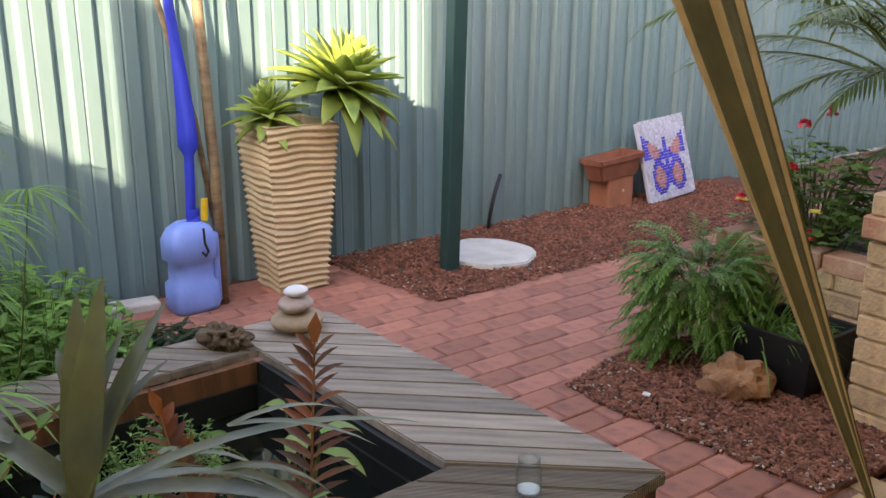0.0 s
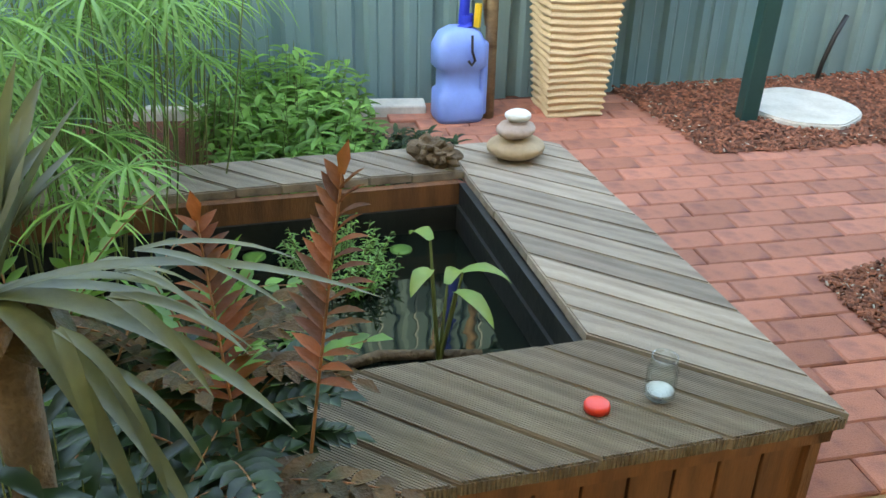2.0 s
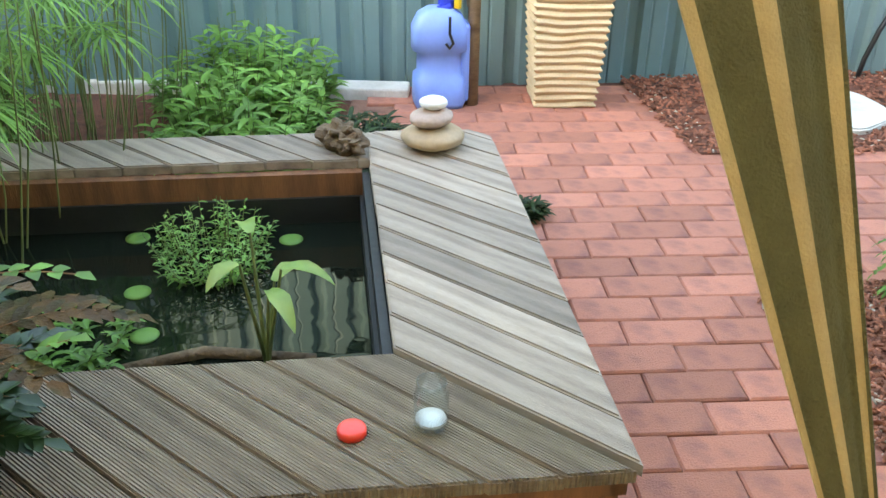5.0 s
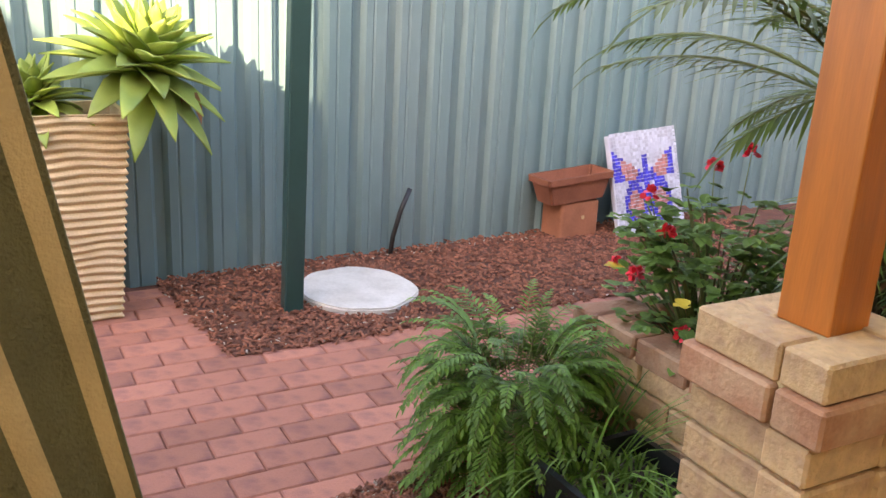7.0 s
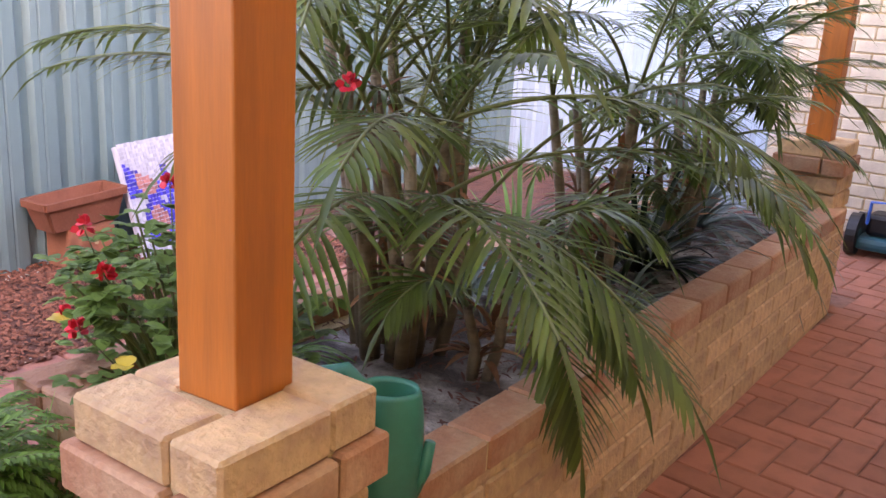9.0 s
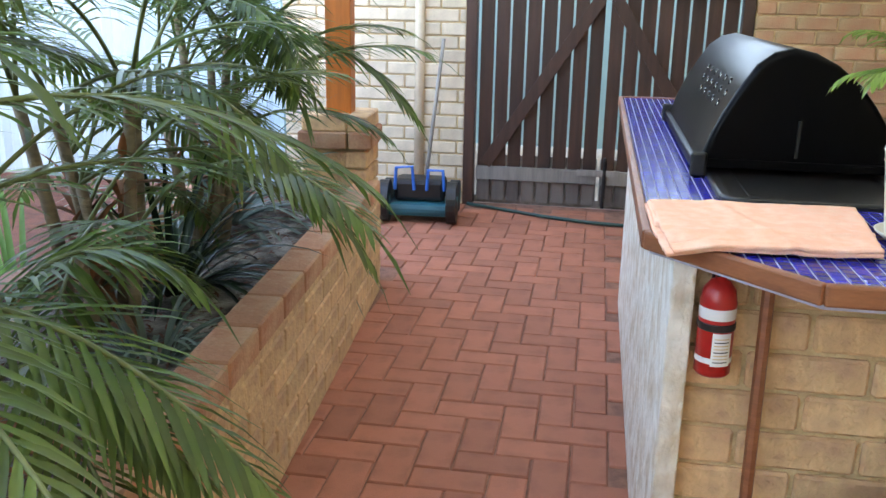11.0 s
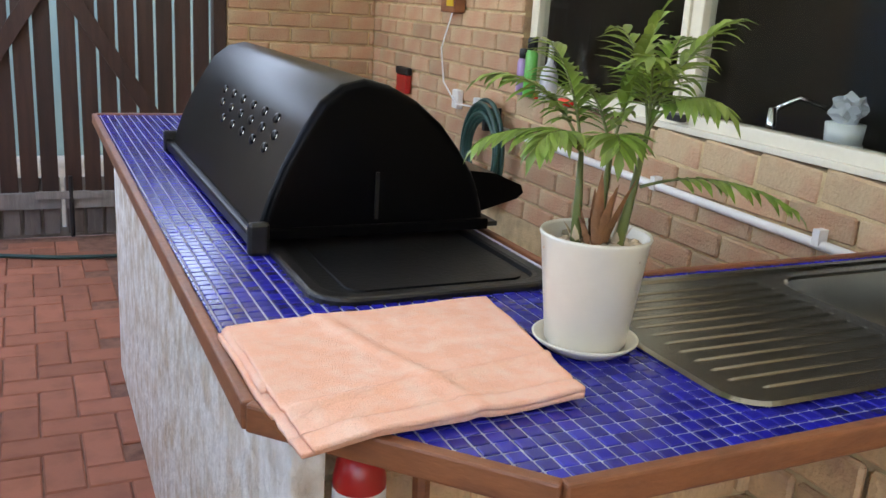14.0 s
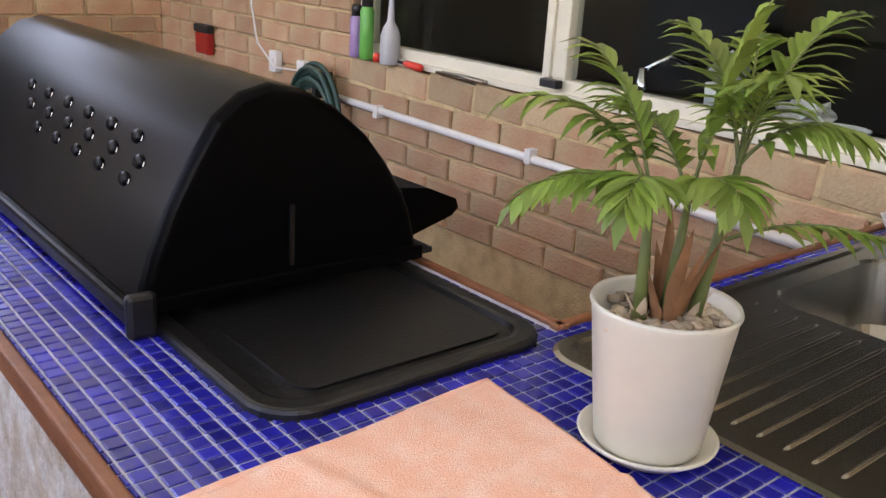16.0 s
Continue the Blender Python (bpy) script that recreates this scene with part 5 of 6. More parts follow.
fishbone(pose(-1.7, -0.15, 0.2), 14, 0.6, M["fern_leaf"], "green fern between staghorn and sedge", 9, 0, 6.2, 0.7, 1.35, 0.07, 1.0)
leafy(Matrix.Translation(deck_at(0.25, 1.75, 0.0)), 150, 0.42, 0.6, 0.1, M["shade_dark_leaf"], "leafy undergrowth by the pond, deep shade in its dark colour", 11)
leafy(Matrix.Translation(deck_at(-0.12, 1.5, -0.03)), 120, 0.3, 0.45, 0.1, M["shade_dark_leaf"], "leafy undergrowth at the deck front, deep shade in its dark colour", 12)

# filler foliage; its near-black colour stands for the shade beneath the staghorn
leafy(pose(-1.02, -0.02, 0.0), 200, 0.26, 0.84, 0.1, M["shade_dark_leaf"], "tall leafy undergrowth round the staghorn, deep shade in its dark colour", 51)
leafy(pose(-0.98, 0.3, 0.0), 110, 0.18, 0.42, 0.1, M["shade_dark_leaf"], "glossy undergrowth against the deck side, deep shade in its dark colour", 52)
sg = thing("staghorn_fern", pose(-1.02, 0.05, 0.0), "staghorn fern with long arching olive fronds on a stump", "fern")
for az, el, L, w, dr in ((1.45, 0.45, 0.46, 0.024, 0.8), (1.2, 0.3, 0.40, 0.036, 1.1), (1.75, 0.25, 0.34, 0.024, 1.3), (1.9, 1.15, 0.26, 0.044, 0.5), (2.4, 1.3, 0.27, 0.05, 0.4), (2.9, 1.05, 0.28, 0.042, 0.7), (0.8, 0.25, 0.36, 0.032, 2.0), (3.8, 0.7, 0.3, 0.04, 1.0), (1.0, -0.1, 0.4, 0.03, 1.4), (2.1, 0.2, 0.3, 0.028, 1.2)):
    V, F = [], []
    d = circle_dir(az, el)
    blade(V, F, (0, 0, 0.87), d, L, w, dr, 10, 0.12, "strap")
    tip = Vector((0, 0, 0.87)) + d * L * 0.42 + Vector((0, 0, -0.02))
    for q in (-0.3, 0.28):
        blade(V, F, tip, circle_dir(az + q, el - 0.2), L * 0.42, w * 0.55, dr, 6, 0.12, "strap")
    raw("antler_frond", V, F, M["stag_leaf"], sg)
for k in range(7):
    V, F = [], []
    blade(V, F, (0, 0, 0.85), circle_dir(0.9 * k, 0.3), 0.1, 0.08, 1.4, 6, 0.1, "oval")
    raw("shield_frond", V, F, M["brown_fern"], sg, "dry brown shield frond")
part("stump", tube([(0, 0, 0), (0.01, 0.0, 0.45), (0, 0.01, 0.87)], [0.035, 0.025, 0.03], 12), M["bark_wood"], sg, smooth=True)

# pond plants
wp = thing("water_arum", Matrix.Translation(deck_at(0.62, 0.66, 0.1)), "pale green arum leaves rising from the pond", "water plant")
for k, (az, L) in enumerate(((2.7, 0.16), (0.6, 0.17), (1.5, 0.15), (-0.6, 0.12), (3.6, 0.12))):
    V, F, SV, SF = [], [], [], []
    t = Vector((0.05 * math.cos(az), 0.05 * math.sin(az), 0.2 + 0.03 * k))
    rod(SV, SF, [Vector((0, 0, 0)), t * 0.6, t], 0.006)
    blade(V, F, t, circle_dir(az, 0.45), L * 0.85, 0.052, 1.3, 7, 0.2, "lance")
    lf = raw("leaf", V, F, M["parlor_leaf"], wp)
    raw("stalk", SV, SF, M["stem"], lf)
leafy(Matrix.Translation(deck_at(1.1, 0.82, 0.1)), 110, 0.19, 0.2, 0.024, M["soft_leaf"], "fine green water weed in the pond", 21, "water_weed", "water plant")
leafy(Matrix.Translation(deck_at(0.7, 1.15, 0.1)), 50, 0.2, 0.1, 0.04, M["fern_leaf"], "creeping water plants at the pond edge", 22, "water_weed", "water plant")
for k, (u, v) in enumerate(((0.75, 0.95), (1.2, 0.62), (0.6, 0.95), (0.95, 1.0), (1.25, 1.05))):
    lp = part("lily_pad", lathe([(0.0, 0.004), (0.02, 0.005), (0.034, 0.003), (0.034, 0.0)][::-1], 18), M["soft_leaf"], smooth=True)
    lp.matrix_basis = DECK @ pose(u, v, 0.1155)
    tagged(lp, "small round green lily pad on the pond", "lily pad", "lily pads")
lg = part("sunken_log", tube([deck_at(0.62, 0.55, 0.115), deck_at(0.66, 0.8, 0.122), deck_at(0.6, 1.05, 0.118)], [0.012, 0.016, 0.01], 9), M["bark_wood"], smooth=True)
tagged(lg, "thin grey branch floating on the pond", "branch")

# hanging striped canvas
hm = thing("hanging_canvas", pose(0, 0, 0), "hanging olive canvas hammock end with tan stripes", "hammock")
A0, A1 = Vector((-1.518, 1.063, 2.3)), Vector((-0.967, 1.652, 0.30))
axis = (A1 - A0).normalized()
wide = Vector((-0.116, 0.99, 0)).normalized()
wide = (wide - axis * wide.dot(axis)).normalized()
nrm = axis.cross(wide)
bands = [(-0.5, -0.41, 1), (-0.41, -0.08, 0), (-0.08, 0.05, 1), (0.05, 0.35, 0), (0.35, 0.46, 1), (0.46, 0.5, 0)]
bm = bmesh.new()
for a, b, stripe in bands:
    cols = []
    for q in [a + (b - a) * i / 6 for i in range(7)]:
        col = []
        for k in range(41):
            t = k / 40
            w = 0.39 - 0.375 * t
            fold = (0.010 * math.sin(q * 9 + 1.0 + t) + 0.003 * math.sin(q * 31 + 4 * t)) * (1 - 0.6 * t)
            edge = q * w
            col.append((A0.lerp(A1, t) + wide * edge + nrm * fold, t))
        cols.append(col)
    vs = [[bm.verts.new(c) for c, _ in col] for col in cols]
    for i in range(6):
        for k in range(40):
            fc = bm.faces.new((vs[i][k], vs[i + 1][k], vs[i + 1][k + 1], vs[i][k + 1]))
            fc.material_index = stripe
bmesh.ops.remove_doubles(bm, verts=bm.verts, dist=0.0005)
cl = part("canvas", bm, [M["canvas"], M["canvas_stripe"]], hm, smooth=True)
so = cl.modifiers.new("thick", "SOLIDIFY")
so.thickness = 0.003
part("hanging_cord", tube([A0 + Vector((0, 0, -0.02)), (-1.54, 1.04, 2.45)], 0.008), M["canvas_stripe"], hm)
part("end_cord", tube([A1, A1 + axis * 0.1, A1 + axis * 0.14 + Vector((0, 0, -0.1))], 0.008), M["canvas_stripe"], hm)

def rrect(x0, x1, y0, y1, r, n=7):
    out = []
    for cx, cy, a0 in ((x1 - r, y0 + r, -90), (x1 - r, y1 - r, 0), (x0 + r, y1 - r, 90), (x0 + r, y0 + r, 180)):
        for i in range(n + 1):
            a = radians(a0 + 90 * i / n)
            out.append((cx + r * math.cos(a), cy + r * math.sin(a)))
    return out


# ---- barbecue ----
bq = thing("barbecue", pose(0, 0, 0), "black built-in barbecue with vented roll hood", "barbecue")
bm = bmesh.new()
last = None
for g, z in ((0.0, 0.93), (0.0, 0.953), (0.002, 0.957), (0.006, 0.959), (0.022, 0.959), (0.028, 0.957), (0.032, 0.950), (0.045, 0.9495)):
    ring = [bm.verts.new((x, y, z)) for x, y in rrect(-0.53 + g, -0.092 - g, 4.475 + g, 6.0 - g, 0.065 - 0.7 * g)]
    if last:
        for i in range(len(ring)):
            bm.faces.new((last[i], last[(i + 1) % len(ring)], ring[(i + 1) % len(ring)], ring[i]))
    else:
        bm.faces.new(ring[::-1])
    last = ring
bm.faces.new(last)
part("base_frame", bm, M["plate"], bq, smooth=False)
bm = prism(rrect(-0.462, -0.138, 4.525, 5.95, 0.03), 0.9497, 0.9535)
part("hotplate", bm, M["plate"], bq, "greasy black hotplate")
PROF = [(-0.546, 0.985), (-0.525, 1.05), (-0.501, 1.105), (-0.468, 1.165), (-0.433, 1.22), (-0.395, 1.25), (-0.35, 1.261), (-0.30, 1.25), (-0.245, 1.222), (-0.19, 1.178), (-0.152, 1.132), (-0.118, 1.082), (-0.102, 1.045), (-0.092, 1.01), (-0.088, 0.992)]
Y0, Y1 = 4.80, 5.80
bm = bmesh.new()
rings = []
for y, s in ((Y0, 0.985), (Y0 - 0.008, 0.992), (Y0 + 0.006, 1.0), (Y1 - 0.006, 1.0), (Y1 + 0.008, 0.992), (Y1, 0.985)):
    rings.append([bm.verts.new((-0.306 + (x + 0.306) * s, y, 0.985 + (z - 0.985) * s)) for x, z in PROF])
for a, b in zip(rings[1:], rings[2:-1]):
    for i in range(len(PROF) - 1):
        bm.faces.new((a[i], a[i + 1], b[i + 1], b[i]))
for ring in (rings[1], rings[-2]):
    bm.faces.new(ring)
for v in list(rings[0]) + list(rings[-1]):
    bm.verts.remove(v)
bmesh.ops.recalc_face_normals(bm, faces=bm.faces)
hood = part("hood", bm, M["hood"], bq, "black enamel roll hood")
bv = hood.modifiers.new("round", "BEVEL")
bv.width, bv.segments, bv.limit_method, bv.angle_limit = 0.042, 5, "ANGLE", radians(50)
for p in hood.data.polygons:
    p.use_smooth = len(p.vertices) == 4
part("hood_rim", bbox(-0.555, -0.08, Y0 - 0.012, Y0 + 0.012, 0.968, 0.99, bev=0.003), M["hood"], bq)
part("front_channel", bbox(-0.563, -0.541, Y0 - 0.02, Y1 + 0.03, 0.955, 0.984, bev=0.007), M["hood"], bq)
for y in (Y0 - 0.025, Y1 + 0.03):
    part("hinge_bracket", bbox(-0.57, -0.53, y - 0.009, y + 0.009, 0.946, 1.008, bev=0.007), M["plate"], bq)
part("end_slot", bbox(-0.325, -0.318, Y0 - 0.013, Y0 - 0.006, 1.0, 1.09), M["plate"], bq)
bm = bmesh.new()
tri = [(-0.12, 1.085), (-0.06, 1.078), (0.002, 1.052), (0.008, 1.036), (-0.005, 1.024), (-0.1, 0.998)]
a = [bm.verts.new((x, Y0 + 0.01, z)) for x, z in tri]
b = [bm.verts.new((x, Y1 - 0.01, z)) for x, z in tri]
bm.faces.new(a)
bm.faces.new(b[::-1])
for i in range(6):
    bm.faces.new((a[i], b[i], b[(i + 1) % 6], a[(i + 1) % 6]))
bmesh.ops.recalc_face_normals(bm, faces=bm.faces)
part("hood_handle", bm, M["hood"], bq)
part("shelf_lip", bbox(-0.1, -0.055, Y0 - 0.005, Y1, 0.972, 0.982, bev=0.002), M["plate"], bq)
for r_, (t0, ys) in enumerate(((1.0, (4.97, 5.07, 5.17, 5.27, 5.37, 5.47)), (0.85, (4.93, 5.03, 5.13, 5.23, 5.33, 5.43)), (0.70, (4.95, 5.05, 5.15, 5.25, 5.35)))):
    for y in ys:
        k = t0 * 3.0
        i = int(k)
        x, z = (PROF[i][0] + (PROF[i + 1][0] - PROF[i][0]) * (k - i), PROF[i][1] + (PROF[i + 1][1] - PROF[i][1]) * (k - i))
        m = pose(x, y, z, 0, -68, 0) @ Matrix.Diagonal((1.05, 1.1, 0.9, 1))
        vt = part("vent_louvre", pebble(bmesh.new(), 0.0, 0, 0.0, 0.011, 0.018, 0.006, 0, 2), M["hood"], bq, smooth=True)
        vt.matrix_basis = m
        # tiny bright steel sliver stands in for the highlight at the louvre's end
        part("vent_slot", bbox(-0.004, 0.004, -0.0195, -0.0165, 0.0, 0.0025, bev=0.001), M["steel"], vt)

# ---- towel ----
tw = thing("hand_towel", pose(0, 0, 0), "peach terry towel folded double over the counter edge", "towel")
C00, C10, C11, C01 = Vector((-0.674, 4.05, 0)), Vector((-0.318, 4.07, 0)), Vector((-0.276, 4.412, 0)), Vector((-0.684, 4.388, 0))


def off_edge(p):
    n_ = Vector((-0.265, -0.25, 0)).normalized()
    return max(0.0, (p - Vector((-0.69, 4.19, 0))).dot(n_))


def towel_layer(name, z0, shift, grow):
    bm = bmesh.new()
    nu, nv = 110, 90
    g = []
    for j in range(nv + 1):
        row = []
        for i in range(nu + 1):
            u, v = i / nu, j / nv
            p = C00.lerp(C10, u).lerp(C01.lerp(C11, u), v) + shift * (1 - u) * 1.0
            z = z0 + 0.005 * noise.noise(Vector((p.x * 9, p.y * 9, z0 * 50))) + 0.0014 * noise.noise(Vector((p.x * 30, p.y * 30, 1))) 
            z += 0.0045 * math.exp(-((v - 0.22 - 0.1 * u) / 0.02) ** 2) + 0.003 * math.exp(-((u - 0.6 + 0.3 * v) / 0.03) ** 2)
            edge_band = 0.003 * math.exp(-((v - 0.1) / 0.012) ** 2)
            d = off_edge(p) - 0.02
            drop = 0.0
            if d > 0:
                drop = d * 0.22
                p = p - Vector((-0.265, -0.25, 0)).normalized() * d * 0.3
            row.append(bm.verts.new((p.x, p.y, z - edge_band - drop)))
        g.append(row)
    for j in range(nv):
        for i in range(nu):
            bm.faces.new((g[j][i], g[j][i + 1], g[j + 1][i + 1], g[j + 1][i]))
    ob = part(name, bm, M["towel"], tw, smooth=True)
    so = ob.modifiers.new("thick", "SOLIDIFY")
    so.thickness, so.offset = 0.007, 1
    return ob


towel_layer("lower_layer", 0.9515, Vector((-0.012, 0.002, 0)), 0)
towel_layer("upper_layer", 0.9605, Vector((0.0, -0.004, 0)), 0)
part("fold_edge", tube([C01.lerp(C11, q) + Vector((0, 0.002, 0.9585 + 0.002 * math.sin(9 * q))) for q in [i / 20 for i in range(21)]], 0.0075, 10), M["towel"], tw, smooth=True)
part("side_fold", tube([C00.lerp(C01, 0.42 + 0.58 * q) + Vector((0.0, 0.0, 0.9585)) for q in [i / 12 for i in range(13)]], 0.0075, 10), M["towel"], tw, smooth=True)

# ---- potted parlour palm ----
pt = thing("potted_palm", pose(-0.215, 4.228, 0.9495), "small parlour palm in a cream glazed pot", "potted plant")
part("saucer", lathe([(0.0, 0.0), (0.055, 0.0), (0.073, 0.014), (0.075, 0.018), (0.071, 0.018), (0.055, 0.006), (0.0, 0.006)], 48), M["ceramic"], pt, smooth=True)
part("pot", lathe([(0.0, 0.0065), (0.053, 0.0065), (0.057, 0.012), (0.0745, 0.158), (0.077, 0.164), (0.0755, 0.168), (0.071, 0.164), (0.068, 0.136), (0.0, 0.136)], 56), M["ceramic"], pt, "cream glazed tapered pot", smooth=True)
V, F = [], []
rr = random.Random(3)
bm = bmesh.new()
for k in range(170):
    q, a = 0.066 * math.sqrt(rr.random()), rr.random() * 6.3
    s = rr.uniform(0.004, 0.0085)
    pebble(bm, q * math.cos(a), q * math.sin(a), 0.143 + rr.uniform(0, 0.008), s * 1.4, s, s * 0.8, rr.random() * 180, 1, 0.2)
tagged(part("gravel_top", bm, M["gravel"], pt, smooth=True), kind="stuff")
STEMS = [((-0.026, 0.018, 0.275), (-0.022, 0.014)), ((0.006, -0.004, 0.27), (0.0, 0.0)), ((0.042, -0.03, 0.31), (0.022, -0.016))]
for top, foot in STEMS:
    mid = ((top[0] + foot[0]) / 2, (top[1] + foot[1]) / 2, 0.21)
    part("stem", tube([(foot[0], foot[1], 0.13), mid, top], [0.009, 0.006, 0.0035], 8), M["stem"], pt, smooth=True)
for st_, az, el, L, dr, leaf in (
        (3, -0.66, 0.45, 0.21, 1.0, 0.05), (2, -0.35, 1.3, 0.17, 1.2, 0.078), (2, -1.3, 1.1, 0.13, 1.8, 0.075), (2, 0.55, 1.3, 0.15, 1.4, 0.078),
        (2, -2.3, 1.3, 0.14, 1.7, 0.075), (2, 1.6, 1.35, 0.15, 1.5, 0.075), (1, -0.9, 1.45, 0.19, 1.0, 0.078), (1, 1.5, 1.2, 0.15, 1.6, 0.075), (1, -2.1, 1.05, 0.12, 1.9, 0.07),
        (0, 2.4, 1.2, 0.18, 1.8, 0.07), (0, 2.75, 0.7, 0.15, 1.4, 0.06), (0, -2.7, 0.95, 0.12, 1.8, 0.07), (0, 1.8, 1.35, 0.16, 1.4, 0.075)):
    V, F, SV, SF = [], [], [], []
    frond(V, F, STEMS[st_][0] if st_ < 3 else (0.04, -0.03, 0.235), circle_dir(az, el), L, 17, leaf, 0.0165, dr, 56, 0.95, 0.18, SV, SF, 0.0024, "lance", 0.4, 4)
    fo = raw("frond", V, F, M["parlor_leaf"], pt)
    raw("midrib", SV, SF, M["stem"], fo)
for k, (az, L) in enumerate(((2.2, 0.07), (-1.0, 0.12), (0.3, 0.1), (-2.2, 0.13), (1.2, 0.09), (-0.3, 0.08), (3.0, 0.06), (-1.7, 0.11), (0.8, 0.13), (2.7, 0.08))):
    V, F = [], []
    blade(V, F, (0.012 * math.cos(az), 0.012 * math.sin(az), 0.135), circle_dir(az, 1.3 + 0.02 * (k % 5)), L, 0.019, 0.35, 5, 0.35)
    raw("dry_sheath", V, F, M["dry_husk"], pt, "dry orange-brown leaf sheath")
for (tx, ty_, tz), (fx, fy) in STEMS:
    V, F = [], []
    for k in range(4):
        blade(V, F, (fx, fy, 0.135), circle_dir(1.6 * k + fx * 40, 1.25), rr.uniform(0.03, 0.06), 0.014, 0.5, 4, 0.3)
    raw("dry_sheath", V, F, M["gravel"] if fx else M["dry_husk"], pt, "papery dry sheath at the stem foot")

# ---- sink ----
sn = thing("sink", pose(0, 0, 0), "stainless steel sink with ribbed drainer", "sink")


bm = bmesh.new()
outer = rrect(-0.142, 0.93, 3.985, 4.47, 0.06)
rim = [bm.verts.new((x, y, 0.9502)) for x, y in outer]
top = [bm.verts.new((x, y, 0.9545)) for x, y in rrect(-0.136, 0.924, 3.991, 4.464, 0.056)]
ins = [bm.verts.new((x, y, 0.9545)) for x, y in rrect(-0.122, 0.91, 4.005, 4.45, 0.05)]
dip = [bm.verts.new((x, y, 0.9505)) for x, y in rrect(-0.115, 0.903, 4.012, 4.443, 0.046)]
bw = [bm.verts.new((x, y, 0.9503)) for x, y in rrect(0.31, 0.71, 4.075, 4.415, 0.07)]
n = len(rim)
for a, b in ((rim, top), (top, ins), (ins, dip), (dip, bw)):
    for i in range(n):
        bm.faces.new((a[i], a[(i + 1) % n], b[(i + 1) % n], b[i]))
last = bw
for z, g in ((0.945, 0.004), (0.83, 0.016), (0.795, 0.035), (0.785, 0.06)):
    nxt = [bm.verts.new((x, y, z)) for x, y in rrect(0.31 + g, 0.71 - g, 4.075 + g, 4.415 - g, 0.07)]
    for i in range(n):
        bm.faces.new((last[i], last[(i + 1) % n], nxt[(i + 1) % n], nxt[i]))
    last = nxt
bm.faces.new(last)
bmesh.ops.recalc_face_normals(bm, faces=bm.faces)
part("sink_body", bm, M["steel"], sn, smooth=False)
for k in range(12):
    y = 4.035 + 0.033 * k
    near = -0.10 + (0.03 if k < 1 else 0.0)
    bm = tube([(near, y, 0.9455), (near + 0.015, y, 0.949), (0.265, y, 0.949), (0.285, y, 0.9455)], 0.0042, 8)
    part("drainer_rib", bm, M["steel"], sn, smooth=True)
part("waste", lathe([(0.0, 0.787), (0.03, 0.787), (0.036, 0.7855)][::-1], 24, m=pose(0.51, 4.245, 0)), M["chrome"], sn, smooth=True)

# seedling tray
ty = thing("seedling_tray", pose(0.86, 4.40, 0.9495, 0, 0, 10), "clear plastic tray with herb seedlings and tag", "seedling tray")
part("tray", lathe([(0.0, 0.0), (0.06, 0.0), (0.085, 0.045), (0.082, 0.045), (0.058, 0.004), (0.0, 0.004)], 8), M["white_plastic"], ty)
part("tag", bbox(-0.035, 0.03, -0.062, -0.06, 0.03, 0.115), M["label_paper"], ty, "white and green plant tag")
part("tag_band", bbox(-0.035, 0.03, -0.0635, -0.0622, 0.09, 0.115), M["green_can"], ty)
V, F = [], []
for k in range(150):
    blade(V, F, (rr.uniform(-0.05, 0.05), rr.uniform(-0.05, 0.05), 0.01 + 0.05 * rr.random()), circle_dir(rr.random() * 6.3, rr.uniform(0.2, 1.4)), rr.uniform(0.02, 0.06), 0.008, 0.6, 3)
tagged(raw("seedlings", V, F, M["fern_leaf"], ty), kind="stuff")

# ---- extinguisher, stake, bucket ----
ex = thing("fire_extinguisher", pose(-0.555, 4.2, 0.672) @ Matrix.Diagonal((0.88, 0.88, 0.95, 1)), "small red fire extinguisher strapped under the counter", "fire extinguisher")
part("cylinder", lathe([(0.0, 0.0), (0.034, 0.0), (0.039, 0.006), (0.039, 0.155), (0.034, 0.18), (0.02, 0.197), (0.012, 0.2), (0.012, 0.212)], 32), M["red_paint"], ex, smooth=True)
part("white_band", lathe([(0.0394, 0.122), (0.0394, 0.145)], 32), M["label_paper"], ex, "white reflective band")
part("white_band", lathe([(0.0394, 0.03), (0.0394, 0.042)], 32), M["label_paper"], ex, "white reflective band")
part("strap", lathe([(0.0392, 0.098), (0.041, 0.1), (0.041, 0.112), (0.0392, 0.114)], 32), M["black_plastic"], ex, "black strap")
lb = bmesh.new()
pa, pb = [], []
for i in range(9):
    a = radians(-105 + 8 * i)
    pa.append(lb.verts.new((0.0396 * math.cos(a), 0.0396 * math.sin(a), 0.026)))
    pb.append(lb.verts.new((0.0396 * math.cos(a), 0.0396 * math.sin(a), 0.096)))
for i in range(8):
    lb.faces.new((pa[i], pa[i + 1], pb[i + 1], pb[i]))
lab = part("label", lb, M["label_paper"], ex, "white instruction label")
for k in range(8):
    tb = bmesh.new()
    z = 0.034 + 0.007 * k
    for i in range(6):
        a, a2 = radians(-98 + 8 * i), radians(-90 + 8 * i)
        q = [tb.verts.new((0.03985 * math.cos(w), 0.03985 * math.sin(w), h)) for w, h in ((a, z), (a2, z), (a2, z + 0.0022), (a, z + 0.0022))]
        tb.faces.new(q)
    part("text_bar", tb, M["mortar"] if k % 3 else M["black_plastic"], lab)
part("valve", bbox(-0.012, 0.014, -0.012, 0.012, 0.205, 0.225, bev=0.003), M["black_plastic"], ex)
part("lever", bbox(-0.012, 0.05, -0.006, 0.006, 0.224, 0.232, pose(0, 0, 0, 0, -6, -60)), M["black_plastic"], ex)
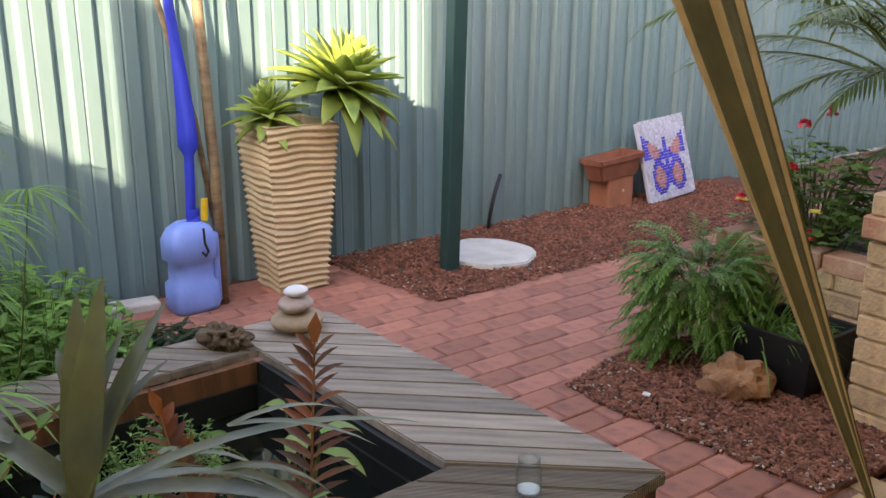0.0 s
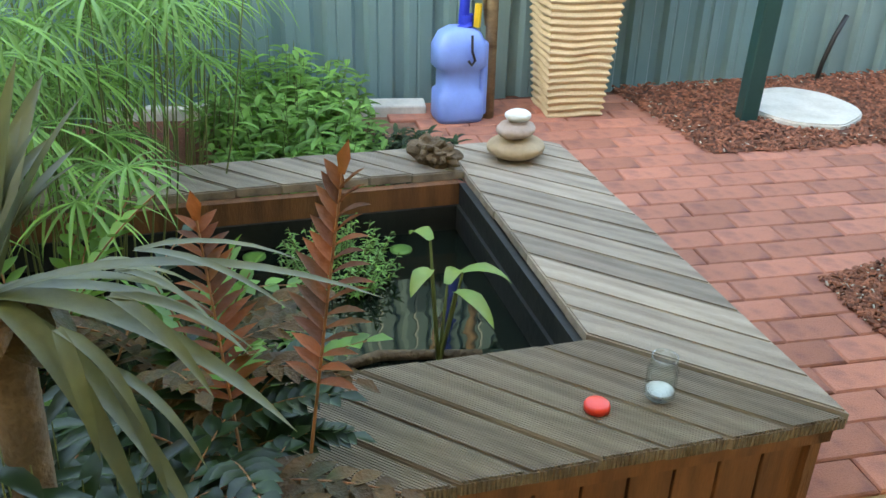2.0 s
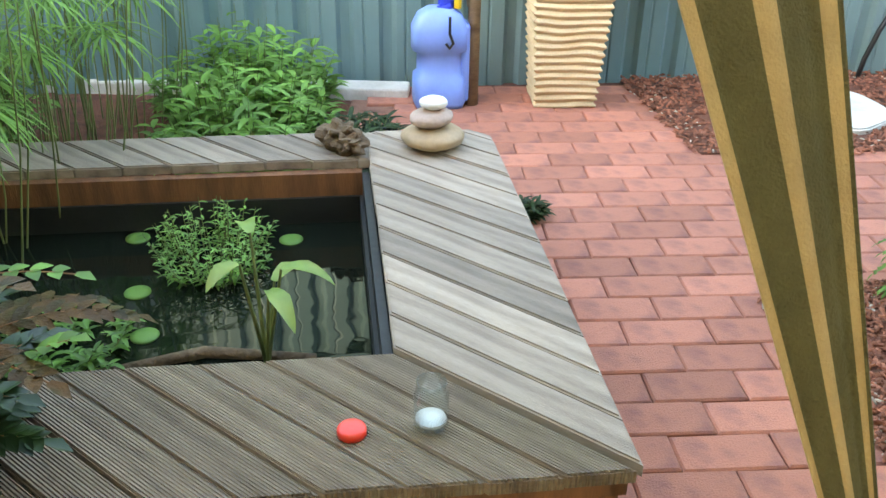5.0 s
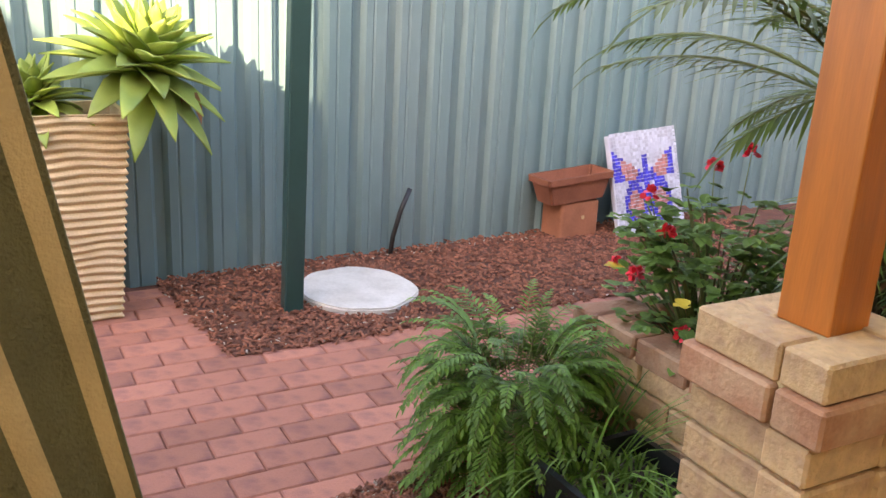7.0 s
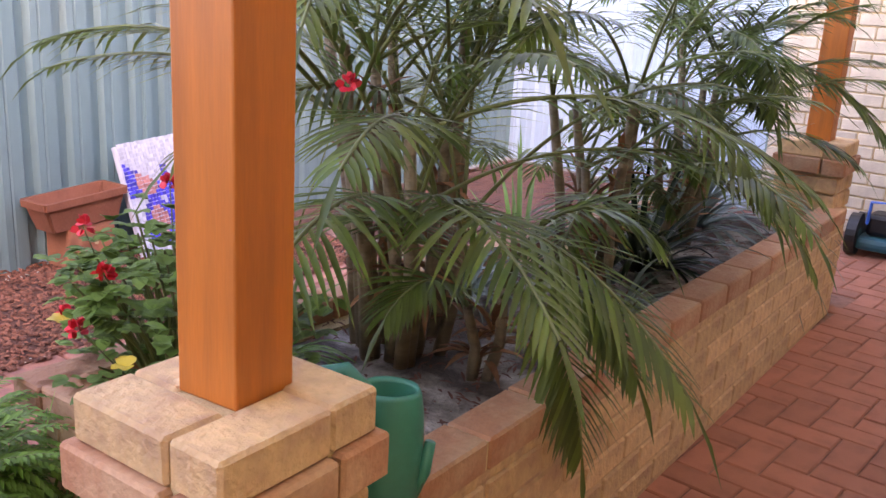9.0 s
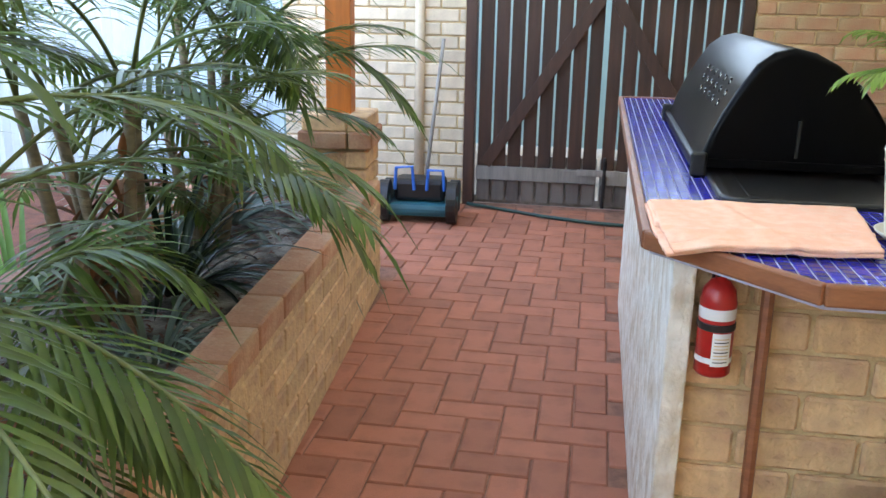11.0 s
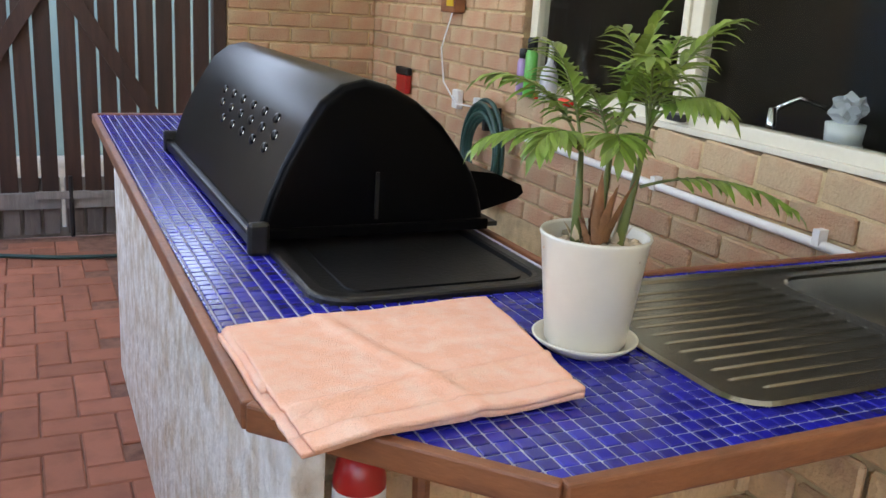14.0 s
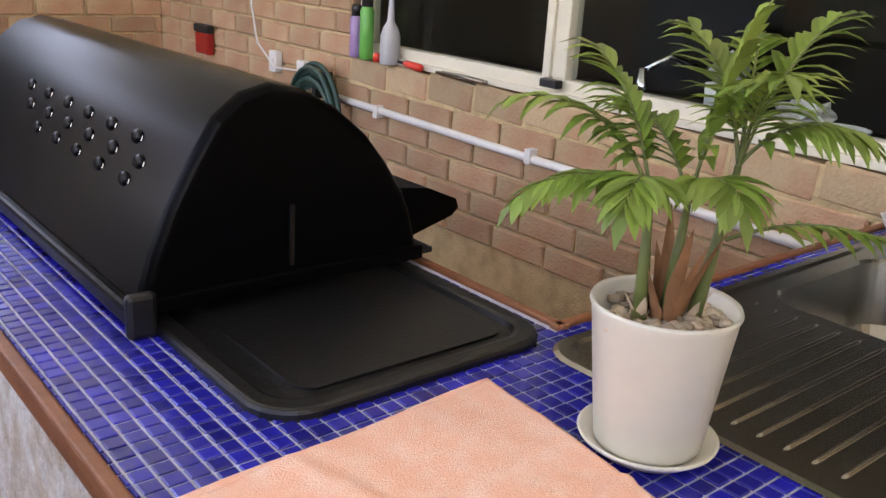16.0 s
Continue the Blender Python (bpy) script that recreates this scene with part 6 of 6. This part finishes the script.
part("wall_bracket", bbox(-0.012, 0.012, 0.036, 0.054, 0.02, 0.21), M["black_plastic"], ex)
sk2 = thing("iron_bar", pose(-0.468, 4.18, 0), "rusty brown steel bar leaning under the counter", "bar")
part("bar", tube([(0.0, -0.03, 0.0), (0.004, 0.035, 0.884)], 0.0125, 8), M["trim_wood"], sk2)
bk = thing("black_bucket", pose(-0.2, 4.02, 0), "round black lidded tub under the counter", "bucket")
part("tub", lathe([(0.0, 0.0), (0.13, 0.0), (0.15, 0.42), (0.16, 0.425), (0.16, 0.445), (0.12, 0.47), (0.0, 0.478)], 36), M["black_plastic"], bk, smooth=True)

# ---- window and house wall fittings ----
win = thing("window_1", pose(0, 0, 0), "cream aluminium sliding kitchen window", "window", kind="structure")
for y0, y1, z0, z1 in ((3.3, 6.6, 1.042, 1.10), (3.3, 6.6, 1.99, 2.05), (6.545, 6.6, 1.10, 1.99), (5.535, 5.59, 1.10, 1.99), (3.3, 3.35, 1.10, 1.99)):
    part("window_frame", bbox(1.03, 1.085, y0, y1, z0, z1, bev=0.004), M["alu_frame"], win)
part("sliding_frame", bbox(1.02, 1.05, 5.59, 5.62, 1.10, 1.99, bev=0.003), M["alu_frame"], win)
part("sill_track", bbox(1.005, 1.03, 3.3, 6.6, 1.042, 1.062, bev=0.003), M["alu_frame"], win)
for y0, y1 in ((5.59, 6.545), (3.35, 5.535)):
    pn = part("pane", bbox(1.058, 1.062, y0, y1, 1.10, 1.99), M["pane"], win)
    pn.visible_shadow = False
part("latch", bbox(0.99, 1.02, 5.53, 5.6, 1.075, 1.1, bev=0.004), M["black_plastic"], win, "black window latch")
cd = thing("conduit", pose(0.985, 0, 0), "white plastic conduit along the brick wall", "conduit")
part("pipe", tube([(0, 6.86, 0.875), (0, 4.3, 0.832)], 0.014, 10), M["white_plastic"], cd, smooth=True)
for y in (6.4, 5.6, 4.9):
    part("saddle", bbox(-0.018, 0.014, y - 0.012, y + 0.012, 0.84, 0.885), M["white_plastic"], cd)
for y, z, nm in ((6.93, 0.937, "outlet_box"), (7.16, 0.95, "power_outlet")):
    ob = thing(nm, pose(0.985, y, z), "white weatherproof power outlet on brick wall", "power outlet")
    part("cover", bbox(-0.02, 0.015, -0.03, 0.03, -0.045, 0.045, bev=0.006), M["white_plastic"], ob)
    part("switch", bbox(-0.026, -0.02, -0.01, 0.01, -0.015, 0.015, bev=0.002), M["label_paper"], ob)
ch = thing("charger_box", pose(0.97, 7.25, 1.40), "yellow and brown wall timer box", "timer box")
part("case", bbox(-0.03, 0.03, -0.08, 0.08, -0.05, 0.08, bev=0.008), M["trim_wood"], ch)
part("face", bbox(-0.035, -0.03, -0.07, 0.0, -0.02, 0.07), M["yellow_plastic"], ch)
part("cord", tube([(-0.01, -0.02, -0.05), (-0.02, 0.06, -0.22), (-0.015, 0.02, -0.38), (-0.01, -0.12, -0.47), (-0.01, -0.3, -0.46)], 0.004, 6), M["white_plastic"], ch, smooth=True)
sg2 = thing("wall_tool", pose(0.975, 7.84, 0.97), "red and black tool hung on the brick wall", "tool")
part("grip", bbox(-0.02, 0.02, -0.08, 0.08, 0.03, 0.07, bev=0.01), M["black_plastic"], sg2)
part("case", bbox(-0.015, 0.02, -0.07, 0.07, -0.07, 0.03, bev=0.008), M["red_paint"], sg2)
hr = thing("hose_coil", pose(0.93, 6.75, 0.76), "dark green hose coiled on a wall bracket", "hose coil")
for k in range(7):
    bm = tube([(-0.012 * (k % 3), (0.14 + 0.006 * k) * math.cos(a), (0.15 + 0.005 * k) * math.sin(a) * (1 + 0.05 * k)) for a in [i * math.pi / 16 for i in range(33)]], 0.011, 8, None, False)
    part("coil", bm, M["hose"], hr, smooth=True)
part("bracket", bbox(-0.01, 0.07, -0.012, 0.012, 0.1, 0.2), M["black_plastic"], hr)


def spray_can(m, body, cap, h, label):
    th = thing("spray_can", m, label, "spray can", "cans on the sill")
    part("body", lathe([(0.0, 0.0), (0.024, 0.0), (0.026, 0.004), (0.026, h * 0.72), (0.02, h * 0.78), (0.018, h * 0.8)], 24), body, th, smooth=True)
    part("cap", lathe([(0.021, h * 0.79), (0.021, h * 0.97), (0.017, h), (0.0, h)], 24), cap, th, smooth=True)


spray_can(pose(0.995, 6.57, 1.042), M["purple_can"], M["black_plastic"], 0.19, "purple and white aerosol can on the sill")
spray_can(pose(0.985, 6.49, 1.042), M["green_can"], M["black_plastic"], 0.24, "green aerosol can with black cap on sill")
sb = thing("spray_bottle", pose(0.99, 6.35, 1.042), "grey plastic bottle with tapered spout on sill", "bottle")
part("body", lathe([(0.0, 0.0), (0.034, 0.0), (0.036, 0.004), (0.036, 0.1), (0.026, 0.13), (0.013, 0.15), (0.009, 0.22), (0.006, 0.235), (0.0, 0.236)], 24), M["grey_plastic"], sb, smooth=True)
rg = thing("gas_lighter", pose(0.985, 6.2, 1.055, 0, 90, 80), "red gas lighter lying on the sill", "lighter")
part("handle", lathe([(0.0, 0.0), (0.013, 0.003), (0.013, 0.1), (0.008, 0.12), (0.0, 0.12)], 12, m=pose(0, 0, -0.05)), M["red_plastic"], rg, smooth=True)
part("nozzle", tube([(0, 0, 0.07), (0, 0, 0.2)], 0.006), M["black_plastic"], rg)
rc = thing("red_cap", pose(0.985, 6.42, 1.042), "small red cap on the sill", "cap")
part("cap", lathe([(0.0, 0.0), (0.015, 0.0), (0.015, 0.03), (0.0, 0.032)], 16), M["red_plastic"], rc, smooth=True)
tg = thing("barbecue_tongs", pose(0.988, 5.95, 1.052, 0, 0, 88), "steel tongs lying along the sill", "tongs")
part("arm", tube([(-0.12, 0.008, 0), (0.0, 0.004, 0.004), (0.12, 0.012, 0)], 0.006, 6), M["steel"], tg, smooth=True)
part("arm", tube([(-0.12, -0.008, 0), (0.0, -0.002, 0.004), (0.12, -0.012, 0)], 0.006, 6), M["steel"], tg, smooth=True)
# on the inner bench
kt = thing("kitchen_tap", pose(1.35, 5.5, 1.0), "chrome kitchen tap behind the window", "tap")
part("column", tube([(0, 0, 0), (0, 0, 0.13)], 0.018, 12), M["chrome"], kt, smooth=True)
part("spout", tube([(0, 0, 0.12), (0.06, -0.05, 0.17), (0.14, -0.1, 0.14)], 0.01, 10), M["chrome"], kt, smooth=True)
ph = thing("cloth_roll", pose(1.35, 5.2, 1.0), "white stacked tubs with a plastic bag", "container")
for k in range(2):
    part("tub", lathe([(0.0, 0.0), (0.055, 0.0), (0.06, 0.06), (0.0, 0.06)], 20, m=pose(0, 0, 0.062 * k)), M["white_plastic"], ph, smooth=True)
part("bag", pebble(bmesh.new(), 0, 0, 0.165, 0.045, 0.05, 0.045, 0, 3, 0.6), M["grey_plastic"], ph)
bo = thing("mixing_bowl", pose(1.35, 4.85, 1.0), "white bowl on the kitchen bench", "bowl")
part("bowl", lathe([(0.0, 0.0), (0.04, 0.0), (0.085, 0.06), (0.081, 0.06), (0.038, 0.006), (0.0, 0.006)], 28), M["white_plastic"], bo, smooth=True)
cl2 = thing("dish_cloth", pose(1.62, 5.1, 1.0), "crumpled pale dish cloth on the bench", "cloth")
part("cloth", pebble(bmesh.new(), 0, 0, 0.03, 0.09, 0.07, 0.045, 0, 3, 0.9), M["pebble_white"], cl2)

# ---- mower and hose by the gate ----
mw = thing("lawn_mower", pose(-1.86, 7.95, 0.0, 0, 0, 4), "teal and black push mower parked by the wall", "lawn mower")
part("deck", bbox(-0.2, 0.2, -0.16, 0.14, 0.04, 0.12, bev=0.03), M["teal_plastic"], mw)
part("engine_cover", bbox(-0.16, 0.16, -0.08, 0.12, 0.12, 0.26, bev=0.03), M["black_plastic"], mw)
for x in (-0.21, 0.21):
    for y in (-0.11, 0.1):
        w_ = part("wheel", tube([(x - 0.03, y, 0.13), (x + 0.03, y, 0.13)], 0.13 if y < 0 else 0.1, 22), M["black_plastic"], mw)
        part("hub", tube([(x - 0.034, y, 0.13), (x + 0.034, y, 0.13)], 0.04, 14), M["teal_plastic"], w_)
part("handle_bow", tube([(-0.15, -0.1, 0.2), (-0.14, -0.12, 0.34), (-0.04, -0.12, 0.35), (-0.03, -0.1, 0.2)], 0.011, 8), M["blue_handle"], mw, "bright blue handle bow")
part("handle_bow", tube([(0.05, -0.1, 0.2), (0.06, -0.12, 0.33), (0.15, -0.12, 0.33), (0.16, -0.1, 0.2)], 0.011, 8), M["blue_handle"], mw, "bright blue handle bow")
part("push_bar", tube([(0.02, 0.06, 0.2), (0.1, 0.3, 1.1)], 0.012, 8), M["grey_wood"], mw, smooth=True)
gh = thing("garden_hose", pose(0, 0, 0), "dark green garden hose across the paving", "hose")
part("hose", tube([(-1.62, 8.36, 0.014), (-1.4, 8.26, 0.014), (-1.1, 8.12, 0.014), (-0.8, 8.02, 0.014), (-0.55, 7.99, 0.014), (-0.2, 8.06, 0.014)], 0.011, 8), M["hose"], gh, smooth=True)

# ---- pieces of walls and paving ----
wh = bpy.data.objects["wall_house"]
brick_run(wh, pose(1.0, 8.4, 0, 0, 0, -90), 5.0, 0.516, 5, M["house_brick"])
wf = bpy.data.objects["wall_house_far"]
brick_run(wf, pose(1.0, 8.4, 0, 0, 0, -90), 1.78, 0.946, 8, M["house_brick"])
for i in range(14):
    one_brick(wh, pose(1.05, 6.5 - 0.24 * i, 0.99, 0, -3, 90), 0.232, 0.1, 0.092, M["house_brick"])
part("sill_joint", bbox(1.004, 1.09, 3.3, 6.62, 0.93, 1.03), M["mortar"], wh)
wg = bpy.data.objects["wall_gate_right"]
brick_run(wg, pose(0.135, 8.4, 0), 0.87, 0.516, 13, M["house_brick"])
wl = bpy.data.objects["wall_gate_left"]
brick_run(wl, pose(-2.9, 8.4, 0), 1.24, 0.0, 20, M["pale_brick"])

patio = tagged(part("patio_floor", prism([(-1.78, -1.6), (1.0, -1.6), (1.0, 8.6), (-2.5, 8.6), (-2.4, 6.6), (-1.78, 6.6)], -0.06, -0.008), M["joint_sand"]), "red clay patio paving in herringbone", "floor", kind="structure")
W = 0.1165


def paver_mesh(l, w, h, material, key):
    if key not in BRICKS:
        bm = bbox(-l / 2, l / 2, -w / 2, w / 2, -h, 0)
        bmesh.ops.bevel(bm, geom=[e for e in bm.edges if e.verts[0].co.z > -1e-5 and e.verts[1].co.z > -1e-5], offset=0.005, segments=1, affect="EDGES")
        me = bpy.data.meshes.new("paver")
        bm.to_mesh(me)
        bm.free()
        me.materials.append(material)
        BRICKS[key] = me
    return BRICKS[key]


def paver(parent, m, mesh):
    ob = new("paver", mesh)
    ob.parent = parent
    ob.matrix_basis = m


PM = paver_mesh(2 * W - 0.005, W - 0.005, 0.05, M["patio_paver"], "patio")
for i in range(-22, 10):
    for j in range(24, 74):
        d = (i - j) % 4
        if d not in (0, 3):
            continue
        cx, cy = (i + 1) * W if d == 0 else (i + 0.5) * W, (j + 0.5) * W if d == 0 else (j + 1) * W
        if not (2.95 < cy < 8.38 and -2.2 < cx < 0.95):
            continue
        if cx < -1.78 and cy < 6.9 or cy > 4.05 and cx > -0.6 or cx > 0.3:
            continue
        paver(patio, pose(cx, cy, rng.uniform(-0.0015, 0.0015), rng.uniform(-0.25, 0.25), rng.uniform(-0.25, 0.25), (0 if d == 0 else 90) + rng.uniform(-0.4, 0.4)), PM)
CM = paver_mesh(0.226, 0.111, 0.05, M["cream_paver"], "cream")
V, F = [], []
for j in range(-14, 26):
    for i in range(-7, 5):
        cx, cy = i * 0.23 + (0.115 if j % 2 else 0), j * 0.115
        if not (-1.4 < cx < 0.95 and -1.5 < cy < 2.93):
            continue
        if cx < -0.8 and cy > 1.0:
            paver(patio, pose(cx, cy, 0.02 + rng.uniform(-0.001, 0.001), 0, 0, 5), CM)
        else:
            b0 = len(V)
            V += [(cx - 0.113, cy - 0.055, 0.02), (cx + 0.113, cy - 0.055, 0.02), (cx + 0.113, cy + 0.055, 0.02), (cx - 0.113, cy + 0.055, 0.02), (cx - 0.113, cy - 0.055, -0.02), (cx + 0.113, cy - 0.055, -0.02), (cx + 0.113, cy + 0.055, -0.02), (cx - 0.113, cy + 0.055, -0.02)]
            F += [(b0, b0 + 1, b0 + 2, b0 + 3)] + [(b0 + e + 4, b0 + (e + 1) % 4 + 4, b0 + (e + 1) % 4, b0 + e) for e in range(4)]
tagged(raw("paver_rest", V, F, M["cream_paver"], patio, smooth=False), kind="stuff")

path = tagged(part("garden_path", prism([(-1.3, 1.2), (-1.3, 2.3), (-2.2, 2.6), (-2.55, 5.6), (-4.5, 5.6), (-4.2, 0.6), (-2.8, 0.6)], -0.05, 0.016), M["joint_sand"]), "red clay brick garden path in running bond", "path", kind="structure")
BED_A = [(-3.475, 2.02), (-3.84, 5.3), (-4.95, 5.7), (-4.38, 1.84)]
BED_B = [(-1.42, 2.13), (-1.42, 2.75), (-2.45, 2.95), (-2.53, 2.40), (-2.37, 1.94)]


def inside(poly, x, y, d=0.0):
    if area(poly) < 0:
        poly = poly[::-1]
    for i, p in enumerate(poly):
        q = poly[(i + 1) % len(poly)]
        ex, ey = q[0] - p[0], q[1] - p[1]
        if ((x - p[0]) * ey - (y - p[1]) * ex) / math.hypot(ex, ey) > -d:
            return False
    return True


PP = paver_mesh(0.229, 0.113, 0.045, M["path_paver"], "path")
rot = pose(-3.5, 2.0, 0, 0, 0, 5.5)
for i in range(-16, 26):
    for j in range(-8, 18):
        p = rot @ Vector((i * 0.116 + 0.06, j * 0.232 + (0.116 if i % 2 else 0), 0))
        if not (p.x > fence_x(p.y) + 0.05 and p.x < -1.45 and 0.7 < p.y < 5.4):
            continue
        u_, v_ = (DECK.inverted() @ Vector((p.x, p.y, 0))).xy
        if v_ > 0.1 and -0.05 < u_ < 1.5 or inside(BED_A, p.x, p.y, 0.09) or inside(BED_B, p.x, p.y, 0.09):
            continue
        if p.x > -2.55 and p.y > 2.4 or p.y < 1.2 and p.x > -2.8:
            continue
        paver(path, Matrix.Translation((p.x, p.y, 0.03 + rng.uniform(-0.002, 0.002))) @ pose(0, 0, 0, rng.uniform(-0.4, 0.4), rng.uniform(-0.4, 0.4), 95.5 + rng.uniform(-0.5, 0.5)), PP)

# leaf litter on the planter soil
rl = random.Random(8)
V, F = [], []
for k in range(1500):
    t_ = rl.random()
    x, y = -2.5 + 0.9 * rl.random() - 0.2 * t_, 3.05 + 3.3 * t_
    blade(V, F, (x, y, 0.408 + 0.008 * rl.random()), circle_dir(rl.random() * 6.3, rl.uniform(-0.1, 0.4)), rl.uniform(0.015, 0.05), 0.01, 0.4, 2, 0.2, "oval")
tagged(raw("leaf_litter", V, F, M["mulch_bed"]), "dark dry leaf litter on sandy soil", "leaf litter", kind="stuff")

# mulch beds with loose chips
mb = tagged(part("mulch_layer", prism(BED_A, -0.05, 0.034), M["mulch_bed"]), "red-brown wood chip mulch at the fence", "garden bed", kind="structure")
mb2 = tagged(part("mulch_layer", prism(BED_B, -0.05, 0.034), M["mulch_bed"]), "red-brown wood chip mulch by the rock", "garden bed", kind="structure")


def scatter(name, polys, n, size, material, label, seed, edge=None):
    r = random.Random(seed)
    V, F = [], []
    while n > 0:
        poly = r.choice(polys)
        xs, ys = [p[0] for p in poly], [p[1] for p in poly]
        x, y = r.uniform(min(xs), max(xs)), r.uniform(min(ys), max(ys))
        if not inside(poly, x, y, -0.03) or y > 5.4:
            continue
        if edge and inside(poly, x, y, edge):
            continue
        if ((x + 4.01) / 0.29) ** 2 + ((y - 2.668) / 0.265) ** 2 < 1:
            continue
        n -= 1
        l, w, h = size * r.uniform(0.6, 1.5), size * r.uniform(0.25, 0.6), size * 0.22
        m = pose(x, y, 0.036 + r.uniform(0, 0.008), r.uniform(-28, 28), r.uniform(-28, 28), r.uniform(0, 360))
        b0 = len(V)
        for px, py, pz in ((-l, -w, 0), (l * 0.9, -w * 0.7, 0), (l, w, 0), (-l * 0.8, w * 0.8, 0), (-l * 0.7, -w * 0.5, h), (l * 0.6, -w * 0.4, h), (l * 0.7, w * 0.6, h), (-l * 0.6, w * 0.5, h)):
            V.append(m @ Vector((px / 2, py / 2, pz)))
        F.append((b0 + 4, b0 + 5, b0 + 6, b0 + 7))
        F += [(b0 + e, b0 + (e + 1) % 4, b0 + 4 + (e + 1) % 4, b0 + 4 + e) for e in range(4)]
    return tagged(raw(name, V, F, material, smooth=False), label, "mulch", kind="stuff")


scatter("wood_chips", [BED_A, BED_A, BED_B], 15000, 0.027, M["chip"], "loose red-brown wood chips", 1)
scatter("pale_grit", [BED_A, BED_B], 900, 0.016, M["pale_stone"], "pale sand grit at the bed edges", 2, 0.11)
V, F = [], []
tu = leafy(pose(-2.9, 1.32, 0.03), 26, 0.06, 0.06, 0.05, M["shade_dark_leaf"], "small weeds between pavers and deck", 31, "weed_tuft", "weed")
cp = part("blue_chip", bbox(-0.014, 0.014, -0.011, 0.011, 0, 0.008, bev=0.003), M["pebble_white"])
cp.matrix_basis = pose(-2.17, 2.12, 0.045, 8, 5, 30)
tagged(cp, "small pale blue stone chip on mulch", "stone chip")
